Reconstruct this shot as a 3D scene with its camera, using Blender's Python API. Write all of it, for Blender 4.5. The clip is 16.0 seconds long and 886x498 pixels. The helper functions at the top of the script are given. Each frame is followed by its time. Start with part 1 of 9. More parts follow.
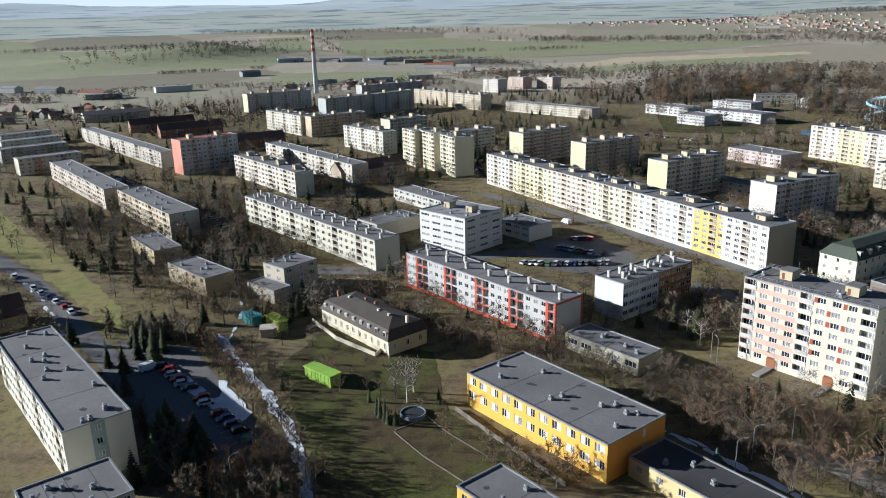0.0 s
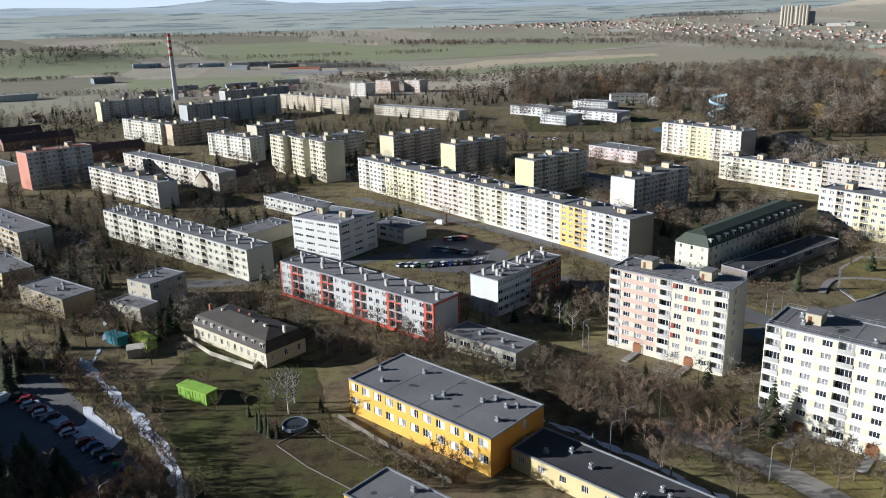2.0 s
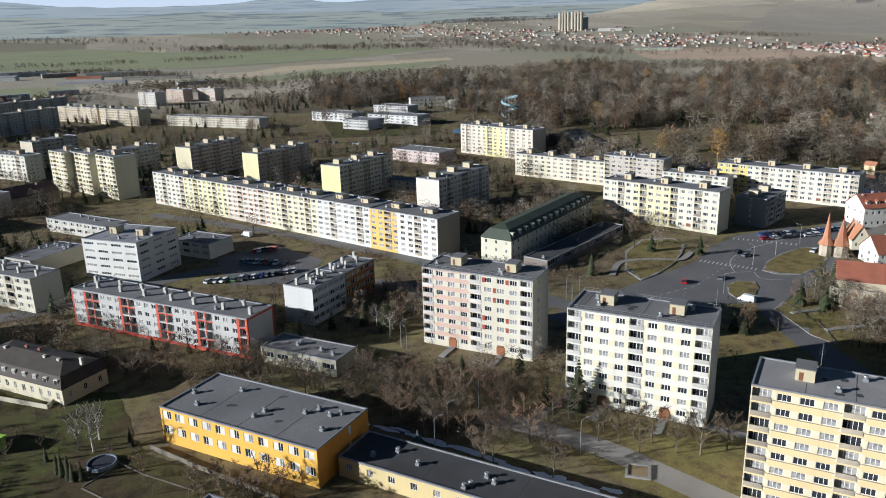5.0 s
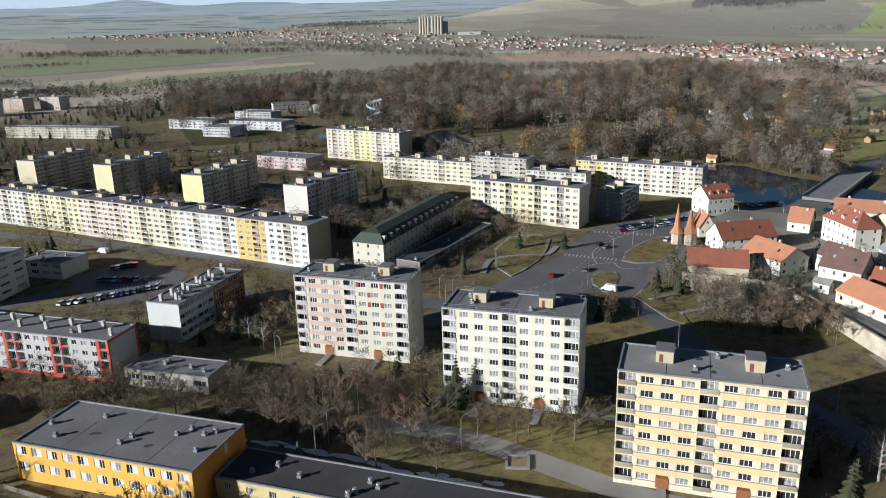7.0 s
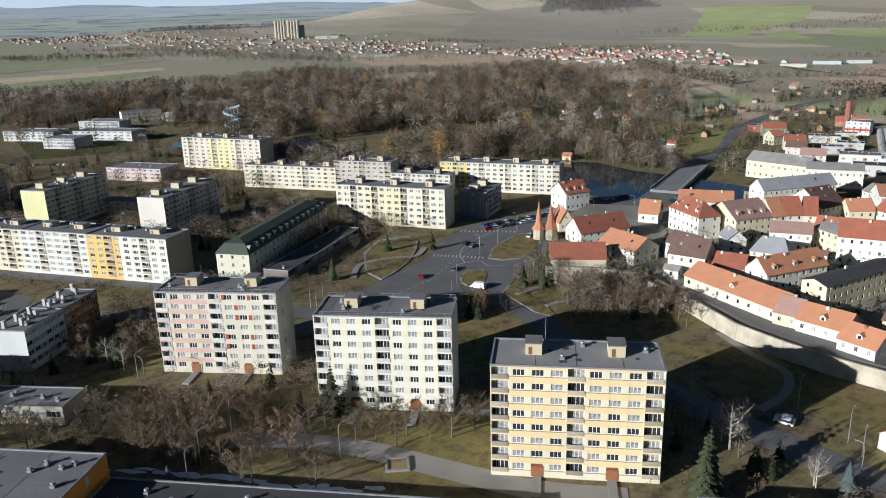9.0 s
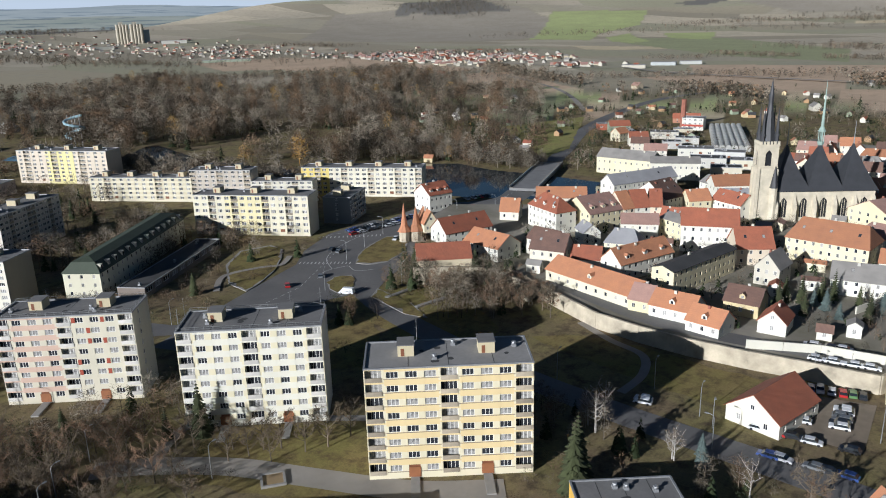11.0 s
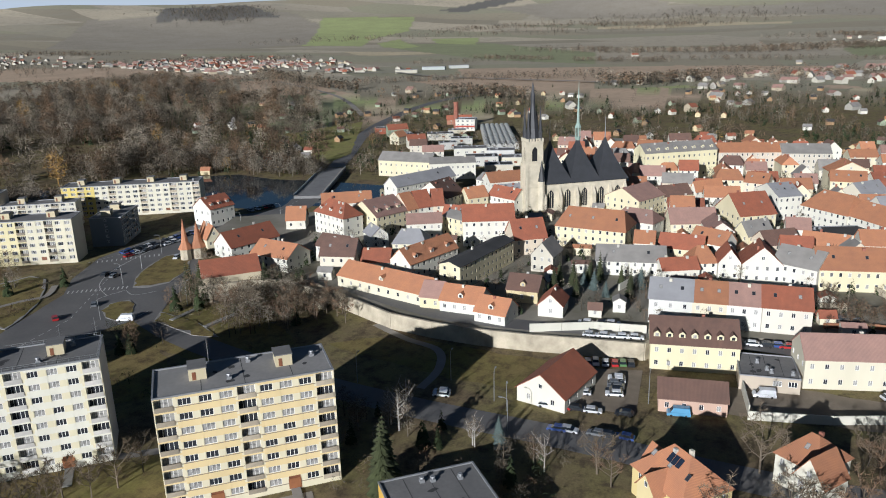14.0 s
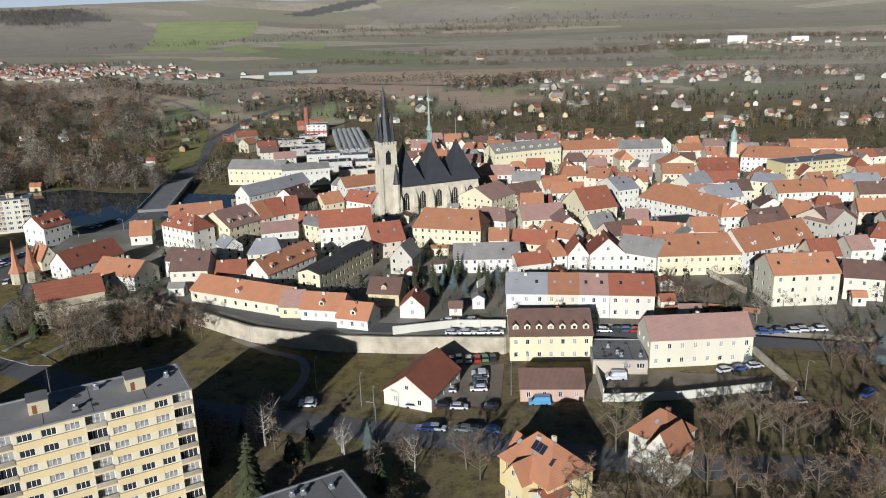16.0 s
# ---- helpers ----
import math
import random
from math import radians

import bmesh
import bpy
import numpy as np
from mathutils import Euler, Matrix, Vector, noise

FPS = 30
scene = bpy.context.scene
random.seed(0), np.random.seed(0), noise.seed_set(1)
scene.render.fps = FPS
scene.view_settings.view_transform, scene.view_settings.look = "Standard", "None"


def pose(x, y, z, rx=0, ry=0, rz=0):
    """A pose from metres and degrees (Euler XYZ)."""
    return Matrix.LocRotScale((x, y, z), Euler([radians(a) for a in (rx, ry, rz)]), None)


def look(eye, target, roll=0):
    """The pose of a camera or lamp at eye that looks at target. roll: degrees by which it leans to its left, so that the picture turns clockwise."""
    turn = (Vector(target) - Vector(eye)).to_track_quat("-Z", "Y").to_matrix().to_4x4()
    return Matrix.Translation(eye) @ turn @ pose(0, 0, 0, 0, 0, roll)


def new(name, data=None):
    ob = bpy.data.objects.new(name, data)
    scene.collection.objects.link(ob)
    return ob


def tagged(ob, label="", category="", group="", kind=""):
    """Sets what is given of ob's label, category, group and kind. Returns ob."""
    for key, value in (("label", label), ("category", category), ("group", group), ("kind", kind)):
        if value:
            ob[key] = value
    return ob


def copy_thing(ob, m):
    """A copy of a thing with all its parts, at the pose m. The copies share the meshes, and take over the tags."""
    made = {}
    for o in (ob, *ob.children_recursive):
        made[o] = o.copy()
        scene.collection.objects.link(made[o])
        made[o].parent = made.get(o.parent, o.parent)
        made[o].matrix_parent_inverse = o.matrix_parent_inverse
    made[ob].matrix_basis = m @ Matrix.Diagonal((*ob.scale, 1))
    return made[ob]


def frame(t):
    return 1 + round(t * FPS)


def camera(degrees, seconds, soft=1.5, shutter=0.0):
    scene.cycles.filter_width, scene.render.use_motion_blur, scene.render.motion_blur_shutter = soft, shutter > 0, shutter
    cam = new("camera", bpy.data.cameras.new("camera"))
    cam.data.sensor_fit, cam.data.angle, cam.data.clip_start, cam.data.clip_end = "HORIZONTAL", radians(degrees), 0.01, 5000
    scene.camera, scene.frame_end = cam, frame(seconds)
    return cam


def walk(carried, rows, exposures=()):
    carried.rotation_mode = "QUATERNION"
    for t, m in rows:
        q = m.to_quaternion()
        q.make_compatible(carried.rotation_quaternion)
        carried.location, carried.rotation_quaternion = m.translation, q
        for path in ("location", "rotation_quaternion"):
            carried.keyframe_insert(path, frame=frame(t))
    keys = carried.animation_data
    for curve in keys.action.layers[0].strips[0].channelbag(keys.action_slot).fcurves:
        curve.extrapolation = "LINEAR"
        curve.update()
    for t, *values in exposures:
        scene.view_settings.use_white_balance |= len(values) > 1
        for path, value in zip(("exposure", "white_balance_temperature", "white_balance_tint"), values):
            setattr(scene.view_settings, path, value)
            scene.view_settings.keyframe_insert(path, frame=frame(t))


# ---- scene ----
from mathutils.geometry import tessellate_polygon

# ---- camera ----
cam = camera(60.45, 16.0, soft=1.0)
EYE = (0.0, 0.0, 87.0)
PITCH, LEAN = 16.65, -1.6
TURNS = [(0.0, 0.0), (0.5, 2.45), (1.0, 4.9), (1.5, 7.34), (2.0, 9.76), (2.5, 12.19), (3.0, 14.64), (3.5, 17.1), (4.0, 19.54),
         (6.5, 31.98), (7.0, 34.5), (7.5, 37.06), (8.0, 39.62), (8.5, 42.19), (9.0, 44.79), (11.5, 57.89), (12.0, 60.58),
         (12.5, 63.33), (13.0, 66.11), (13.5, 68.9), (14.0, 71.67), (14.5, 74.4), (15.0, 77.16), (15.5, 79.96), (16.0, 82.74)]


def aim(turn):
    a, p = radians(turn), radians(PITCH)
    ex, ey, ez = EYE
    return look(EYE, (ex + math.sin(a) * math.cos(p), ey + math.cos(a) * math.cos(p), ez - math.sin(p)), LEAN)


walk(cam, [(t, aim(a)) for t, a in TURNS],
     exposures=[(0.0, 0.88, 5650, 10), (4.0, 0.66, 5680, 10), (9.0, 0.49, 5720, 10), (16.0, 0.24, 5800, 10)])

# ---- light ----
SUN_EL, SUN_AZ = 16.5, 281.0          # degrees above the horizon; clockwise from +y
world = bpy.data.worlds.new("world")
scene.world = world
world.use_nodes = True
wn = world.node_tree
sky = wn.nodes.new("ShaderNodeTexSky")
sky.sky_type = "NISHITA"
sky.sun_disc = False
sky.sun_elevation, sky.sun_rotation = radians(SUN_EL), radians(SUN_AZ)
sky.air_density, sky.dust_density, sky.ozone_density = 1.0, 0.3, 3.5
wn.links.new(sky.outputs["Color"], wn.nodes["Background"].inputs["Color"])
wn.nodes["Background"].inputs["Strength"].default_value = 0.0235
sun = new("sun", bpy.data.lights.new("sun", "SUN"))
sun.data.energy, sun.data.angle, sun.data.color = 5.0, radians(0.53), (1.0, 0.945, 0.87)
az, el = radians(SUN_AZ), radians(SUN_EL)
sun.matrix_world = look((math.sin(az) * 300, math.cos(az) * 300, 300 * math.tan(el)), (0, 0, 0))


# ---- materials ----
def nodes_of(name):
    m = bpy.data.materials.new(name)
    m.use_nodes = True
    nt = m.node_tree
    return m, nt, nt.nodes["Principled BSDF"]


def mixc(nt, fac, a, b):
    n = nt.nodes.new("ShaderNodeMix")
    n.data_type = "RGBA"
    for s, v in (("Factor", fac), ("A", a), ("B", b)):
        sock = n.inputs[{"Factor": 0, "A": 6, "B": 7}[s]]
        if isinstance(v, (int, float)):
            sock.default_value = v
        elif isinstance(v, tuple):
            sock.default_value = (*v, 1) if len(v) == 3 else v
        else:
            nt.links.new(v, sock)
    return n.outputs[2]


def noise_of(nt, scale, detail=3.0, rough=0.55, coord="Object", squash=None):
    tc = nt.nodes.new("ShaderNodeTexCoord")
    vec = tc.outputs[coord]
    if squash:
        mp = nt.nodes.new("ShaderNodeMapping")
        mp.inputs["Scale"].default_value = squash
        nt.links.new(vec, mp.inputs["Vector"])
        vec = mp.outputs[0]
    n = nt.nodes.new("ShaderNodeTexNoise")
    n.inputs["Scale"].default_value, n.inputs["Detail"].default_value, n.inputs["Roughness"].default_value = scale, detail, rough
    nt.links.new(vec, n.inputs["Vector"])
    return n.outputs["Fac"]


def ramp(nt, fac, lo, hi):
    n = nt.nodes.new("ShaderNodeMapRange")
    n.inputs["From Min"].default_value, n.inputs["From Max"].default_value = lo, hi
    nt.links.new(fac, n.inputs["Value"])
    return n.outputs[0]


def random_of(nt):
    return nt.nodes.new("ShaderNodeObjectInfo").outputs["Random"]


def tint(c, k):
    return tuple(min(1.0, v * k) for v in c)


def surface(name, c, rough=0.85, big=0.12, fine=1.5, dark=0.72, bump=0.0, squash=None, vary=0.0, metal=0.0, second=None):
    """Paint, plaster, felt or stone: stains at one scale, grain at another."""
    m, nt, b = nodes_of(name)
    f1 = ramp(nt, noise_of(nt, big, 4, squash=squash), 0.35, 0.7)
    f2 = ramp(nt, noise_of(nt, fine, 3), 0.3, 0.75)
    col = mixc(nt, f1, c, second or tint(c, dark))
    col = mixc(nt, f2, col, mixc(nt, 0.5, col, tint(c, 0.5 + dark / 2)))
    if vary:
        hs = nt.nodes.new("ShaderNodeHueSaturation")
        mr = nt.nodes.new("ShaderNodeMapRange")
        mr.inputs["To Min"].default_value, mr.inputs["To Max"].default_value = 1 - vary, 1 + vary
        nt.links.new(random_of(nt), mr.inputs["Value"])
        nt.links.new(mr.outputs[0], hs.inputs["Value"])
        nt.links.new(col, hs.inputs["Color"])
        col = hs.outputs[0]
    nt.links.new(col, b.inputs["Base Color"])
    b.inputs["Roughness"].default_value, b.inputs["Metallic"].default_value = rough, metal
    if bump:
        bp = nt.nodes.new("ShaderNodeBump")
        bp.inputs["Strength"].default_value, bp.inputs["Distance"].default_value = 0.5, bump
        nt.links.new(f2, bp.inputs["Height"])
        nt.links.new(bp.outputs[0], b.inputs["Normal"])
    return m


def tile_roof(name, c, second):
    """Clay tiles: courses running down the slope, mottled in batches."""
    m, nt, b = nodes_of(name)
    f1 = ramp(nt, noise_of(nt, 0.35, 5), 0.3, 0.72)
    f2 = noise_of(nt, 5.0, 2)
    col = mixc(nt, f1, c, second)
    col = mixc(nt, f2, col, mixc(nt, 0.55, col, tint(c, 0.55)))
    tc = nt.nodes.new("ShaderNodeTexCoord")
    w = nt.nodes.new("ShaderNodeTexWave")
    w.bands_direction = "X"
    w.inputs["Scale"].default_value, w.inputs["Distortion"].default_value = 1.1, 0.6
    nt.links.new(tc.outputs["Object"], w.inputs["Vector"])
    col = mixc(nt, ramp(nt, w.outputs["Fac"], 0.0, 3.0), col, tint(second, 0.7))
    hs = nt.nodes.new("ShaderNodeHueSaturation")
    mr = nt.nodes.new("ShaderNodeMapRange")
    mr.inputs["To Min"].default_value, mr.inputs["To Max"].default_value = 0.8, 1.15
    nt.links.new(random_of(nt), mr.inputs["Value"])
    nt.links.new(mr.outputs[0], hs.inputs["Value"])
    nt.links.new(col, hs.inputs["Color"])
    nt.links.new(hs.outputs[0], b.inputs["Base Color"])
    b.inputs["Roughness"].default_value = 0.8
    bp = nt.nodes.new("ShaderNodeBump")
    bp.inputs["Strength"].default_value, bp.inputs["Distance"].default_value = 0.4, 0.05
    nt.links.new(w.outputs["Fac"], bp.inputs["Height"])
    nt.links.new(bp.outputs[0], b.inputs["Normal"])
    return m


_mats = {}


def paint(c, rough=0.85):
    """Painted render of one colour, kept for reuse."""
    key = (tuple(round(v, 3) for v in c), rough)
    if key not in _mats:
        k = 0.80 + 0.20 * max(0.0, 1 - max(c) / 0.7)
        _mats[key] = surface("render_paint", (c[0] * k, c[1] * k * 0.985, c[2] * k * 0.885), rough, 0.16, 2.5, 0.86, squash=(1, 1, 0.35))
    return _mats[key]


def turf_colour(nt, green, dry, bare):
    """Winter grass: green and dry stretches, worn bare patches, tufts."""
    col = mixc(nt, ramp(nt, noise_of(nt, 0.045, 5, 0.6), 0.40, 0.60), green, dry)
    col = mixc(nt, ramp(nt, noise_of(nt, 0.22, 6, 0.7), 0.47, 0.66), col, bare)
    tuft_ = noise_of(nt, 1.9, 5, 0.7)
    col = mixc(nt, ramp(nt, tuft_, 0.35, 0.72), col, mixc(nt, 0.55, col, bare))
    return mixc(nt, ramp(nt, noise_of(nt, 0.6, 4, 0.65), 0.55, 0.8), col, mixc(nt, 0.5, col, tint(green, 1.5)))


def turf(name, green, dry, bare):
    m, nt, b = nodes_of(name)
    nt.links.new(turf_colour(nt, green, dry, bare), b.inputs["Base Color"])
    b.inputs["Roughness"].default_value, b.inputs["Specular IOR Level"].default_value = 1.0, 0.1
    bp = nt.nodes.new("ShaderNodeBump")
    bp.inputs["Strength"].default_value, bp.inputs["Distance"].default_value = 0.6, 0.12
    nt.links.new(noise_of(nt, 2.2, 4, 0.7), bp.inputs["Height"])
    nt.links.new(bp.outputs[0], b.inputs["Normal"])
    return m


FELT = surface("roof_felt", (0.15, 0.148, 0.145), 0.9, 0.10, 1.2, 0.6, second=(0.21, 0.205, 0.20))
FELT_DARK = surface("dark_roof_felt", (0.060, 0.060, 0.060), 0.85, 0.15, 1.2, 0.6)
FELT_LIGHT = surface("light_roof_sheet", (0.30, 0.30, 0.31), 0.7, 0.15, 1.0, 0.75)
TIN = surface("tin_flashing", (0.35, 0.36, 0.37), 0.5, 0.5, 3, 0.7, metal=0.4)
CONCRETE = surface("concrete", (0.30, 0.29, 0.27), 0.9, 0.3, 3, 0.7)
STONE = surface("sandstone", (0.62, 0.56, 0.43), 0.9, 0.25, 2.0, 0.62, bump=0.05)
WALLSTONE = surface("rubble_wall", (0.52, 0.46, 0.345), 0.95, 0.25, 1.6, 0.5, bump=0.1)
SLATE = surface("slate_roof", (0.045, 0.047, 0.052), 0.55, 0.3, 3, 0.7)
COPPER = surface("copper_patina", (0.29, 0.385, 0.335), 0.7, 0.5, 3, 0.75)
BRICK = surface("brick", (0.30, 0.12, 0.08), 0.9, 0.4, 4, 0.7)
TILE_O = tile_roof("orange_clay_tiles", (0.53, 0.235, 0.115), (0.40, 0.185, 0.105))
TILE_R = tile_roof("red_clay_tiles", (0.40, 0.13, 0.07), (0.27, 0.10, 0.06))
TILE_B = tile_roof("brown_clay_tiles", (0.20, 0.115, 0.085), (0.13, 0.08, 0.065))
TILE_P = tile_roof("faded_pink_tiles", (0.42, 0.25, 0.20), (0.30, 0.19, 0.16))
TILE_G = surface("grey_fibre_roof", (0.27, 0.255, 0.235), 0.85, 0.2, 2, 0.7)
ROOF_M = surface("brown_black_shingles", (0.075, 0.062, 0.05), 0.85, 0.3, 2, 0.65)
ROOF_V = surface("dark_green_sheet", (0.050, 0.066, 0.044), 0.7, 0.2, 2, 0.7)
ROOFS = dict(m=ROOF_M, v=ROOF_V, o=TILE_O, r=TILE_R, b=TILE_B, p=TILE_P, g=TILE_G, s=SLATE, l=FELT_LIGHT, k=FELT_DARK)
WHITE_FRAME = surface("white_frame", (0.75, 0.75, 0.73), 0.6, 1.0, 4, 0.9)
ASPHALT = surface("asphalt", (0.115, 0.112, 0.11), 0.75, 0.06, 1.0, 0.7, second=(0.165, 0.16, 0.152))
PAVING = surface("pale_paving", (0.30, 0.275, 0.24), 0.9, 0.12, 1.0, 0.75)
LINE = surface("road_paint", (0.6, 0.6, 0.58), 0.8, 1, 4, 0.7)
SNOW = surface("old_snow", (0.78, 0.82, 0.88), 0.8, 0.3, 2, 0.8)
DRYGRASS = turf("winter_grass", (0.205, 0.185, 0.062), (0.25, 0.195, 0.082), (0.105, 0.078, 0.042))
LAWN = turf("green_lawn", (0.105, 0.118, 0.034), (0.098, 0.076, 0.040), (0.046, 0.035, 0.022))
VERGE = turf("mown_verge", (0.255, 0.262, 0.085), (0.285, 0.255, 0.10), (0.19, 0.165, 0.075))
EARTH = surface("bare_earth", (0.25, 0.205, 0.15), 1.0, 0.15, 1.2, 0.55)
BARK = surface("bark", (0.155, 0.125, 0.09), 1.0, 0.6, 5, 0.6, vary=0.3)
TWIG = surface("bare_twigs", (0.175, 0.135, 0.088), 1.0, 0.3, 3, 0.6, vary=0.35)
TWIG_R = surface("reddish_twigs", (0.215, 0.135, 0.080), 1.0, 0.3, 3, 0.6, vary=0.3)
BIRCH = surface("birch_bark", (0.55, 0.52, 0.47), 0.9, 1.5, 6, 0.4)
NEEDLE = surface("conifer_needles", (0.052, 0.062, 0.024), 1.0, 0.5, 3, 0.6, vary=0.35)
NEEDLE_B = surface("blue_spruce_needles", (0.11, 0.15, 0.14), 1.0, 0.5, 3, 0.6)
HEDGE = surface("evergreen_shrub", (0.045, 0.055, 0.02), 1.0, 0.5, 3, 0.6, vary=0.3)
POLE = surface("galvanised_pole", (0.34, 0.35, 0.35), 0.5, 1, 4, 0.8, metal=0.5)
RUBBER = surface("tyre_rubber", (0.02, 0.02, 0.02), 0.9, 2, 6, 0.8)


def glass_material(name, dark, light, share):
    """Window panes: dark rooms, with drawn curtains behind some of them."""
    m, nt, b = nodes_of(name)
    r = random_of(nt)
    n = nt.nodes.new("ShaderNodeMath")
    n.operation = "LESS_THAN"
    n.inputs[1].default_value = share
    nt.links.new(r, n.inputs[0])
    f = noise_of(nt, 1.3, 1)
    k = nt.nodes.new("ShaderNodeMath")
    k.operation = "MULTIPLY"
    nt.links.new(n.outputs[0], k.inputs[0])
    nt.links.new(ramp(nt, f, 0.18, 0.5), k.inputs[1])
    nt.links.new(mixc(nt, k.outputs[0], dark, light), b.inputs["Base Color"])
    b.inputs["Roughness"].default_value = 0.12
    b.inputs["Specular IOR Level"].default_value = 0.6
    return m


GLASS = glass_material("window_glass", (0.032, 0.035, 0.042), (0.33, 0.325, 0.31), 0.62)
CAR_GLASS = glass_material("car_glass", (0.02, 0.025, 0.03), (0.03, 0.035, 0.04), 0.2)
DOOR = surface("brown_door", (0.20, 0.075, 0.035), 0.6, 1, 4, 0.8)


def water_material():
    m, nt, b = nodes_of("river_water")
    b.inputs["Base Color"].default_value = (0.018, 0.030, 0.040, 1)
    b.inputs["Roughness"].default_value = 0.0185
    bp = nt.nodes.new("ShaderNodeBump")
    bp.inputs["Strength"].default_value, bp.inputs["Distance"].default_value = 0.2, 0.08
    nt.links.new(noise_of(nt, 0.5, 3), bp.inputs["Height"])
    nt.links.new(bp.outputs[0], b.inputs["Normal"])
    return m


WATER = water_material()


# ---- mesh tools ----
FOOT, LANES, PAVED = [], [], []

class Geo:
    """Collects vertices and faces with a material number for each face."""

    def __init__(self):
        self.v, self.f, self.m = [], [], []

    def quad(self, a, b, c, d, m=0):
        n = len(self.v)
        self.v += [a, b, c, d]
        self.f.append((n, n + 1, n + 2, n + 3))
        self.m.append(m)

    def poly(self, pts, m=0):
        n = len(self.v)
        self.v += pts
        self.f.append(tuple(range(n, n + len(pts))))
        self.m.append(m)

    def box(self, x0, y0, z0, x1, y1, z1, m=0, bottom=False):
        p = [(x0, y0, z0), (x1, y0, z0), (x1, y1, z0), (x0, y1, z0), (x0, y0, z1), (x1, y0, z1), (x1, y1, z1), (x0, y1, z1)]
        n = len(self.v)
        self.v += p
        fs = [(4, 5, 6, 7), (0, 1, 5, 4), (1, 2, 6, 5), (2, 3, 7, 6), (3, 0, 4, 7)]
        if bottom:
            fs.append((3, 2, 1, 0))
        self.f += [tuple(n + i for i in f) for f in fs]
        self.m += [m] * len(fs)

    def prism(self, a, b, ra, rb, k=5, m=0, cap=True):
        """A tapered limb from a to b."""
        a, b = Vector(a), Vector(b)
        d = (b - a)
        if d.length < 1e-6:
            return
        d.normalize()
        s = d.orthogonal().normalized()
        t = d.cross(s)
        n = len(self.v)
        for c, r in ((a, ra), (b, rb)):
            for i in range(k):
                w = 2 * math.pi * i / k
                q = c + s * (r * math.cos(w)) + t * (r * math.sin(w))
                self.v.append(tuple(q))
        for i in range(k):
            j = (i + 1) % k
            self.f.append((n + i, n + j, n + k + j, n + k + i))
            self.m.append(m)
        if cap:
            self.f.append(tuple(n + k + i for i in range(k)))
            self.m.append(m)

    def mesh(self, name, *mats):
        me = bpy.data.meshes.new(name)
        me.from_pydata(self.v, [], self.f)
        for q in mats:
            me.materials.append(q)
        if len(mats) > 1:
            me.polygons.foreach_set("material_index", self.m)
        me.update()
        return me


def part(name, geo, mats, parent, label=""):
    """Links a mesh as one part under a thing."""
    me = geo if isinstance(geo, bpy.types.Mesh) else geo.mesh(name, *(mats if isinstance(mats, (list, tuple)) else (mats,)))
    ob = new(name, me)
    ob.parent = parent
    if label:
        ob["label"] = label
    return ob


def thing(name, m, label, category, group="", kind=""):
    ob = new(name)
    ob.matrix_world = m
    return tagged(ob, label, category, group, kind)


def facade(g, o, u, n, w, h, cols, rows, depth, mat=lambda i, j: 0, cols_deep=()):
    """A wall from o along u (unit, in plan) up to height h, facing n, with real openings at cols x rows.
    cols: (from, to) along u; rows: (from, to) upwards. Openings are recessed by depth."""
    xs, zs = [0.0], [0.0]
    for a, b in cols:
        xs += [a, b]
    for a, b in rows:
        zs += [a, b]
    xs.append(w)
    zs.append(h)
    P = lambda x, z, k=0.0: (o[0] + u[0] * x - n[0] * k, o[1] + u[1] * x - n[1] * k, z)
    for i in range(len(xs) - 1):
        for j in range(len(zs) - 1):
            if xs[i + 1] - xs[i] < 1e-4 or zs[j + 1] - zs[j] < 1e-4:
                continue
            a, b, c, d = xs[i], xs[i + 1], zs[j], zs[j + 1]
            if i % 2 == 1 and j % 2 == 1:
                k = depth[i // 2] if isinstance(depth, (list, tuple)) else depth
                m = mat(i, j)
                g.quad(P(a, c), P(b, c), P(b, c, k), P(a, c, k), m)
                g.quad(P(a, d, k), P(b, d, k), P(b, d), P(a, d), m)
                g.quad(P(a, c), P(a, c, k), P(a, d, k), P(a, d), m)
                g.quad(P(b, c, k), P(b, c), P(b, d), P(b, d, k), m)
                g.quad(P(a, c, k), P(b, c, k), P(b, d, k), P(a, d, k), m)
            else:
                g.quad(P(a, c), P(b, c), P(b, d), P(a, d), mat(i, j))


_wins = {}


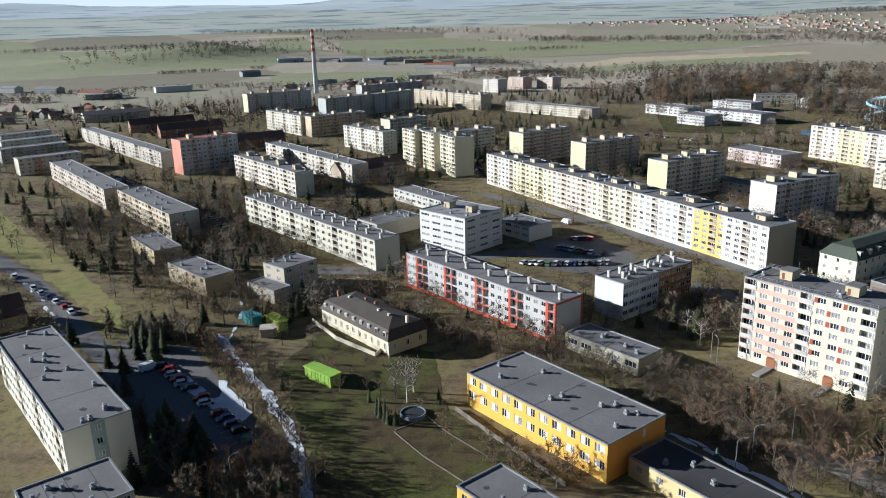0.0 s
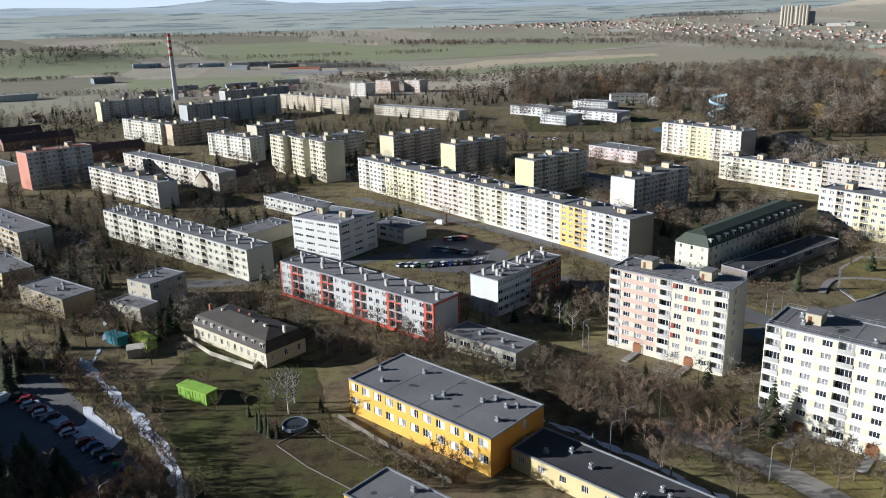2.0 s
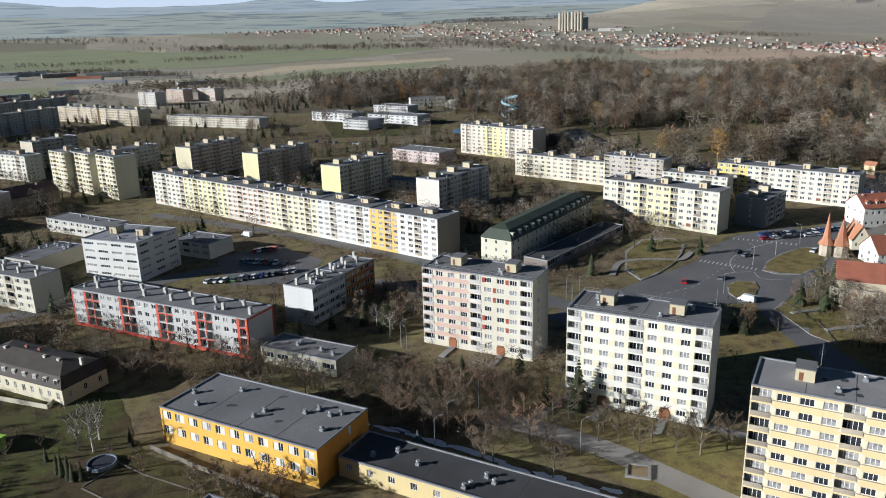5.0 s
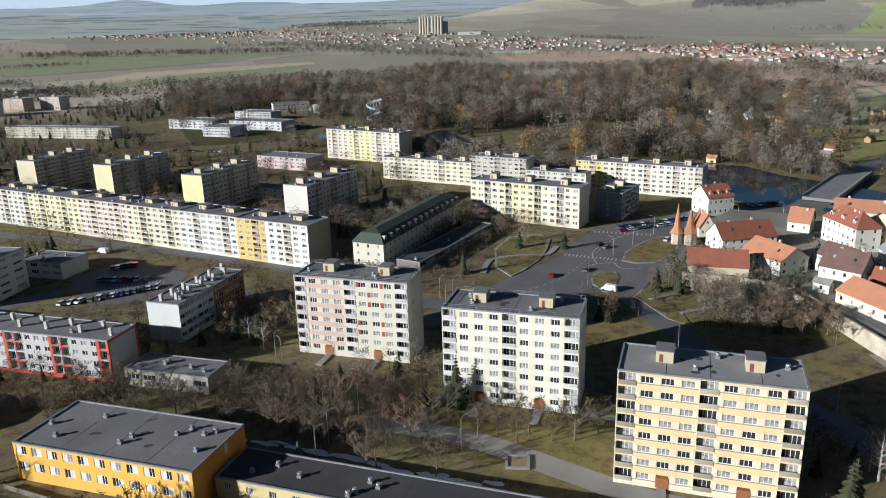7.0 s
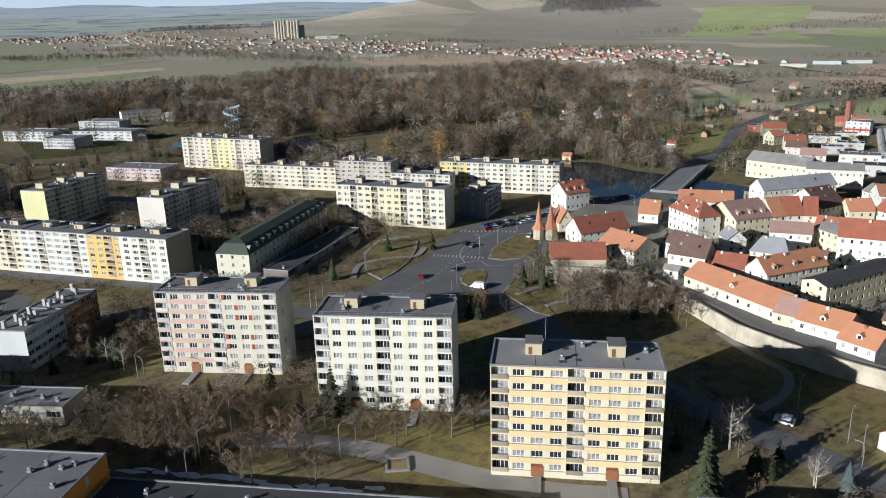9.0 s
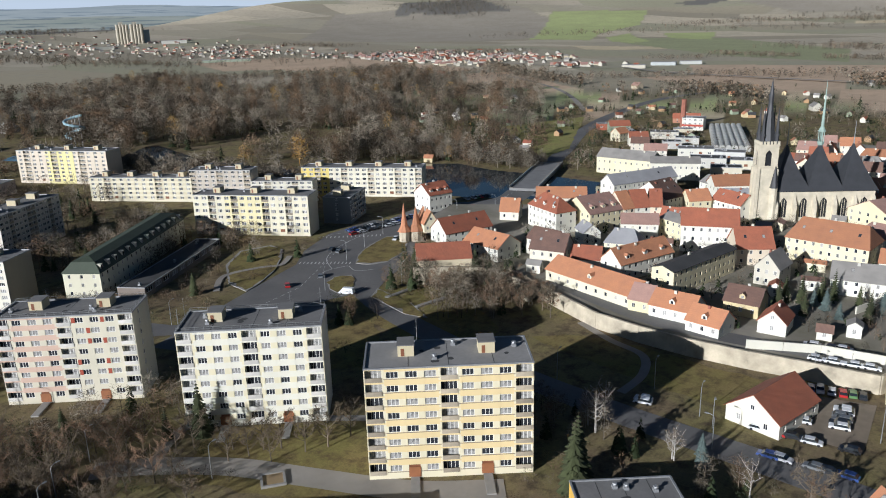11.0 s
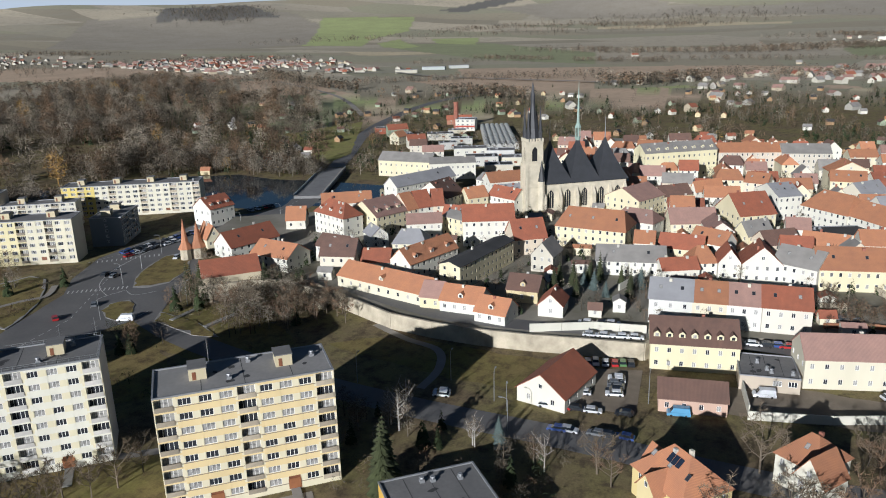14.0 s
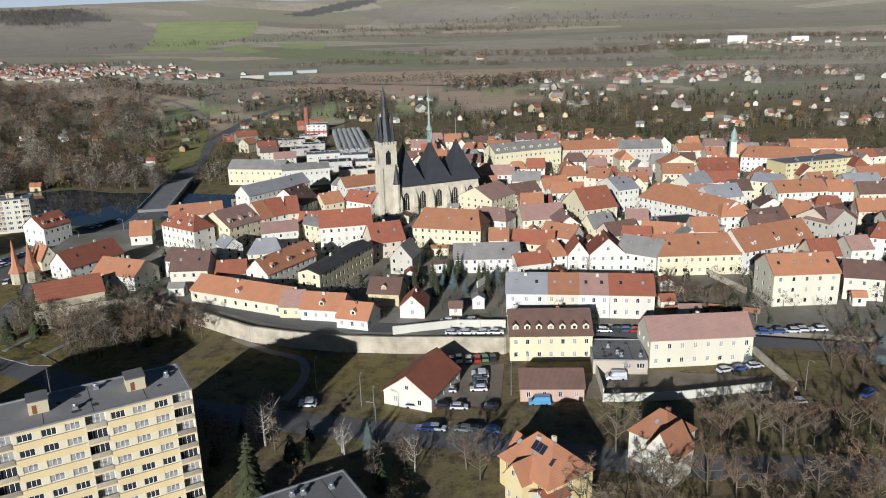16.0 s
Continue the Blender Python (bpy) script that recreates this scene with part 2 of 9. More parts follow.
def window_mesh(w, h, panes=3, frame=WHITE_FRAME, glass=None):
    key = (round(w, 2), round(h, 2), panes, frame.name)
    if key not in _wins:
        t = 0.09 if w > 1 else 0.06
        bm = bmesh.new()
        xs = [0.0]
        for k in range(panes):
            xs += [k * (w - t) / panes + t, (k + 1) * (w - t) / panes]
        xs.append(w)
        zs = [0.0, t, h - t, h]
        grid = {}

        def vert(i, j, y):
            if (i, j, y) not in grid:
                grid[i, j, y] = bm.verts.new((xs[i], y, zs[j]))
            return grid[i, j, y]

        for i in range(len(xs) - 1):
            for j in range(3):
                pane = i % 2 == 1 and j == 1
                if pane:
                    c = [(i, j), (i + 1, j), (i + 1, j + 1), (i, j + 1)]
                    bm.faces.new([vert(p, q, 0.0) for p, q in c]).material_index = 1
                    for k in range(4):
                        p, q = c[k], c[(k + 1) % 4]
                        bm.faces.new([vert(*p, -0.05), vert(*q, -0.05), vert(*q, 0.0), vert(*p, 0.0)])
                else:
                    bm.faces.new([vert(p, q, -0.05) for p, q in ((i, j), (i + 1, j), (i + 1, j + 1), (i, j + 1))])
        me = bpy.data.meshes.new("window")
        bm.to_mesh(me)
        bm.free()
        me.materials.append(frame)
        me.materials.append(glass or GLASS)
        _wins[key] = me
    return _wins[key]


def put(name, me, parent, x, y, z, rot=0.0):
    ob = new(name, me)
    ob.parent = parent
    ob.matrix_local = pose(x, y, z, 0, 0, rot)
    return ob


def island_glass():
    m, nt, b = nodes_of("small_panes")
    r = nt.nodes.new("ShaderNodeNewGeometry").outputs["Random Per Island"]
    nt.links.new(mixc(nt, ramp(nt, r, 0.4, 1.0), (0.03, 0.034, 0.042), (0.44, 0.43, 0.40)), b.inputs["Base Color"])
    b.inputs["Roughness"].default_value = 0.15
    return m


GLASS_SMALL = island_glass()


def add_window(g, px_, py_, z0, u, n, w, h, panes=3, t=0.1):
    """A small window in a joined mesh: white frame with panes standing 2 cm proud of it."""
    Q = lambda x, z, k: (px_ + u[0] * x + n[0] * k, py_ + u[1] * x + n[1] * k, z0 + z)
    g.quad(Q(0, 0, 0), Q(w, 0, 0), Q(w, h, 0), Q(0, h, 0), 0)
    pw = (w - t) / panes
    for k in range(panes):
        a, b = k * pw + t, (k + 1) * pw
        g.quad(Q(a, t, 0.02), Q(b, t, 0.02), Q(b, h - t, 0.02), Q(a, h - t, 0.02), 1)


_boxes = {}


def box_mesh(name, w, d, h, mat):
    key = (name, round(w, 2), round(d, 2), round(h, 2), mat.name)
    if key not in _boxes:
        g = Geo()
        g.box(0, 0, 0, w, d, h, 0, True)
        _boxes[key] = g.mesh(name, mat)
    return _boxes[key]


_vents = {}


def vent_mesh():
    if "v" not in _vents:
        g = Geo()
        g.box(-0.45, -0.45, 0, 0.45, 0.45, 0.55)
        g.prism((0, 0, 0.55), (0, 0, 0.95), 0.3, 0.3, 8)
        g.prism((0, 0, 0.95), (0, 0, 1.1), 0.5, 0.42, 8)
        _vents["v"] = g.mesh("roof_vent", TIN)
    return _vents["v"]


def block(label, x, y, rot, w, d, h, floors, pattern, paints, z=0.0, side="", head=2, felt=FELT, category="apartment block",
          name="apartment_block", ww=2.0, wh=1.4, panes=3, bands=None, base=0.8, group="", parapet=0.45, back="", chimneys=0, rail=None, left="",
          recess=0.14, vents=4, frame=WHITE_FRAME, head_size=(3.2, 4.0, 2.3), side_paint=0, doors=2, chim_paint=None, end_paint=0):
    """A flat-roofed block. pattern: one letter a bay of the front: W window, L loggia, S stair window, . blank.
    paints: plain wall and any accent colours; bands(i, j) picks one for a bay and storey."""
    root = thing(name, pose(x, y, z, 0, 0, rot), label, category, group)
    FOOT.append((x, y, rot, w, d))
    mats = [paint(c) for c in paints]
    fh = (h - base) / floors
    rows = []
    wh = min(wh, fh * 0.56)
    for k in range(floors):
        s = base + k * fh + fh * 0.30
        rows.append((s, s + wh))
    g = Geo()
    far = math.hypot(x, y) > 330
    wg, bg = Geo(), Geo()

    def face(o, u, n, wid, pat, turn, main):
        nb = len(pat)
        if not nb:
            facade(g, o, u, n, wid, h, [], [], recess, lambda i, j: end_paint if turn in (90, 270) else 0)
            return
        bw = wid / nb
        cols, dep, kinds = [], [], []
        for i, ch in enumerate(pat):
            if ch == "W":
                q = min(ww, bw * 0.74)
                cols.append(((i + 0.5) * bw - q / 2, (i + 0.5) * bw + q / 2)); dep.append(recess); kinds.append("W")
            elif ch == "S":
                q = min(1.2, bw * 0.5)
                cols.append(((i + 0.5) * bw - q / 2, (i + 0.5) * bw + q / 2)); dep.append(recess); kinds.append("W")
            elif ch == "L":
                cols.append((i * bw + 0.18, (i + 1) * bw - 0.18)); dep.append(1.1); kinds.append("L")
            elif not main:
                cols.append((i * bw, (i + 1) * bw)); dep.append(0); kinds.append("P" if ch == "P" else "N")
        lrows = [(base + k * fh + 0.15, base + (k + 1) * fh - 0.25) for k in range(floors)]
        wr = rows
        # loggias and windows share one grid of rows, so lay each kind in its own strip of wall
        strips = []
        for k, ch in enumerate(kinds):
            a, b = cols[k]
            lo = (cols[k - 1][1] + a) / 2 if k else 0.0
            hi = (b + cols[k + 1][0]) / 2 if k + 1 < len(cols) else wid
            strips.append((lo, hi, a, b, ch, dep[k], k))
        for lo, hi, a, b, ch, dp, k in strips:
            if ch in "NP":
                facade(g, (o[0] + u[0] * lo, o[1] + u[1] * lo), u, n, hi - lo, h, [], [], 0, lambda i, j, q=side_paint if ch == "P" else 0: q)
                continue
            oo = (o[0] + u[0] * lo, o[1] + u[1] * lo)
            rr = lrows if ch == "L" else wr
            facade(g, oo, u, n, hi - lo, h, [(a - lo, b - lo)], rr, dp, lambda i, j, k=k: (bands(2 * k + i, j, len(cols)) if (bands and main) else (side_paint if not main else 0)))
            for q, (z0, z1) in enumerate(rr):
                px_, py_ = o[0] + u[0] * a - n[0] * dp * 0.96, o[1] + u[1] * a - n[1] * dp * 0.96
                if ch == "W":
                    if main and doors and q == 0 and k in DOORS_AT(len(cols), doors):
                        put("entrance_door", box_mesh("entrance_door", b - a, 0.08, z1 - z0, DOOR), root, px_, py_, z0, turn)
                        continue
                    if far:
                        add_window(wg, px_, py_, z0, u, n, b - a, z1 - z0, panes)
                        continue
                    put("window", window_mesh(b - a, z1 - z0, panes if b - a > 1.25 else 1 + (b - a > 0.8), frame), root, px_, py_, z0, turn)
                else:
                    if far:
                        add_window(wg, px_, py_, z0 + 0.2, u, n, b - a, z1 - z0 - 0.4, 4)
                        e0, e1 = (o[0] + u[0] * a + n[0] * 0.12, o[1] + u[1] * a + n[1] * 0.12), (o[0] + u[0] * b + n[0] * 0.02, o[1] + u[1] * b + n[1] * 0.02)
                        bg.box(min(e0[0], e1[0]), min(e0[1], e1[1]), z0, max(e0[0], e1[0]), max(e0[1], e1[1]), z0 + 0.95, 0, True)
                        continue
                    put("balcony_window", window_mesh(b - a, z1 - z0 - 0.3, 4, frame), root, px_, py_, z0 + 0.15, turn)
                    bx, by = o[0] + u[0] * a + n[0] * 0.12, o[1] + u[1] * a + n[1] * 0.12
                    put("balcony_parapet", box_mesh("balcony_parapet", b - a, 0.1, 0.95, rail or PARAPET), root, bx, by, z0, turn)

    face((0, 0), (1, 0), (0, -1), w, pattern, 0, True)
    face((w, 0), (0, 1), (1, 0), d, side, 90, False)
    face((w, d), (-1, 0), (0, 1), w, back, 180, False)
    face((0, d), (0, -1), (-1, 0), d, left, 270, False)
    part("wall", g, mats, root)
    if wg.f:
        part("glazing", wg, [frame, GLASS_SMALL], root)["kind"] = "stuff"
    if bg.f:
        part("balcony_front", bg, rail or PARAPET, root)["kind"] = "stuff"
    r = Geo()
    r.quad((0.25, 0.25, h - 0.05), (w - 0.25, 0.25, h - 0.05), (w - 0.25, d - 0.25, h - 0.05), (0.25, d - 0.25, h - 0.05), 0)
    part("roof", r, felt, root)
    r = Geo()
    for z0 in (h - 0.1, h + parapet * 0.5):
        for e in (-0.06, 0.28):
            r.v.extend(((e, e, z0), (w - e, e, z0), (w - e, d - e, z0), (e, d - e, z0)))
    for i in range(4):
        j = (i + 1) % 4
        r.f.extend(((i, j, j + 8, i + 8), (j + 4, i + 4, i + 12, j + 12), (i + 8, j + 8, j + 12, i + 12), (j, i, i + 4, j + 4)))
        r.m.extend((0, 0, 0, 0))
    part("parapet", r, TIN, root)
    rnd = random.Random(int(abs(x * 7 + y * 3)))
    for k in range(head):
        hx = w * (k + 0.5) / head - head_size[0] / 2 + rnd.uniform(-0.5, 0.5)
        q = Geo()
        q.box(0, 0, 0, head_size[0], head_size[1], head_size[2], 0)
        q.box(-0.15, -0.15, head_size[2], head_size[0] + 0.15, head_size[1] + 0.15, head_size[2] + 0.18, 1)
        hd = part("lift_head", q, [paint((0.62, 0.55, 0.40)), FELT, DOOR], root, "small lift machine room on the roof")
        hd.matrix_local = pose(hx, d * 0.42, h - 0.04)
        put("door", box_mesh("door", 0.7, 0.05, min(1.6, head_size[2] - 0.4), DOOR), hd, 0.6, -0.05, 0.1)
    for k in range(vents):
        put("roof_vent", vent_mesh(), root, rnd.uniform(1.5, w - 1.5), rnd.uniform(1.5, d - 1.5), h - 0.05)
    if not far and w > 12:
        for k in range(5):
            q, n_ = Geo(), 9
            a_, b_ = rnd.uniform(0.5, 1.5), rnd.uniform(0.3, 0.9)
            q.poly([(a_ * rnd.uniform(0.7, 1.2) * math.cos(2 * math.pi * e / n_), b_ * rnd.uniform(0.7, 1.2) * math.sin(2 * math.pi * e / n_), 0) for e in range(n_)])
            part("felt_patch", q, FELT_DARK, root, "dark patch of newer roofing felt").matrix_local = pose(rnd.uniform(2, w - 2), rnd.uniform(2, d - 2), h - 0.04, 0, 0, rnd.uniform(0, 90))
        for k in range(3):
            put("felt_seam", box_mesh("felt_seam", 0.12, d - 0.8, 0.03, FELT_DARK), root, w * (k + 1) / 4 + rnd.uniform(-0.6, 0.6), 0.4, h - 0.06)
    for k in range(chimneys):
        put("chimney", box_mesh("chimney", 0.9, 0.9, 2.1, chim_paint or CHIMP), root, w * (k + 0.5) / chimneys + rnd.uniform(-.6, .6), d * (0.3 if k % 2 else 0.62), h - 0.05)
    return root


def DOORS_AT(n, doors):
    return {int(n * (k + 0.5) / doors) + (0 if k else 0) for k in range(doors)}


PARAPET = surface("balcony_panel", (0.40, 0.345, 0.26), 0.85, 0.5, 3, 0.6, vary=0.3)
CHIMP = surface("chimney_render", (0.50, 0.48, 0.43), 0.9, 0.8, 4, 0.7)


def gable_mesh(w, d, h, rise, over=0.35, hip=0.0, axis="x"):
    """Roof slabs over a w x d plan at height h; ridge along x; hip: how far the ridge ends are drawn in."""
    g = Geo()
    t = 0.16
    x0, x1, y0, y1 = -over, w + over, -over, d + over
    k = rise / (d / 2)
    ze = h - over * k
    ym, zr = d / 2, h + rise
    a, b = x0 + hip, x1 - hip
    P = [(x0, y0, ze), (x1, y0, ze), (x1, y1, ze), (x0, y1, ze), (a, ym, zr), (b, ym, zr)]
    Q = [(p[0], p[1], p[2] + t) for p in P]
    g.poly([Q[0], Q[1], Q[5], Q[4]])
    g.poly([Q[2], Q[3], Q[4], Q[5]])
    if hip:
        g.poly([Q[1], Q[2], Q[5]])
        g.poly([Q[3], Q[0], Q[4]])
    g.poly([P[1], P[0], P[4], P[5]])
    g.poly([P[3], P[2], P[5], P[4]])
    for i, j in ((0, 1), (1, 2), (2, 3), (3, 0)):
        if hip or (i, j) in ((0, 1), (2, 3)):
            g.poly([P[i], P[j], Q[j], Q[i]])
    if not hip:
        g.poly([P[1], P[5], Q[5], Q[1]]); g.poly([P[5], P[2], Q[2], Q[5]])
        g.poly([P[3], P[4], Q[4], Q[3]]); g.poly([P[4], P[0], Q[0], Q[4]])
    return g


def mansard_mesh(w, d, h, rise, inset, top, over=0.3):
    """A steep lower slope to a break, then a flat hip."""
    g = Geo()
    R = lambda e, z: [(-over + e, -over + e, z), (w + over - e, -over + e, z), (w + over - e, d + over - e, z), (-over + e, d + over - e, z)]
    a0, a, b = R(0, h - 0.25), R(0, h), R(inset + over, h + rise)
    q = d / 2 - inset
    c = [(inset + q, d / 2, h + rise + top), (w - inset - q, d / 2, h + rise + top)]
    for i in range(4):
        j = (i + 1) % 4
        g.quad(a0[i], a0[j], a[j], a[i])
        g.quad(a[i], a[j], b[j], b[i])
    g.poly([b[0], b[1], c[1], c[0]])
    g.poly([b[1], b[2], c[1]])
    g.poly([b[2], b[3], c[0], c[1]])
    g.poly([b[3], b[0], c[0]])
    g.poly(a0[::-1])
    return g


def house(label, x, y, rot, w, d, h, rise, roof="o", wall=(0.72, 0.70, 0.64), z=4.0, bays=4, floors=2, hip=0.0, chimneys=1, dormers=0,
          sky_lights=0, end="", name="house", category="house", ends=True, group="", ww=0.95, wh=1.35, mansard=None, turn=False):
    """A pitched-roof house, eaves to the front (or gable to the front with turn)."""
    FOOT.append((x, y, rot, w, d))
    if turn:
        m = pose(x, y, z, 0, 0, rot) @ pose(w, 0, 0, 0, 0, 90)
        w, d = d, w
    else:
        m = pose(x, y, z, 0, 0, rot)
    root = thing(name, m, label, category, group)
    g = Geo()
    fh = h / floors
    rows = [(fh * k + fh * 0.33, fh * k + fh * 0.33 + min(wh, fh * 0.5)) for k in range(floors)]
    gm = paint(wall)
    far = math.hypot(x, y) > 226
    wg = Geo()

    def face(o, u, n, wid, nb, ang):
        if nb <= 0:
            facade(g, o, u, n, wid, h, [], [], 0.12)
            return
        bw = wid / nb
        q = min(ww, bw * 0.55)
        cols = [((i + 0.5) * bw - q / 2, (i + 0.5) * bw + q / 2) for i in range(nb)]
        facade(g, o, u, n, wid, h, cols, rows, 0.12)
        for a, b in cols:
            for z0, z1 in rows:
                if far:
                    add_window(wg, o[0] + u[0] * a - n[0] * 0.11, o[1] + u[1] * a - n[1] * 0.11, z0, u, n, b - a, z1 - z0, 1, 0.08)
                    continue
                put("window", window_mesh(b - a, z1 - z0, 2), root, o[0] + u[0] * a - n[0] * 0.11, o[1] + u[1] * a - n[1] * 0.11, z0, ang)

    nb_end = max(1, int(d / 3.4)) if ends else 0
    if turn:
        face((0, 0), (1, 0), (0, -1), w, max(1, int(w / 3.6)), 0)
        face((0, d), (0, -1), (-1, 0), d, bays, 270)
        face((w, 0), (0, 1), (1, 0), d, 0, 90)
        facade(g, (w, d), (-1, 0), (0, 1), w, h, [], [], 0.1)
    else:
        face((0, 0), (1, 0), (0, -1), w, bays, 0)
        face((w, 0), (0, 1), (1, 0), d, nb_end, 90)
        face((0, d), (0, -1), (-1, 0), d, nb_end, 270)
        facade(g, (w, d), (-1, 0), (0, 1), w, h, [], [], 0.1)
    if not hip and not mansard:
        g.poly([(0, 0, h), (0, d / 2, h + rise), (0, d, h)][::-1])
        g.poly([(w, 0, h), (w, d, h), (w, d / 2, h + rise)])
        if turn and rise > 2:
            put("window", window_mesh(0.9, 1.1, 2), root, -0.06, d / 2 + 0.45, h + rise * 0.25, 270)
    part("wall", g, gm, root)
    if wg.f:
        part("glazing", wg, [WHITE_FRAME, GLASS_SMALL], root)["kind"] = "stuff"
    if mansard:
        ms_rise, ms_in, ms_top = mansard
        part("roof", mansard_mesh(w, d, h, ms_rise, ms_in, ms_top), ROOFS[roof], root)
        for k in range(dormers):
            g2 = Geo()
            g2.box(0, 0, 0, 1.3, ms_in * 0.9, ms_rise * 0.62, 0)
            g2.quad((0.15, -0.02, 0.2), (1.15, -0.02, 0.2), (1.15, -0.02, ms_rise * 0.52), (0.15, -0.02, ms_rise * 0.52), 1)
            part("dormer", g2, [paint((0.70, 0.68, 0.62)), GLASS], root).matrix_local = pose(w * (k + 0.5) / dormers - 0.65, ms_in * 0.12, h + ms_rise * 0.15)
        dormers = 0
        rise = ms_rise + ms_top
    else:
        part("roof", gable_mesh(w, d, h, rise, hip=hip), ROOFS[roof], root)
    rnd = random.Random(int(abs(x * 13 + y * 5)))
    for k in range(chimneys):
        cx = w * (k + 0.5) / chimneys + rnd.uniform(-0.1, 0.1) * w
        cx = min(max(cx, hip + 0.6), w - hip - 0.6)
        cy = d * rnd.choice((0.4, 0.52, 0.6))
        zz = h + rise * (1 - abs(cy - d / 2) / (d / 2))
        put("chimney", box_mesh("chimney", 0.8, 0.6, 2.0, rnd.choice((CHIMP, BRICK, paint((0.7, 0.68, 0.62))))), root, cx, cy, zz - 0.9)
    for k in range(sky_lights):
        f = 0.45
        s = math.degrees(math.atan2(rise, d / 2))
        ob = put("roof_window", window_mesh(0.9, 1.3, 1, FRAME_GREY), root, 0, 0, 0)
        ob.matrix_local = pose(w * (k + 0.5) / sky_lights - 0.4, d / 2 * f, h + rise * f + 0.22, s - 90, 0, 0)
    for k in range(dormers):
        dm = dormer_mesh(1.6, 1.5, rise, d, ROOFS[roof], gm)
        put("dormer", dm, root, w * (k + 0.5) / dormers - 0.8, d / 2 * 0.22, h + rise * 0.22)
    return root


FRAME_GREY = surface("grey_frame", (0.12, 0.12, 0.12), 0.5, 1, 4, 0.8)
_dorm = {}


def dormer_mesh(w, h, rise, d, roof, wall):
    key = (round(rise, 1), round(d, 1), roof.name, wall.name)
    if key not in _dorm:
        k = rise / (d / 2)
        L = h / k
        g = Geo()
        g.poly([(0, 0, 0), (w, 0, 0), (w, 0, h * 0.75), (w / 2, 0, h * 1.15), (0, 0, h * 0.75)], 1)
        g.poly([(0, 0, 0), (0, 0, h * 0.75), (0, L * 0.75, h * 0.75)], 1)
        g.poly([(w, 0, 0), (w, L * 0.75, h * 0.75), (w, 0, h * 0.75)], 1)
        g.poly([(-0.15, -0.2, h * 0.7), (w / 2, -0.2, h * 1.2), (w / 2, L * 1.2, h * 1.2), (-0.15, L * 0.7, h * 0.7)], 0)
        g.poly([(w / 2, -0.2, h * 1.2), (w + 0.15, -0.2, h * 0.7), (w + 0.15, L * 0.7, h * 0.7), (w / 2, L * 1.2, h * 1.2)], 0)
        g.quad((w * 0.25, -0.02, h * 0.15), (w * 0.75, -0.02, h * 0.15), (w * 0.75, -0.02, h * 0.7), (w * 0.25, -0.02, h * 0.7), 2)
        _dorm[key] = g.mesh("dormer", roof, wall, GLASS)
    return _dorm[key]


# ---- ground ----
def smooth(a, b, v):
    t = min(1.0, max(0.0, (v - a) / (b - a)))
    return t * t * (3 - 2 * t)


def bump_at(x, y, az_deg, r0, wide, tall, deep=None):
    cx, cy = r0 * math.sin(radians(az_deg)), r0 * math.cos(radians(az_deg))
    a = radians(az_deg)
    dx, dy = x - cx, y - cy
    along = dx * math.sin(a) + dy * math.cos(a)
    across = dx * math.cos(a) - dy * math.sin(a)
    return tall * math.exp(-(across / wide) ** 2 - (along / (deep or wide)) ** 2)


def land(x, y):
    """Height of the country round the town."""
    r = math.hypot(x, y)
    if r < 1300:
        return 0.0
    a = math.degrees(math.atan2(x, y))
    s = min(1.0, (r - 1300) / 3400)
    k = smooth(30, 47, a)             # the plain stays low ahead, the hills close in on the other side
    z = k * (226 + 8 * math.sin(a * 0.21)) * s ** 3.1 + (1 - k) * 60 * min(1.0, (r - 1300) / 2450) ** 2
    z += (0.12 + 0.88 * k) * s * (14 * noise.noise((x * 0.0011, y * 0.0011, 0.3)) + 8 * noise.noise((x * 0.003, y * 0.003, 1.3)))
    z += bump_at(x, y, -17, 2150, 330, 34, 160) + bump_at(x, y, 27, 4250, 380, 26, 400) + bump_at(x, y, 33, 4300, 330, 18, 400)
    z += bump_at(x, y, 55.5, 4250, 400, 40, 300) + bump_at(x, y, 88, 4300, 500, 40, 300)
    return z


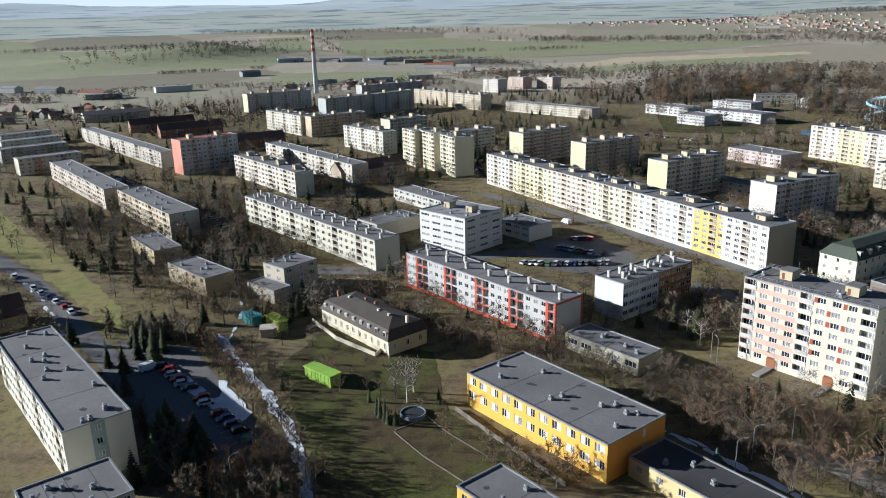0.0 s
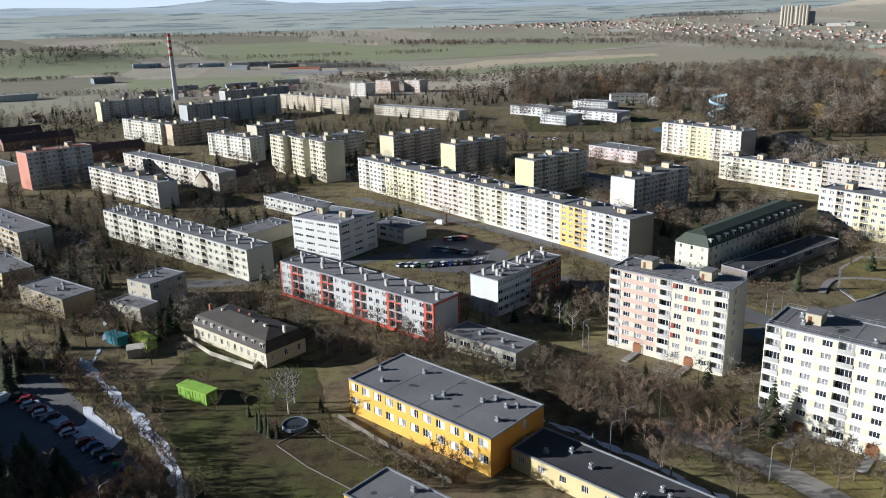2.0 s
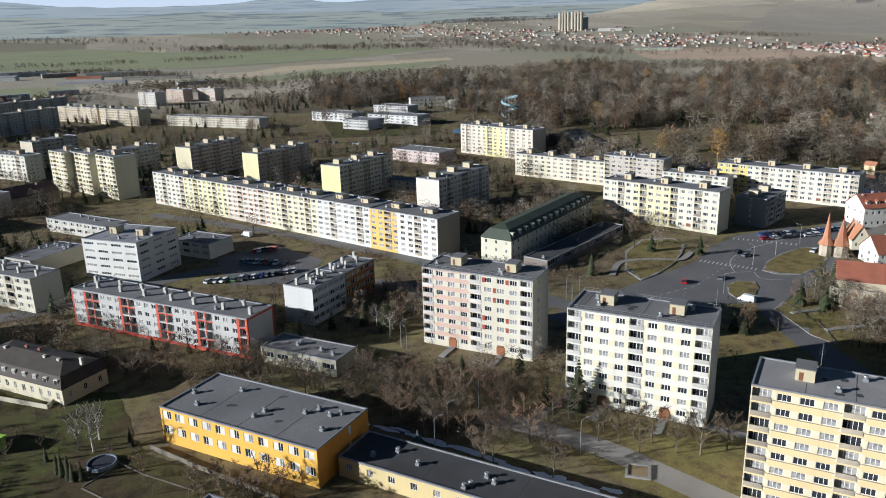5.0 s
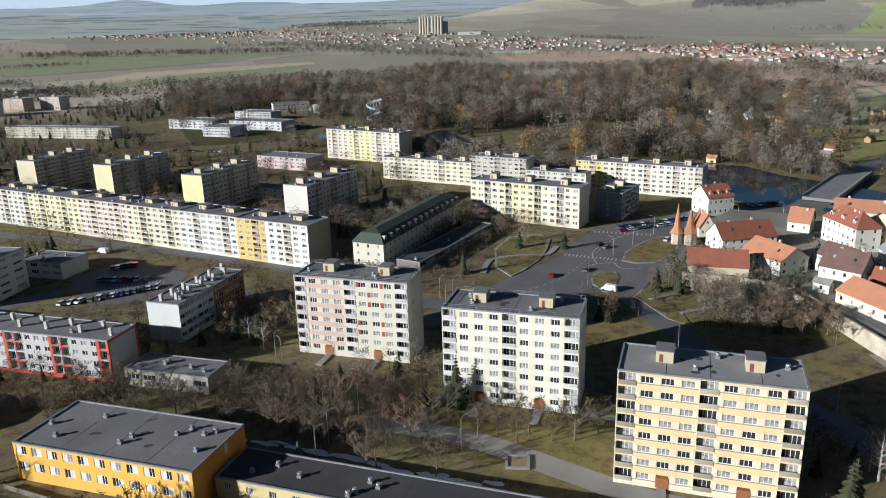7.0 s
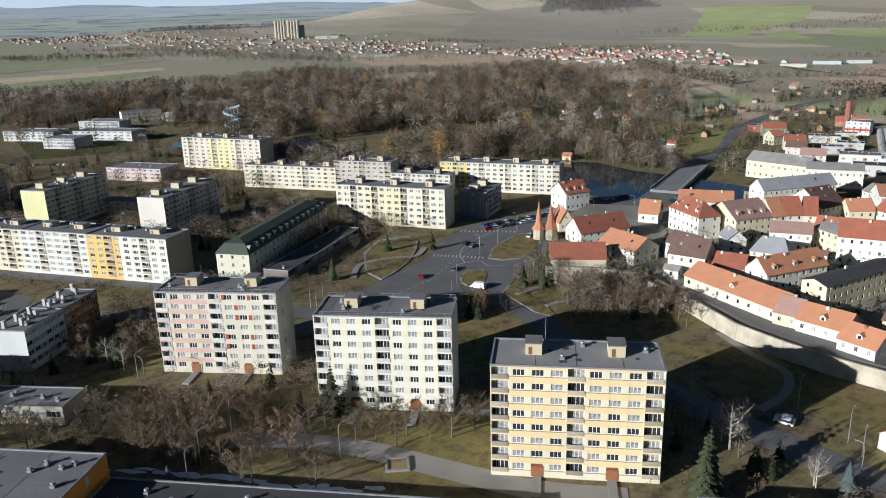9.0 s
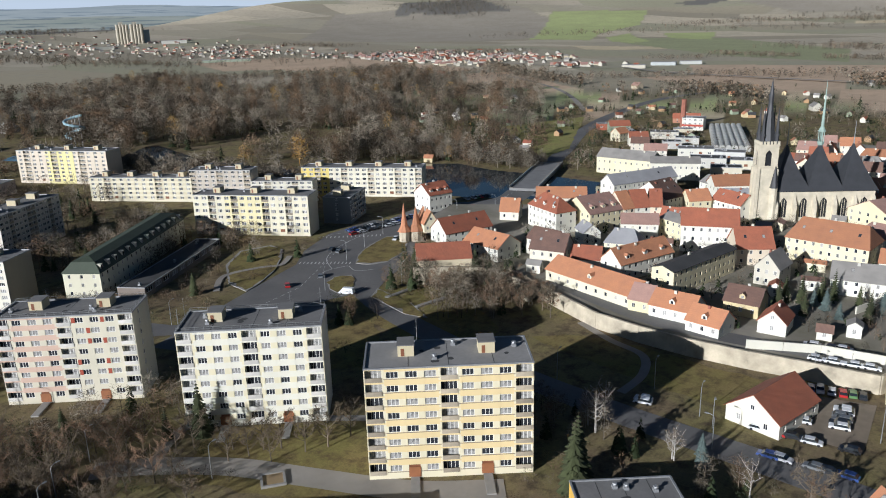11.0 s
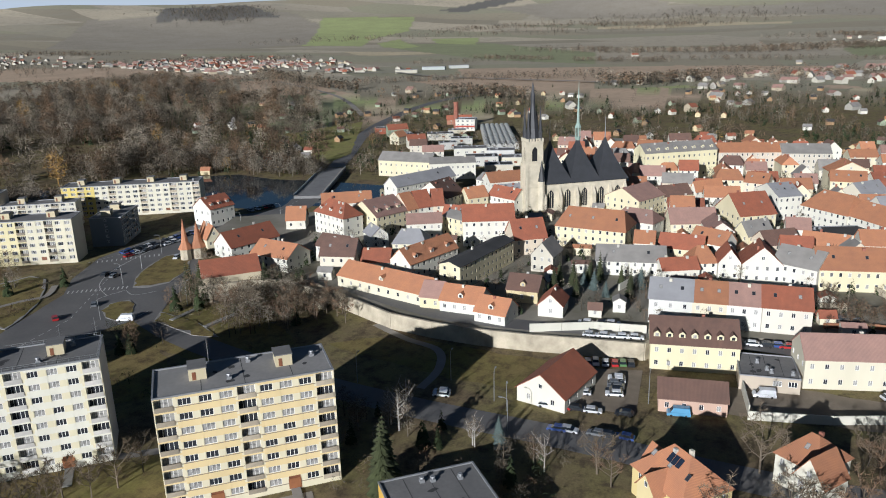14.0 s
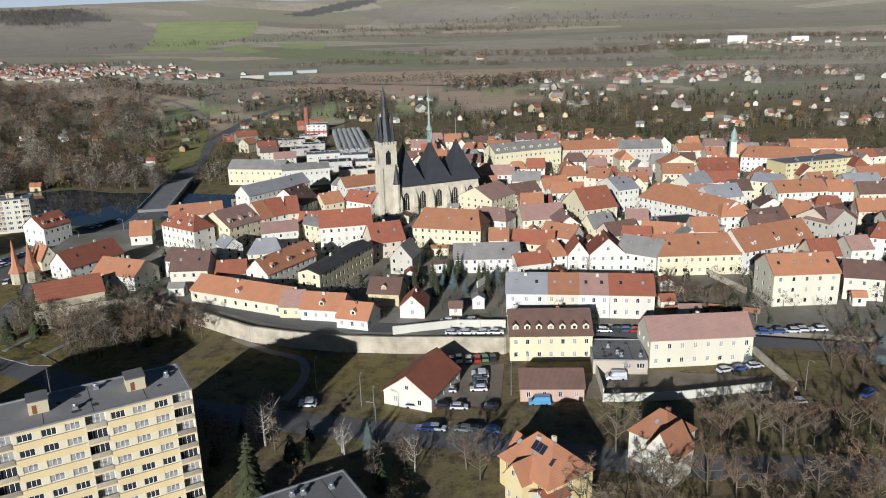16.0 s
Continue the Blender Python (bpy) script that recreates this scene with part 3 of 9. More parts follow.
def ground_material():
    m, nt, b = nodes_of("ground_cover")
    geo = nt.nodes.new("ShaderNodeTexCoord").outputs["Object"]
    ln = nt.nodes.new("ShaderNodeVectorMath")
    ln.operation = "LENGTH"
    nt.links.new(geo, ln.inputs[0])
    # Land turns paler and greyer with distance; haze put into the base colour.
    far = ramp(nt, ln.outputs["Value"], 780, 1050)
    near = turf_colour(nt, (0.225, 0.198, 0.084), (0.205, 0.158, 0.094), (0.085, 0.066, 0.044))
    mp = nt.nodes.new("ShaderNodeMapping")
    mp.inputs["Scale"].default_value = (0.0042, 0.0016, 0.0)
    mp.inputs["Rotation"].default_value = (0, 0, 0.6)
    nt.links.new(geo, mp.inputs["Vector"])
    vo = nt.nodes.new("ShaderNodeTexVoronoi")
    vo.inputs["Scale"].default_value = 1.0
    vo.inputs["Randomness"].default_value = 0.85
    nt.links.new(mp.outputs[0], vo.inputs["Vector"])
    sep = nt.nodes.new("ShaderNodeSeparateColor")
    nt.links.new(vo.outputs["Color"], sep.inputs[0])
    cr = nt.nodes.new("ShaderNodeValToRGB")
    cr.color_ramp.interpolation = "CONSTANT"
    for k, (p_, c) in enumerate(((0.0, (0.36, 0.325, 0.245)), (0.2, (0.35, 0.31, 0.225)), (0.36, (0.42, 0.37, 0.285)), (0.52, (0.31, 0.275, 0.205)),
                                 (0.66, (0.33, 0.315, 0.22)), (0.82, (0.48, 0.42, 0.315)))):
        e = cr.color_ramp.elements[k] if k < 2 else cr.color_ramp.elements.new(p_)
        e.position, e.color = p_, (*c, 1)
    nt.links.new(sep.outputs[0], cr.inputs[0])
    hazed_land = mixc(nt, ramp(nt, noise_of(nt, 0.006, 5, 0.6), 0.52, 0.80), cr.outputs[0], (0.32, 0.30, 0.24))
    hazed_land = mixc(nt, ramp(nt, noise_of(nt, 0.05, 4, 0.6), 0.5, 0.9), hazed_land, (0.26, 0.23, 0.18))
    at = nt.nodes.new("ShaderNodeAttribute")
    at.attribute_name = "crop"
    grown = mixc(nt, ramp(nt, noise_of(nt, 0.012, 4, 0.6), 0.35, 0.7), at.outputs["Color"], mixc(nt, 0.3, at.outputs["Color"], (0.20, 0.18, 0.13)))
    grown = mixc(nt, ramp(nt, noise_of(nt, 0.09, 4, 0.65), 0.45, 0.8), grown, mixc(nt, 0.35, grown, (0.14, 0.12, 0.08)))
    nt.links.new(mixc(nt, at.outputs["Alpha"], mixc(nt, far, near, hazed_land), grown), b.inputs["Base Color"])
    b.inputs["Roughness"].default_value = 1.0
    b.inputs["Specular IOR Level"].default_value = 0.1
    return m


# Crop colours lie lighter than bare soil and grass, distance haze included.
CROPS = {1: (0.31, 0.33, 0.19), 2: (0.56, 0.42, 0.30), 3: (0.58, 0.49, 0.33), 4: (0.26, 0.24, 0.17), 5: (0.40, 0.45, 0.20), 6: (0.165, 0.16, 0.15), 7: (0.345, 0.31, 0.255)}
# fields on the plain. 1 green, 2 ploughed, 3 stubble, 4 scrub, 5 bright green, 6 forest, 7 pale fallow
FIELDS = []


def field(kind, *pts):
    FIELDS.append((kind, pts, min(p[0] for p in pts), max(p[0] for p in pts), min(p[1] for p in pts), max(p[1] for p in pts)))


field(6, *[(r * math.sin(radians(a)), r * math.cos(radians(a))) for a, r in ((23.5, 4080), (27, 4000), (30, 4080), (33, 4150), (35, 4350), (33, 4700), (23, 4700))])
field(6, *[(r * math.sin(radians(a)), r * math.cos(radians(a))) for a, r in ((52.2, 3980), (54, 4010), (56, 3950), (58, 4020), (60.5, 4050), (59.6, 4200), (58, 4560), (53, 4560))])
field(2, (1240, 1595), (1501, 1557), (1485, 1288), (1268, 1080), (1120, 981), (1161, 1173), (1073, 1286))
field(2, (1117, 421), (1194, 324), (960, 259), (1031, 329))
rg_ = random.Random(9)
for k in range(70):                   # lawns among the allotments
    a_, r_ = rg_.uniform(53, 113), rg_.uniform(600, 1050)
    x_, y_, t_, u_, v_ = r_ * math.sin(radians(a_)), r_ * math.cos(radians(a_)), rg_.uniform(0, 3), rg_.uniform(12, 34), rg_.uniform(10, 22)
    c_, s_ = math.cos(t_), math.sin(t_)
    field(rg_.choice((1, 1, 5, 3, 2)), *[(x_ + p * u_ * c_ - q * v_ * s_, y_ + p * u_ * s_ + q * v_ * c_) for p, q in ((-1, -1), (1, -1), (1, 1), (-1, 1))])
field(1, (-1885, 3172), (-1646, 3188), (-1367, 2709), (-1205, 2566), (-934, 2749), (-426, 2015), (-387, 1982), (-365, 1711), (-566, 1648), (-860, 1420))
field(4, (-860, 1420), (-624, 1582), (-356, 1615), (-302, 1516), (-358, 1246), (-691, 1134))
field(4, (-1614, 3125), (-1673, 3491), (-1361, 3657), (-1207, 3581), (-873, 3021), (-637, 2740), (-481, 2003), (-953, 2805), (-1129, 2650), (-1259, 2643), (-1416, 2809))
field(1, (-700, 3224), (-543, 3254), (-281, 2117), (-399, 2021), (-471, 2057))
field(3, (-833, 3346), (-571, 3428), (-540, 3309), (-803, 3269))
field(1, (-362, 2905), (22, 2998), (254, 2595), (780, 2328), (987, 2122), (742, 1957), (428, 1822), (241, 1797), (12, 1849), (-242, 2046))
field(3, (242, 1483), (402, 1709), (814, 1719), (783, 1627), (536, 1558), (354, 1504), (271, 1412))
field(1, (271, 1412), (536, 1558), (773, 1632), (669, 1477), (410, 1331), (260, 1260), (122, 1349), (164, 1464))
field(1, (-319, 1493), (-5, 1438), (-64, 1167), (-261, 1213))
field(6, (-1949, 4101), (-1793, 4291), (-1587, 4392), (-1327, 4343), (-1315, 4197), (-1881, 4014))
field(4, (-1010, 3705), (-585, 3858), (26, 3366), (21, 2858), (-369, 2963), (-521, 3422))
field(3, (21, 2660), (274, 2799), (257, 2626), (19, 2455))
field(6, (1602, 3966), (1841, 4171), (2214, 4392), (2383, 4302), (2353, 3884), (2430, 3416), (1875, 3511))
field(2, (1409, 1492), (1533, 1326), (1420, 1093), (1274, 820), (1211, 744), (1137, 824), (1121, 1154))
field(2, (1126, 724), (1206, 675), (968, 467), (830, 324), (788, 324), (831, 393), (830, 477), (796, 511))
field(1, (814, 429), (865, 410), (797, 322), (742, 333), (706, 362))
field(7, (2197, 2180), (3101, 2797), (3311, 2407), (3551, 2228), (3662, 1973), (3365, 1686), (2547, 1345), (2375, 1486))
field(5, (2498, 1340), (3621, 1802), (3745, 1349), (3193, 1187), (2779, 1186), (2405, 1060))
field(5, (2604, 1091), (2810, 1080), (2388, 851), (2302, 882), (2354, 968))
field(5, (2850, 968), (2917, 791), (2511, 701), (2606, 866))
field(1, (2582, 1058), (2597, 666), (1973, 238), (1528, 185), (1679, 408), (2302, 909))
field(3, (2140, 1015), (2108, 703), (2011, 640), (1929, 855))
field(2, (1421, 433), (1457, 176), (1473, 22), (1430, -200), (1266, -160), (1177, -41), (1110, 135), (924, 113), (934, 172), (1091, 317))
field(2, (1000, 128), (1016, 37), (884, -12), (802, 29), (800, 100))
field(1, (2252, -388), (1928, -514), (1751, -549), (1737, -301), (2002, -319))
field(1, (1020, -207), (973, -322), (908, -277), (943, -185))
field(3, (3396, 406), (3418, -116), (3375, -348), (3243, -334), (3276, 392))
field(7, (4129, 1048), (4491, 533), (4107, 150), (3993, -162), (4125, -837), (3589, -1085), (3483, -1428), (3163, -1300), (3408, -809), (3777, -127), (3779, 682))
field(6, (3998, 1315), (4543, 1081), (4608, 961), (4487, 904), (3937, 1177))


def crop(x, y):
    for c, pts, x0, x1, y0, y1 in FIELDS:
        if x0 < x < x1 and y0 < y < y1:
            k = False
            for i in range(len(pts)):
                (xa, ya), (xb, yb) = pts[i], pts[i - 1]
                if (ya > y) != (yb > y) and x < (xb - xa) * (y - ya) / (yb - ya) + xa:
                    k = not k
            if k:
                return c
    return 0


def build_ground():
    g = Geo()
    rs = [0.0] + [20 * 50 ** (k / 36) for k in range(36)] + [1000 * 4.95 ** (k / 120) for k in range(121)]
    bear = [-40 + 0.2 * k for k in range(780)] + [116 + 204 * k / 60 for k in range(60)]
    n = len(bear)
    for r in rs[1:]:
        for b in bear:
            x, y = r * math.sin(radians(b)), r * math.cos(radians(b))
            g.v.append((x, y, land(x, y)))
    c = len(g.v)
    g.v.append((0, 0, 0))
    for i in range(len(rs) - 2):
        for k in range(n):
            j = (k + 1) % n
            g.f.append((i * n + k, i * n + j, (i + 1) * n + j, (i + 1) * n + k))
            g.m.append(0)
    for k in range(n):
        g.f.append((c, (k + 1) % n, k))
        g.m.append(0)
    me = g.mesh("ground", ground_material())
    tones = np.empty((len(g.v), 4), np.float32)
    tones[:] = (0.30, 0.28, 0.20, 0.0)
    for i, (x, y, z) in enumerate(g.v):
        if x * x + y * y > 490000 and y > -0.5 * x:
            k = crop(x, y)
            if k:
                tones[i] = (*CROPS[k], 1.0)
    me.attributes.new("crop", "FLOAT_COLOR", "POINT").data.foreach_set("color", tones.ravel())
    me.polygons.foreach_set("use_smooth", [True] * len(me.polygons))
    tagged(new("ground", me), "winter ground of dry grass and fields to the hills, haze painted in far out", "ground", kind="structure")


build_ground()


# Emission only: brightness and haze of far things sit in the colour.
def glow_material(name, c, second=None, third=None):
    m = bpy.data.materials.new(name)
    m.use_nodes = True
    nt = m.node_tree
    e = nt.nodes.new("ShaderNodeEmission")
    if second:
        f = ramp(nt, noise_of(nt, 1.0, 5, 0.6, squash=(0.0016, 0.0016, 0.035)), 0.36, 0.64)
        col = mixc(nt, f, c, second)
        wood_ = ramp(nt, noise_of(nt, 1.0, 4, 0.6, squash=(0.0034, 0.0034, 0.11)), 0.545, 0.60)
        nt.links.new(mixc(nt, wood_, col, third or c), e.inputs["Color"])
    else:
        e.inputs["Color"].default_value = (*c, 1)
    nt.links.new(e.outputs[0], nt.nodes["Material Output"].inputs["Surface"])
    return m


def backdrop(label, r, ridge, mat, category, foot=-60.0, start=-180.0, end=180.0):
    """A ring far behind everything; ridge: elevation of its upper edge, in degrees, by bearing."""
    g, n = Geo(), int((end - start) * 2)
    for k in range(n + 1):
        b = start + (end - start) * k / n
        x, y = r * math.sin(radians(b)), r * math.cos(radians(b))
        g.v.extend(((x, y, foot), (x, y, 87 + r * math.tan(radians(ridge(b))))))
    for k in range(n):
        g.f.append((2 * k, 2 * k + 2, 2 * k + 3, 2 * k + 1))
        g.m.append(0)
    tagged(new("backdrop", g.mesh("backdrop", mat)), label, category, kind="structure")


def hump(b, at, wide, tall):
    return tall * math.exp(-((b - at) / wide) ** 2)


# Plain and hills glow; daylight and blue haze are put into these colours.
FAR_PLAIN_HAZE = glow_material("far_plain_haze_glow", (0.185, 0.205, 0.180), (0.230, 0.240, 0.212), (0.122, 0.142, 0.145))
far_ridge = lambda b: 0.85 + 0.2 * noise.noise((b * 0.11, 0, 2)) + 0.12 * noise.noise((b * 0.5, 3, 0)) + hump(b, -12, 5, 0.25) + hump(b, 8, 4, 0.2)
backdrop("low far plain and woods, distance haze put into the glow colour", 4830, far_ridge, FAR_PLAIN_HAZE, "distance")
# Added nearer ring: hides the dark shadow band under the outer rings.
backdrop("low far plain and woods, distance haze put into the glow colour", 4060, far_ridge, FAR_PLAIN_HAZE, "distance", start=-70.0, end=20.5)
backdrop("far hills on the skyline, blue haze put into their glow", 4880, lambda b: 1.5 + 0.16 * noise.noise((b * 0.13, 5, 1)) + 0.06 * noise.noise((b * 0.7, 1, 4)) + hump(b, -4.5, 3.2, 0.35) + hump(b, 13.7, 2.4, 0.38) + hump(b, -29, 6, 0.25) + hump(b, 21, 3, 0.2),
         glow_material("far_hills_haze_glow", (0.215, 0.243, 0.250), (0.260, 0.282, 0.282), (0.168, 0.198, 0.215)), "hills")
# Glowing ring added for the pale horizon, brighter than the world sky.
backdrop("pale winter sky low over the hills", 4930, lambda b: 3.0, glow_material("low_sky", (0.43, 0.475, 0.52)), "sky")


def sheet(name, pts, z, mat, label="", category="", thick=0.0, follow=False):
    """A flat piece of ground cover, or a slab with sides."""
    if category in ("lawn", "snow", "yard"):
        rough_, out_ = random.Random(len(name)), []
        for k, (a, b) in enumerate(zip(pts, pts[1:] + pts[:1])):
            m = max(1, int(math.hypot(b[0] - a[0], b[1] - a[1]) / 2.5))
            for e in range(m):
                j = 0.3 if category == "snow" else 0.5
                out_.append((a[0] + (b[0] - a[0]) * e / m + rough_.gauss(0, j), a[1] + (b[1] - a[1]) * e / m + rough_.gauss(0, j)))
        pts = out_
    top = [(x, y, (land(x, y) if follow else 0.0) + z) for x, y in pts]
    area = sum(pts[i][0] * pts[(i + 1) % len(pts)][1] - pts[(i + 1) % len(pts)][0] * pts[i][1] for i in range(len(pts)))
    if area < 0:
        top = top[::-1]
    g, m = Geo(), len(top)
    g.v.extend(top)
    for t in tessellate_polygon([[Vector((p[0], p[1], 0)) for p in top]]):
        a, b, c = (top[q] for q in t)
        up = (b[0] - a[0]) * (c[1] - a[1]) - (c[0] - a[0]) * (b[1] - a[1]) > 0
        g.f.append(tuple(t) if up else tuple(t)[::-1])
        g.m.append(0)
    if thick:
        g.v.extend((x, y, q - thick) for x, y, q in top)
        for k in range(m):
            g.f.append(((k + 1) % m, k, k + m, (k + 1) % m + m))
            g.m.append(0)
    me = g.mesh(name, mat)
    if category in ("road", "parking", "snow", "water", "yard"):
        PAVED.append(pts)
    return tagged(new(name, me), label or name.replace("_", " "), category or name.split("_")[-1], kind="structure")


def strip(name, line, width, z, mat, label="", kind="structure"):
    """A road or path along a line, with rounded bends."""
    pts = [Vector((x, y)) for x, y in line]
    fine = []
    for i in range(len(pts) - 1):
        p0, p1, p2, p3 = pts[max(i - 1, 0)], pts[i], pts[i + 1], pts[min(i + 2, len(pts) - 1)]
        for k in range(6):
            t = k / 6
            fine.append(0.5 * ((2 * p1) + (p2 - p0) * t + (2 * p0 - 5 * p1 + 4 * p2 - p3) * t * t + (3 * p1 - p0 - 3 * p2 + p3) * t ** 3))
    fine.append(pts[-1])
    LANES.extend((p.x, p.y, width / 2) for p in fine)
    for p, q in zip(fine, fine[1:]):
        k = int((q - p).length / max(width * 0.6, 1))
        LANES.extend(((p + (q - p) * (e / (k + 1))).x, (p + (q - p) * (e / (k + 1))).y, width / 2) for e in range(1, k + 1))
    g = Geo()
    prev = None
    for i, p in enumerate(fine):
        d = (fine[min(i + 1, len(fine) - 1)] - fine[max(i - 1, 0)]).normalized()
        s = Vector((-d.y, d.x)) * width / 2
        a, b = p + s, p - s
        a3, b3 = (a.x, a.y, land(a.x, a.y) + z), (b.x, b.y, land(b.x, b.y) + z)
        if prev:
            g.quad(prev[1], b3, a3, prev[0])
        prev = (a3, b3)
    return tagged(new(name, g.mesh(name, mat)), label or name.replace("_", " "), name.split("_")[-1], kind=kind)


# open country
sheet("lawn_north", [(558, 329), (651, 290), (482, 226), (443, 226)], 0.15, VERGE, "green park lawn past the bridge", "lawn")

sheet("school_lawn", [(175, 590), (250, 560), (300, 640), (300, 760), (210, 760)], 0.05, LAWN, "grass round the white school wings", "lawn")

# roads and paving
strip("main_road", [(119, 176), (148, 184), (176, 191), (204, 197), (277.0, 208.1), (297.3, 205.5), (313.5, 190.5), (328.8, 186.0), (347.5, 189.9)], 15, 0.10, ASPHALT, "wide grey asphalt main road with cars")
strip("main_road", [(432.4, 213.6), (482.1, 227.7), (568.4, 253.9), (675.9, 272.2), (820.9, 278.6), (943.2, 245.9)], 11, 0.10, ASPHALT, "grey asphalt road leading out past the bridge")
sheet("junction", [(140, 177), (158, 185), (176, 191), (190, 200), (209, 213), (233, 222), (262, 220), (262, 198), (247, 187), (230, 171), (214, 166), (200, 163), (188, 158), (174, 165), (158, 170)], 0.13, ASPHALT, "grey asphalt road junction with islands", "road")
strip("side_road", [(202, 187), (176, 146), (159, 98), (151, 61), (146, 21), (139, -27), (141, -81)], 9, 0.08, ASPHALT, "asphalt street past the parking")
strip("estate_road", [(-63, 271), (-21, 266), (39, 282), (85, 236), (136, 181)], 8, 0.06, ASPHALT, "estate street between the blocks")
strip("upper_road", [(21, 390), (59, 337), (98, 271), (115, 230), (132, 177)], 7, 0.07, ASPHALT, "estate street along the long block")
strip("west_road", [(-236.7, 342.4), (-196.6, 309.2), (-167.2, 281.2), (-141.3, 253.3), (-115.2, 220.2), (-89.2, 188.3), (-63.2, 154.2)], 7, 0.06, ASPHALT, "narrow street with parked cars")
sheet("verge_lawn", [(-290.5, 442.7), (-223.5, 375.6), (-181.7, 327.1), (-152.3, 292.3), (-129.3, 264.5), (-109.2, 237.9), (-93.6, 214.1), (-103.4, 217.0), (-134.1, 252.7), (-161.5, 282.9), (-186.0, 307.4), (-218.7, 338.5)], 0.05, VERGE, "mown green strip beside the street", "lawn")
sheet("parking_west", [(-96, 206), (-72, 200), (-36, 143), (-54, 139)], 0.07, ASPHALT, "dark asphalt parking lot", "parking")
sheet("parking_centre", [(37, 298), (62, 305), (74, 274), (59, 251), (37, 261)], 0.09, ASPHALT, "asphalt parking lot full of cars", "parking")
sheet("parking_wall", [(181, 27), (184, 8), (160, 8), (161, 27)], 0.09, EARTH, "gravel parking lot below the town wall", "parking")
sheet("yard", [(166, -12), (166, -59), (180, -59), (183, -27), (179, -12)], 0.07, EARTH, "walled yard with parked vans", "yard")
sheet("garden_lawn", [(-45, 184), (-36, 211), (-4, 192), (-0, 158), (21, 132), (-3, 118), (-23, 120), (-33, 153)], 0.04, LAWN, "kindergarten garden lawn", "lawn")
sheet("wall_lawn", [(188, 69), (182, 10), (164, 32), (171, 70), (178, 94), (187, 85)], 0.05, DRYGRASS, "dry lawn below the town wall", "lawn")
sheet("corner_lawn", [(188, 169), (195, 152), (200, 131), (178, 104), (162, 107), (160, 130), (171, 160)], 0.05, DRYGRASS, "winter lawn by the old walls", "lawn")
sheet("sunny_lawn", [(155.4, 153.4), (171.4, 153.7), (157.2, 131.2), (140.1, 121.8), (132.1, 130.8)], 0.06, DRYGRASS, "sunlit dry lawn beside the street", "lawn")
sheet("block_lawn", [(78, 122), (98, 131), (124, 92), (108, 78), (88, 94)], 0.05, DRYGRASS, "dry lawn between the tower blocks", "lawn")
strip("park_path", [(71, 139), (79, 130), (88, 115), (94, 98), (101, 79), (111, 64)], 6.5, 0.09, PAVING, "pale paved footpath")
strip("park_path", [(79, 130), (95, 137), (109, 119), (122, 98)], 2.6, 0.10, PAVING, "pale paved footpath")
strip("mound_path", [(158, 205), (170.6, 215.9), (184.2, 212.1), (191, 207.5), (201, 213)], 2.2, 0.33, PAVING, "curved pale footpath across the mound")
strip("curved_path", [(196, 87), (188, 74), (183, 63), (172, 59), (160, 60)], 2.4, 0.09, PAVING, "curved pale footpath on the lawn")
def snow_trail(name, label, line, n, size, seed):
    """Ragged remains of snow along a line."""
    rnd = random.Random(seed)
    for k in range(n):
        t = (k + rnd.uniform(0.1, 0.9)) / n * (len(line) - 1)
        i = min(int(t), len(line) - 2)
        (xa, ya), (xb, yb) = line[i], line[i + 1]
        d = Vector((xb - xa, yb - ya)).normalized()
        x, y = xa + (xb - xa) * (t - i) + rnd.gauss(0, 0.5), ya + (yb - ya) * (t - i) + rnd.gauss(0, 0.5)
        a, b = size * rnd.uniform(0.9, 2.2), size * rnd.uniform(0.3, 0.7)
        pts = []
        for e in range(11):
            w = 2 * math.pi * e / 11
            q = rnd.uniform(0.6, 1.15)
            u, v = a * q * math.cos(w), b * q * math.sin(w)
            pts.append((x + d.x * u - d.y * v, y + d.y * u + d.x * v))
        sheet(name, pts, 0.11 + 0.004 * (k % 5), SNOW, label, "snow heap")


sheet("snow_field", [(-72.3, 183.5), (-67.5, 181.6), (-62.8, 175.8), (-57.8, 168.3), (-55.8, 168.9), (-55.9, 172.0), (-59.0, 177.9), (-56.8, 178.1), (-54.7, 173.4), (-48.5, 165.2), (-46.0, 160.7), (-46.7, 157.3), (-48.1, 154.8),
                     (-52.5, 159.3), (-56.5, 163.8), (-60.5, 167.9), (-64.6, 172.1), (-68.1, 176.4)], 0.16, SNOW, "melting snow field beside the parked cars", "snow")
snow_trail("snow_patch", "melting snow along the ditch", [(-66, 207), (-55, 187), (-47, 174), (-40, 161), (-33, 146), (-29, 133), (-25, 118)], 38, 2.5, 5)
snow_trail("snow_patch", "melting snow beside the school wing", [(44, 153), (53, 140), (63, 126), (73, 110), (81, 101)], 16, 1.9, 6)
snow_trail("snow_patch", "melting snow beside the street", [(-165.3, 277.6), (-133.1, 238.7), (-111.8, 209.0)], 8, 1.5, 7)
snow_trail("snow_patch", "melting snow beside the hedge", [(-63.2, 205.6), (-63.4, 223.3), (-71.7, 253.5)], 6, 1.4, 8)
KERB = surface("kerb_stone", (0.30, 0.29, 0.27), 0.9, 0.5, 3, 0.75)
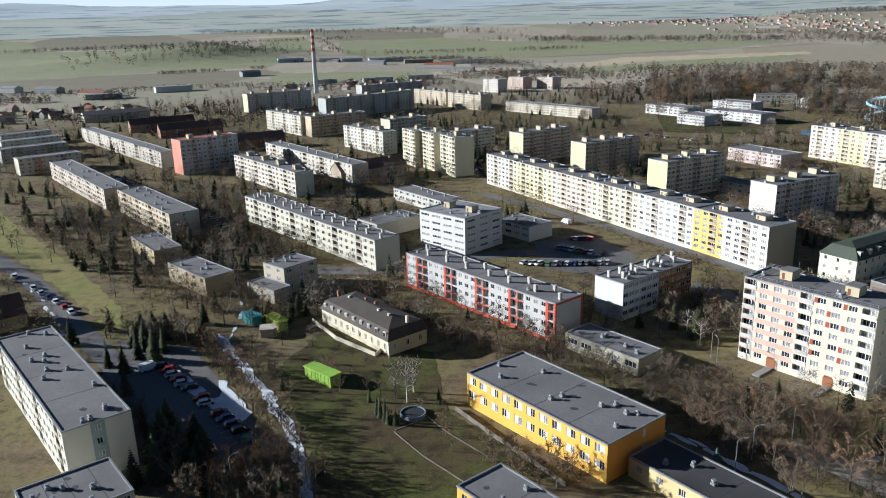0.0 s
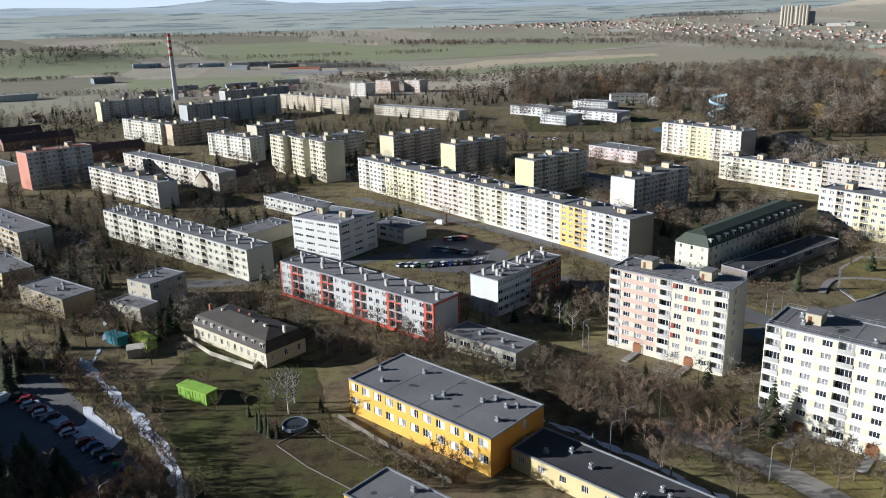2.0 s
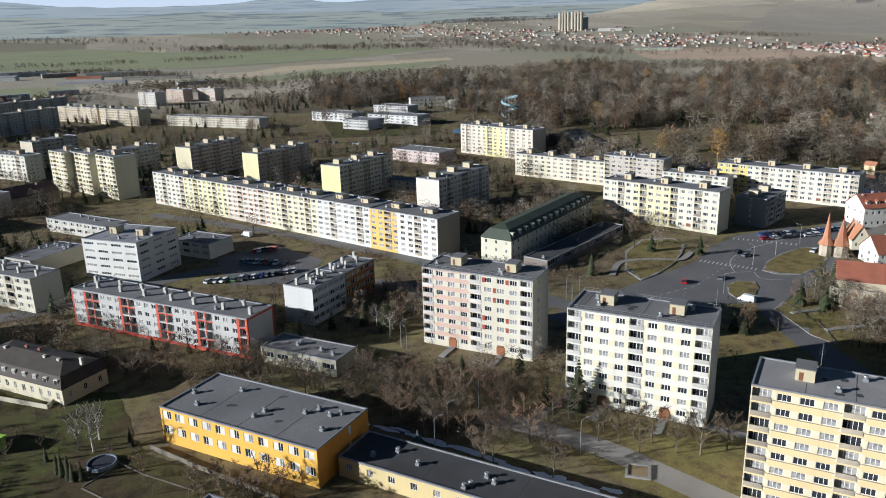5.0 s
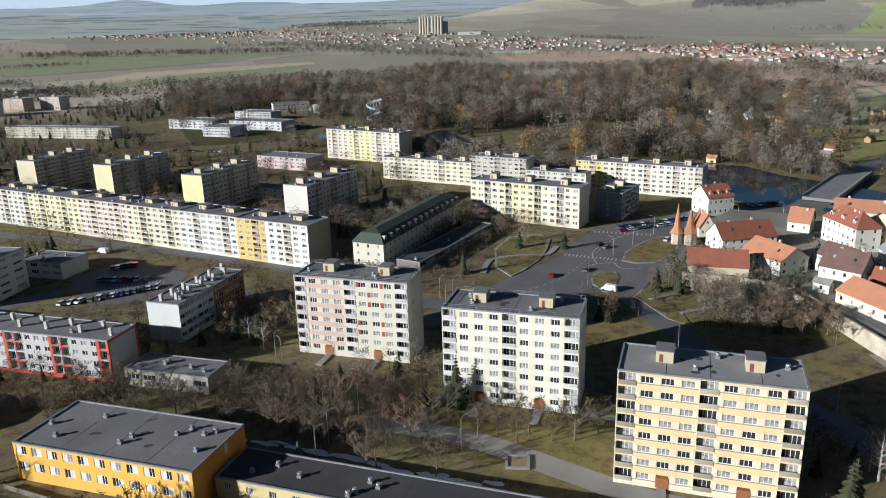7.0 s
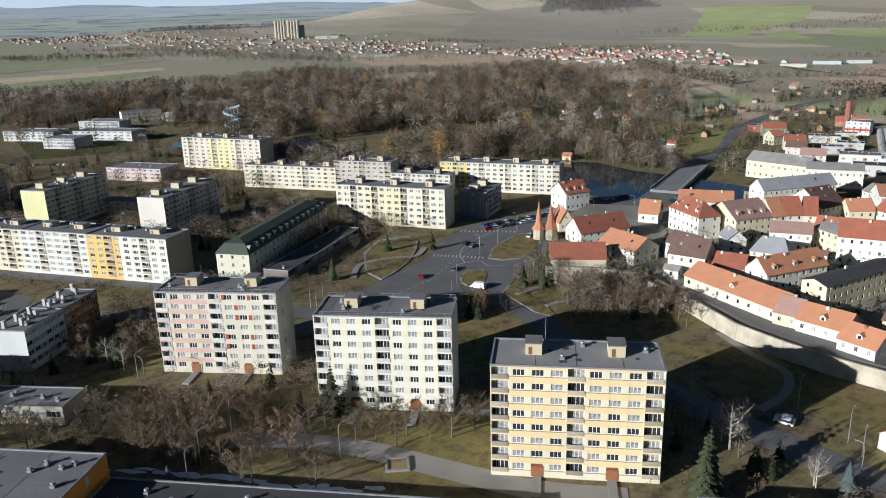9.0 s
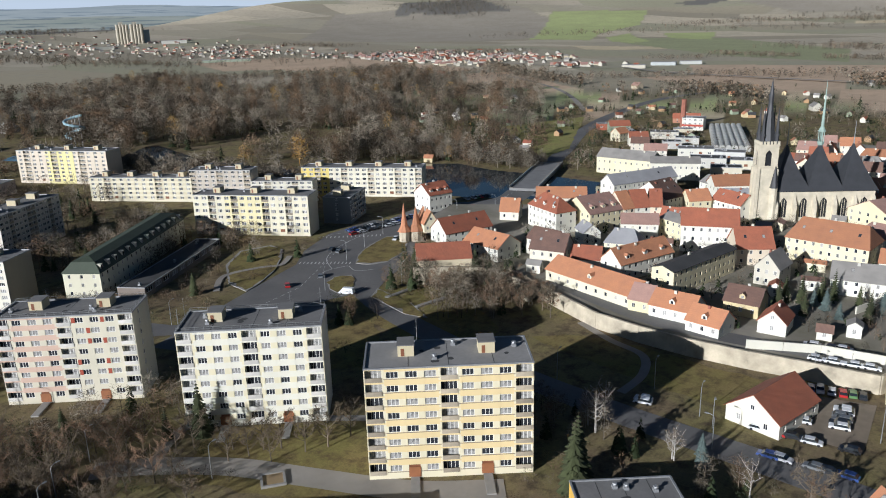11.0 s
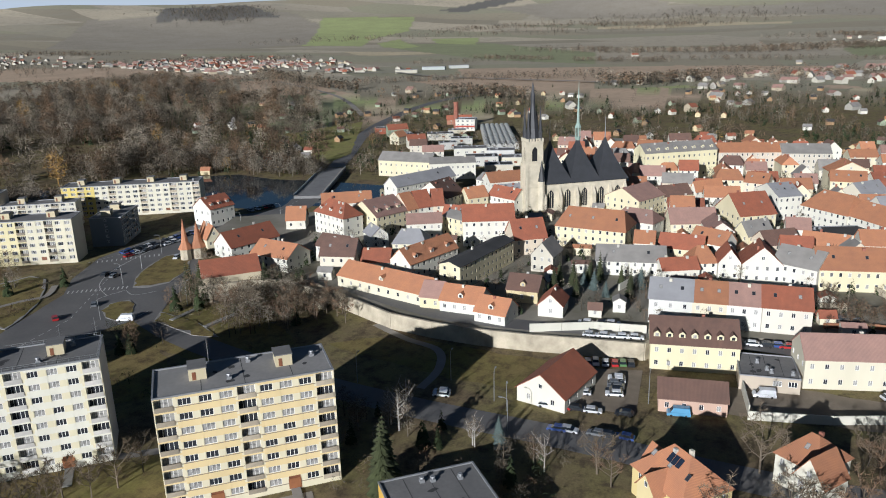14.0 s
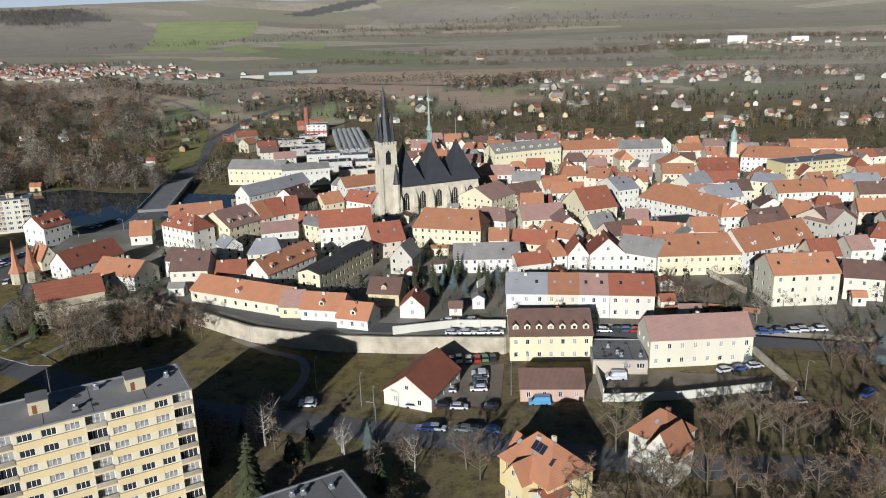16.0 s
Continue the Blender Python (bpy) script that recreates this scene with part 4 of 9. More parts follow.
for pts_ in ([(206.7, 184.0), (216, 190.5), (228, 195), (242, 197), (248, 192), (240, 184), (228.5, 177), (214.1, 174.3), (207.8, 178.5)],
             [(184.9, 178.4), (190.7, 180.0), (195.3, 176.2), (191.8, 171.1), (183.1, 166.2), (178.1, 167.3), (179.8, 172.6)], [(181.5, 155.5), (188.7, 158.7), (183.2, 140.4), (175.5, 128.3), (174.5, 136.4)],
             [(163.5, 196), (172, 198.5), (184, 204), (197, 213.5), (206, 222), (208, 231), (196, 236), (180, 226), (166, 208)]):
    cx_, cy_ = sum(p[0] for p in pts_) / len(pts_), sum(p[1] for p in pts_) / len(pts_)
    sheet("traffic_island", pts_, 0.28, KERB, "kerb of a grassed traffic island", "kerb", thick=0.25)
    sheet("island_lawn", [(cx_ + (x - cx_) * 0.94, cy_ + (y - cy_) * 0.94) for x, y in pts_], 0.30, DRYGRASS, "dry grass on a traffic island", "lawn")


def markings(name, label, x0, y0, x1, y1, n, long, wide, across=False, z=0.17):
    """Painted dashes along a line, or the bars of a crossing."""
    g = Geo()
    d = Vector((x1 - x0, y1 - y0))
    L = d.length
    d.normalize()
    s = Vector((-d.y, d.x))
    for k in range(n):
        p = Vector((x0, y0)) + d * (L * (k + 0.5) / n)
        u, v = (s, d) if across else (d, s)
        q = [p - u * long / 2 - v * wide / 2, p + u * long / 2 - v * wide / 2, p + u * long / 2 + v * wide / 2, p - u * long / 2 + v * wide / 2]
        g.poly([(a.x, a.y, z) for a in (q if not across else q[::-1])])
    tagged(new(name, g.mesh(name, LINE)), label, "road marking", kind="structure")


markings("lane_line", "dashed white lane line", 226.2, 222.0, 310.8, 190.8, 22, 3.0, 0.2)
markings("lane_line", "dashed white lane line", 319.1, 189.7, 357.4, 192.9, 8, 3.0, 0.2)
markings("zebra_crossing", "white bars of a pedestrian crossing", 196, 203.5, 206.5, 185.5, 14, 2.8, 0.4, True)
markings("zebra_crossing", "white bars of a pedestrian crossing", 228, 219.5, 243, 200, 14, 2.8, 0.4, True)
markings("lane_line", "dashed white lane line", 140, 180, 176, 183, 10, 2.0, 0.2)
markings("lane_line", "dashed white lane line", 176, 183, 228, 207, 14, 2.0, 0.2)
for line_ in ([(197, 187), (206, 198), (222, 205), (246, 208), (262, 206)], [(186, 184), (194, 187.5), (203, 184.5)], [(205, 173), (200, 178), (203, 184)], [(176.5, 165), (181, 163.5), (188, 163)]):
    strip("lane_line", line_, 0.25, 0.18, LINE, "solid white guiding line on the junction")
markings("parking_line", "painted parking bay lines", 48.4, 275.7, 64.5, 270.6, 14, 4.6, 0.12, True)
markings("parking_line", "painted parking bay lines", -75.6, 191.0, -42.7, 143.7, 18, 4.6, 0.12, True)

# water
RIVER = [(328.5, 269.6), (320.6, 234.7), (321.1, 209.3), (329.8, 186.0), (334.3, 174.0), (330.6, 138.8), (387.1, 160.9), (391.4, 205.0), (391.5, 235.0), (400.5, 264.3), (391.6, 282.8), (376.2, 293.5), (336.5, 349.9), (332.2, 425.9), (362.7, 518.0), (356.0, 524.8), (282.1, 475.0), (285.4, 428.4), (293.6, 338.6), (316.3, 284.1)]
sheet("river", RIVER, 0.06, WATER, "still river water with sky reflections", "water")

YARDS = surface("town_yards", (0.25, 0.23, 0.19), 0.95, 0.06, 0.8, 0.6, second=(0.125, 0.115, 0.07))
# the walled old town stands on a terrace
TERRACE = [(198.5, 88.7), (194.4, 81.1), (191.0, 67.1), (189.2, 53.4), (189.1, 37.7), (189.9, 25.4), (190.5, 8.3), (202.3, 2.1), (204.1, -37.3), (195.2, -108.6), (457.7, -217.7), (566.7, 86.3), (467.9, 82.3), (310.7, 90.4), (309.3, 161.4), (291.2, 196.1), (257.7, 189.8), (234.6, 151.7), (219.3, 126.4)]
sheet("town_terrace", TERRACE, 4.0, YARDS, "paved terrace of the old town", "terrace", thick=4.2)


def town_wall():
    root = thing("town_wall", pose(0, 0, 0), "old pale rubble retaining wall below the town street", "wall", kind="structure")
    pts = [(219.3, 126.4), (198.5, 88.7), (194.4, 81.1), (191.0, 67.1), (189.2, 53.4), (189.1, 37.7), (189.9, 25.4), (190.5, 8.3), (202.3, 2.1)]
    for i in range(len(pts) - 1):
        a, b = Vector(pts[i]), Vector(pts[i + 1])
        d = (b - a).normalized()
        n = Vector((d.y, -d.x)) * 0.5
        g = Geo()
        lo, hi = -0.05, 4.9
        A, B, C, D = a + n, b + n, b - n * 0.6, a - n * 0.6
        g.quad((A.x, A.y, lo), (D.x, D.y, lo), (D.x, D.y, hi), (A.x, A.y, hi))
        g.quad((B.x, B.y, lo), (A.x, A.y, lo), (A.x, A.y, hi), (B.x, B.y, hi))
        g.quad((D.x, D.y, lo), (C.x, C.y, lo), (C.x, C.y, hi), (D.x, D.y, hi))
        g.quad((C.x, C.y, lo), (B.x, B.y, lo), (B.x, B.y, hi), (C.x, C.y, hi))
        g.quad((A.x, A.y, hi), (B.x, B.y, hi), (C.x, C.y, hi), (D.x, D.y, hi))
        part("wall_stretch", g, WALLSTONE, root)


town_wall()
strip("town_street", [(216.3, 106.1), (204.7, 82.0), (198.0, 62.7), (197.1, 41.7), (198.2, 21.2), (199.8, 5.1), (197.0, -27.8), (190.0, -82.6), (186.7, -117.0)], 7, 4.08, ASPHALT, "asphalt street above the town wall")

# ---- panel estate ----
FELT_MID = surface("grey_roof_felt", (0.24, 0.235, 0.225), 0.9, 0.12, 1.2, 0.65, second=(0.30, 0.29, 0.28))
def yellow_bands(i, j, n):
    return 1 if (j % 2 == 0 and j > 0) else 0


def quiet(i, j, n):
    return 1 if (i % 2 == 0 and j % 2 == 1) else 0


WHITE, CREAM, GREYW = (0.78, 0.77, 0.73), (0.74, 0.69, 0.54), (0.60, 0.60, 0.58)
A, B = -52, 38
TALL = "LWWWLWWWL"
RW = "WWLLWWWLLWWWLLWWWLLWWWL"
RAIL_RW = surface("balcony_front_white", (0.70, 0.62, 0.58), 0.8, 0.5, 3, 0.8, vary=0.1)
RAIL_PALE = surface("pale_balcony_front", (0.58, 0.56, 0.52), 0.8, 0.5, 3, 0.7, vary=0.2)
tower_yellow = block("eight-storey yellow and cream panel block with balconies", 99.3, 88.2, -53, 32.7, 12.8, 24, 8, TALL, [(0.86, 0.80, 0.64), (0.88, 0.71, 0.42)], bands=yellow_bands, group="tower blocks by the school", side="", felt=FELT_MID, ww=2.3)
tower_white = block("eight-storey white panel block with pale yellow panels", 93.0, 136.6, -52, 31.9, 13.0, 23.4, 8, TALL, [(0.86, 0.85, 0.81), (0.86, 0.80, 0.62)], bands=quiet, group="tower blocks by the school", rail=RAIL_PALE)
tower_pink = block("eight-storey pink and cream panel block with balconies", 77.0, 183.7, -51.6, 32.4, 12.2, 22.4, 8, TALL, [(0.76, 0.72, 0.63), (0.72, 0.52, 0.45)],
      bands=lambda i, j, n: 1 if (j % 2 == 0 and j > 0 and i < n) else 0, side=".S..", group="tower blocks by the school", rail=RAIL_PALE)
# Ledge strips are coloured dark for the thin shadow line beneath each band.
LEDGE_SHADE = surface("shadow_line_ledge", (0.30, 0.25, 0.19), 0.9, 0.6, 3, 0.6)
STEP = box_mesh("entrance_steps", 1.8, 7.0, 0.35, CONCRETE)
PORCH = box_mesh("porch_door", 2.4, 0.1, 2.2, surface("varnished_door", (0.30, 0.12, 0.05), 0.6, 0.5, 3, 0.7))
for tower, w_ in ((tower_yellow, 32.7), (tower_white, 31.9), (tower_pink, 32.4)):
    for f_ in (0.278, 0.722):
        put("entrance_steps", STEP, tower, w_ * f_ - 0.9, -7.05, 0)
        put("porch_door", PORCH, tower, w_ * f_ - 1.2, -0.12, 0.36)
for tower, w_, h_ in ((tower_yellow, 32.7, 24.0),):
    fh_, bay_ = (h_ - 0.8) / 8, w_ / 9
    for k in range(8):
        for i_ in (1, 5):
            put("ledge", box_mesh("ledge", bay_ * 3, 0.1, 0.12, LEDGE_SHADE), tower, bay_ * i_, -0.11, 0.8 + fh_ * k + fh_ * 0.24)
for tower, w_, d_, h_ in ((tower_white, 31.9, 13.0, 23.4), (tower_pink, 32.4, 12.2, 22.4)):
    for x_, y_, l_, turn_ in ((0.3, 0.3, w_ - 0.6, 0), (0.3, d_ - 0.3, w_ - 0.6, 0), (0.35, 0.3, d_ - 0.6, 90), (w_ - 0.3, 0.3, d_ - 0.6, 90)):
        rail_ = Geo()
        rail_.box(0, -0.03, 0.85, l_, 0.03, 0.91, 0, True)
        rail_.box(0, -0.02, 0.45, l_, 0.02, 0.49, 0, True)
        for k in range(int(l_ / 2) + 1):
            rail_.box(min(2.0 * k, l_ - 0.06), -0.03, 0, min(2.0 * k, l_ - 0.06) + 0.06, 0.03, 0.85)
        part("roof_railing", rail_, POLE, tower, "thin grey metal roof railing").matrix_local = pose(x_, y_, h_ + 0.1, 0, 0, turn_)
PANEL = box_mesh("brown_panel", 0.85, 0.05, 1.35, paint((0.36, 0.08, 0.05)))
for j_, i_ in ((7, 5.02), (7, 6.9), (6, 5.9), (5, 6.9), (5, 5.9), (3, 5.02), (3, 6.9), (2, 5.02), (2, 6.9)):
    put("brown_panel", PANEL, tower_pink, 32.4 / 9 * i_, -0.06, 0.8 + 2.7 * j_ + 0.82)
for k, (c1, c2, n) in enumerate((((0.76, 0.74, 0.68), (0.74, 0.72, 0.64), 7), ((0.78, 0.74, 0.56), (0.82, 0.76, 0.38), 9), ((0.78, 0.73, 0.68), (0.72, 0.52, 0.42), 8),
                                 ((0.78, 0.74, 0.60), (0.74, 0.66, 0.45), 8), ((0.80, 0.79, 0.76), (0.66, 0.66, 0.66), 8), ((0.80, 0.78, 0.74), (0.86, 0.55, 0.17), 9))):
    L0 = sum((7, 9, 8, 8, 8, 9)[:k]) * 3.815
    block("long seven-storey panel block section with coloured panels", 25.5 + L0 * math.cos(radians(-62.5)), 416.0 + L0 * math.sin(radians(-62.5)), -62.5, n * 3.815 - 0.02, 14, 16.6 - 0.1 * (k % 2), 7,
          ("WWLWWWLWW" * 2)[:n], [c1, c2, (0.45, 0.40, 0.33)], bands=(lambda i, j, n: 1 if i < 8 else 0) if k == 5 else quiet, head=2, group="long coloured row", head_size=(4, 4, 1.6), end_paint=2 if k == 5 else 0)
for k, (bx, by) in enumerate(((-24, 488.6), (-12, 473), (0, 451.5))):
    block("tall cream panel block stepped in three", bx, by, -64, 19, 12.5, 22.4 + k * 0.3, 9, "WLWWL", [(0.76, 0.73, 0.60), (0.74, 0.66, 0.40)], bands=quiet, group="stepped blocks", head=1, side=".....")
block("tall red and grey tower block", -159.0, 465.4, 40, 37.9, 14, 21.3, 8, "WWLWWLWWLWW", [(0.55, 0.56, 0.62), (0.50, 0.51, 0.56), (0.72, 0.30, 0.22)], left="", end_paint=2, felt=TILE_R)
block("white panel block with striped end wall", -124.7, 457.4, -53, 80.0, 10.9, 13.2, 5, "WWLWWWLWWWLWWWLWW", [(0.76, 0.75, 0.70), (0.62, 0.54, 0.45)], bands=quiet, head=4)
block("low long grey apartment block with many chimneys", -91.5, 346.8, -50.8, 105.7, 11.1, 11.6, 4, "WWLWWWLWWWLWWWLWWWLWWWLWW", [(0.70, 0.68, 0.60), (0.62, 0.58, 0.48)], head=0, chimneys=26, bands=quiet)
red_row = block("four-storey grey block with red balconies and red corner", -12.6, 247.9, -50.6, 67.8, 11.2, 11.8, 4, RW, [(0.56, 0.56, 0.58), (0.62, 0.10, 0.06), (0.62, 0.62, 0.63)],
      bands=lambda i, j, n: 1 if RW[min((i - 1) // 2 if i % 2 else i // 2, n - 1)] == "L" and (i % 2 == 0 or j % 4 == 2) else 0, head=0, chimneys=14, rail=RAIL_RW, ww=1.5, panes=2)
BALCONY_BOXES = [box_mesh("balcony_box", 2.5, 0.9, 1.05, paint(c)) for c in ((0.68, 0.11, 0.07), (0.84, 0.82, 0.78))]
for k, o_ in enumerate([c for c in red_row.children if c.name.startswith("balcony_parapet")]):
    put("balcony_box", BALCONY_BOXES[(k + k // 4) % 2], red_row, o_.matrix_local.translation.x + 0.03, -0.95, o_.matrix_local.translation.z - 0.05)
    bpy.data.objects.remove(o_)
RED_TRIM = paint((0.66, 0.10, 0.06))
for x_, y_, z_, dx_, dy_, dz_ in ((67.3, -0.07, 0, 0.62, 0.5, 11.8), (67.3, 10.75, 0, 0.62, 0.5, 11.8), (67.75, 0.43, 11.2, 0.12, 10.3, 0.6), (-0.08, -0.07, 0, 0.5, 0.5, 11.8), (0.42, -0.06, 0, 66.8, 0.06, 1.0)):
    put("red_trim", box_mesh("red_trim", dx_, dy_, dz_, RED_TRIM), red_row, x_, y_, z_)
block("white and blue four-storey apartment house with chimneys", 52.8, 210.8, 37, 16.7, 11, 11.6, 4, "WWSWWW", [(0.74, 0.76, 0.80), (0.40, 0.52, 0.68)], bands=quiet, head=0, chimneys=6, left="", panes=2)
block("orange brown four-storey apartment house", 52.8 + 16.8 * math.cos(radians(37)), 210.8 + 16.8 * math.sin(radians(37)), 37, 16.7, 11, 11.4, 4, "WWSWWW", [(0.42, 0.17, 0.08), (0.62, 0.36, 0.08)], bands=quiet, head=0, chimneys=5, panes=2)
block("four-storey pale apartment house with flat roof and vents", -114.4, 179.4, -50.5, 62.0, 13.3, 12.6, 4, "WLWWWWLWWWWLWWWWLW", [(0.68, 0.67, 0.62), (0.70, 0.68, 0.58), (0.30, 0.38, 0.38)], head=0, vents=14, side=".S.", side_paint=2, bands=quiet)
block("low flat-roofed house behind the pale block", -68.5, 106.8, 39, 16.3, 14.3, 9, 3, "WWWWW", [(0.60, 0.59, 0.56)], head=0, vents=6)
block("white cube office building with ribbon windows", -9.0, 298.7, -45, 24.9, 22, 14.6, 5, "WWWW", [(0.80, 0.81, 0.82), (0.75, 0.76, 0.78)], ww=4.4, wh=1.0, panes=5, side="WWW", felt=FELT_LIGHT, head=2, category="office building", name="office_building", doors=0)
block("low white office annex with sign boards", 22.9, 313.1, -52, 19.9, 13.3, 6.2, 2, "WWWW", [(0.76, 0.76, 0.74), (0.5, 0.1, 0.1)], ww=3.4, head=0, category="office building", name="office_building", doors=0)
block("low grey clinic wing with ribbon windows", -24.5, 382.2, -54, 41.0, 11.5, 6, 2, "WWWWWWWW", [(0.62, 0.61, 0.58)], ww=3.4, head=0, category="clinic", name="clinic_building", doors=0)
block("low flat clinic building with brown edge", -36.7, 319.9, -50, 14.3, 23.6, 6, 2, "WWW", [(0.60, 0.55, 0.46)], ww=3, head=0, vents=12, category="clinic", name="clinic_building", doors=0)
block("four-storey pink row house block", -241.2, 466.7, -51.7, 114.9, 12.2, 10.6, 4, "WWLWWWLWWWLWWWLWWWLWWWLWW", [(0.68, 0.55, 0.48), (0.66, 0.66, 0.60)], head=0, vents=14, bands=quiet)
block("four-storey grey and orange apartment block", -161.1, 371.8, -51.4, 71.5, 13.1, 11.2, 4, "WWLWWWLWWWLWWWLW", [(0.62, 0.60, 0.54), (0.66, 0.45, 0.22)], head=0, vents=12, side=".S.", bands=quiet)
block("pale four-storey block with orange panels", -267.2, 478.9, 40, 37.5, 12, 10.6, 4, "WWLWWWLWW", [(0.66, 0.62, 0.54), (0.70, 0.38, 0.12)], head=0, bands=lambda i, j, n: 1 if i in (5, 6) else 0)
for bx, by, wd in ((-306, 529, 44), (-328, 570, 42), (-350, 609, 38)):
    block("pale four-storey row block", bx, by, 41, wd, 13, 9.6, 4, "WWLWWWLWW", [(0.62, 0.61, 0.58), (0.58, 0.58, 0.55)], head=0, bands=quiet, group="west rows")
block("four-storey block with pink end wall", -296.6, 633.9, -51, 182.8, 9.1, 10.6, 4, "WWLWWWLWWWLWWWLWWWLWWWLWW", [(0.64, 0.56, 0.50), (0.60, 0.60, 0.54)], head=0, bands=quiet, side="...")
block("four-storey pink and white row", -118.3, 515.2, -54, 116.7, 10.7, 11.6, 4, "WWLWWWLWWWLWWWLWWWLWW", [(0.70, 0.62, 0.56), (0.66, 0.66, 0.60)], head=0, chimneys=6, bands=quiet)
block("white block with painted end wall", -152.8, 678.7, -53, 65.1, 13.1, 16.2, 6, "WWLWWWLWWWLW", [(0.74, 0.73, 0.68), (0.70, 0.66, 0.56)], head=3, bands=quiet)
block("orange and cream panel block", -103.3, 617.1, 35, 50.4, 12, 16.2, 6, "WWLWWWLWWWLWWLW", [(0.68, 0.56, 0.42), (0.66, 0.44, 0.26)], head=3, bands=quiet)
block("tall panel block with yellow end", -200.7, 810.9, 35, 73.5, 13, 19.2, 8, "WWLWWWLWWWLWWWLWWW", [(0.66, 0.65, 0.64), (0.60, 0.60, 0.62), (0.80, 0.74, 0.50)], head=4, bands=quiet, left="", end_paint=2)
block("tall panel block in pale blue and grey", -108.0, 736.0, 42, 110.8, 13, 19.2, 8, "WWLWWWLWWWLWWWLWWWLWWWLWWWLW", [(0.56, 0.59, 0.62), (0.62, 0.62, 0.58)], head=5, bands=quiet)
block("tall grey panel block", -90.6, 915.4, 36, 88.1, 13, 17, 7, "WWLWWWLWWWLWWWLWWWLWWWLW", [(0.50, 0.50, 0.51), (0.56, 0.56, 0.54)], head=4, bands=quiet)
block("panel block with tan bands", -27.6, 874, -54, 60, 13, 15, 6, "WWLWWWLWWWLW", [(0.64, 0.55, 0.44), (0.58, 0.48, 0.36)], head=3, bands=quiet)
block("panel block with tan bands", 10, 820, -56, 57, 13, 15, 6, "WWLWWWLWWWLWW", [(0.66, 0.60, 0.50), (0.60, 0.48, 0.34)], head=3, bands=quiet, side="..")
block("white six-storey point block", -71.0, 564.5, -54, 54.4, 11.4, 15.6, 6, "WLWWWLWWWLW", [(0.77, 0.76, 0.72), (0.72, 0.70, 0.62)], head=2, bands=quiet, side=".SS.")
block("cream panel block behind the point block", -36.7, 567.6, 36, 34, 13, 18, 7, "WWLWWWLWWW", [(0.66, 0.60, 0.50), (0.60, 0.55, 0.46)], head=2, bands=quiet)
block("shaded panel block with balconies", 9.8, 496.9, 36, 33.9, 13, 17, 7, "WWLWWWLWWWLW", [(0.62, 0.58, 0.48), (0.58, 0.55, 0.50)], head=2, bands=quiet)
for bx, by, hh, c in ((56.7, 988, 16, (0.76, 0.74, 0.72)), (92, 1023, 15, (0.66, 0.52, 0.46)), (128, 1010, 15, (0.72, 0.62, 0.58))):
    block("distant pale panel point block", bx, by, A, 28, 16, hh, 7, "WWLWWWW", [c, tint(c, 0.85)], head=1, bands=quiet, group="far point blocks")
block("low long pale block near the park", 66.3, 765, -50, 108, 13, 9, 4, "WWLWWWLWWWLWWWLWWWLWWWLW", [(0.72, 0.71, 0.66), (0.68, 0.56, 0.40)], head=0, bands=quiet)
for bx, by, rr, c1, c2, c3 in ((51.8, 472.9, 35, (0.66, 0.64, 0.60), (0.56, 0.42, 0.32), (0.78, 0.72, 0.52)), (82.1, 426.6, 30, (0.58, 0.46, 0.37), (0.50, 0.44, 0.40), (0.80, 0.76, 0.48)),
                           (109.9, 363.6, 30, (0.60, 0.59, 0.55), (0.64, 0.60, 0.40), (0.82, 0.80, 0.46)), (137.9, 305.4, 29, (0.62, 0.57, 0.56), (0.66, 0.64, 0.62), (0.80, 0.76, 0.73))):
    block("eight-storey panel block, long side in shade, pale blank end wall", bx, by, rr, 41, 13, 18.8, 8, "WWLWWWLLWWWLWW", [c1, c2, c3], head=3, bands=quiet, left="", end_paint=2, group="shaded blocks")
block("small pink flat-roofed house", 178.6, 468.2, -63, 39.1, 18, 7.6, 3, "WWWWWWWWW", [(0.72, 0.60, 0.60), (0.66, 0.52, 0.52)], head=0, bands=quiet)
for bx, by, w_, d_ in ((199, 640, 28, 22), (231, 665, 55, 20), (193, 717, 49, 20), (262, 735, 42, 18)):
    block("low white school wing with ribbon windows", bx, by, -58, w_, d_, 8, 3, "WWWWWWWWW", [(0.74, 0.75, 0.78)], ww=3, head=0, category="school", name="school_wing", doors=0)
block("eight-storey pink and yellow panel block", 229.5, 469.5, -68, 61.0, 14, 19.6, 8, "WLWWWLWWWLWWW", [(0.76, 0.68, 0.60), (0.84, 0.77, 0.42)], bands=lambda i, j, n: 1 if 8 < i < 17 else 0, head=3)
block("cream five-storey panel block", 221.0, 380.8, -64, 57.6, 10.5, 12.6, 5, "WWLWWWWWWLWWWW", [(0.78, 0.74, 0.62), (0.72, 0.66, 0.52)], head=4, bands=quiet)
block("grey-pink seven-storey panel block", 246.1, 329.9, -64, 33.2, 10.8, 16.6, 7, "LWWWLWWWL", [(0.58, 0.52, 0.48), (0.54, 0.50, 0.46)], head=2, bands=quiet)
block("white five-storey panel block", 257.0, 296.1, -62, 32.2, 9.1, 12, 5, "WWLWWWLWW", [(0.78, 0.76, 0.70), (0.72, 0.70, 0.64)], head=2, bands=quiet)
block("six-storey panel block in cream and yellow", 204.7, 274.1, -65, 52.4, 12.3, 17.6, 6, "WWLWWLWWWLWWLWW", [(0.80, 0.76, 0.64), (0.82, 0.75, 0.50)], bands=lambda i, j, n: 1 if 8 < i < 20 else 0, head=3)
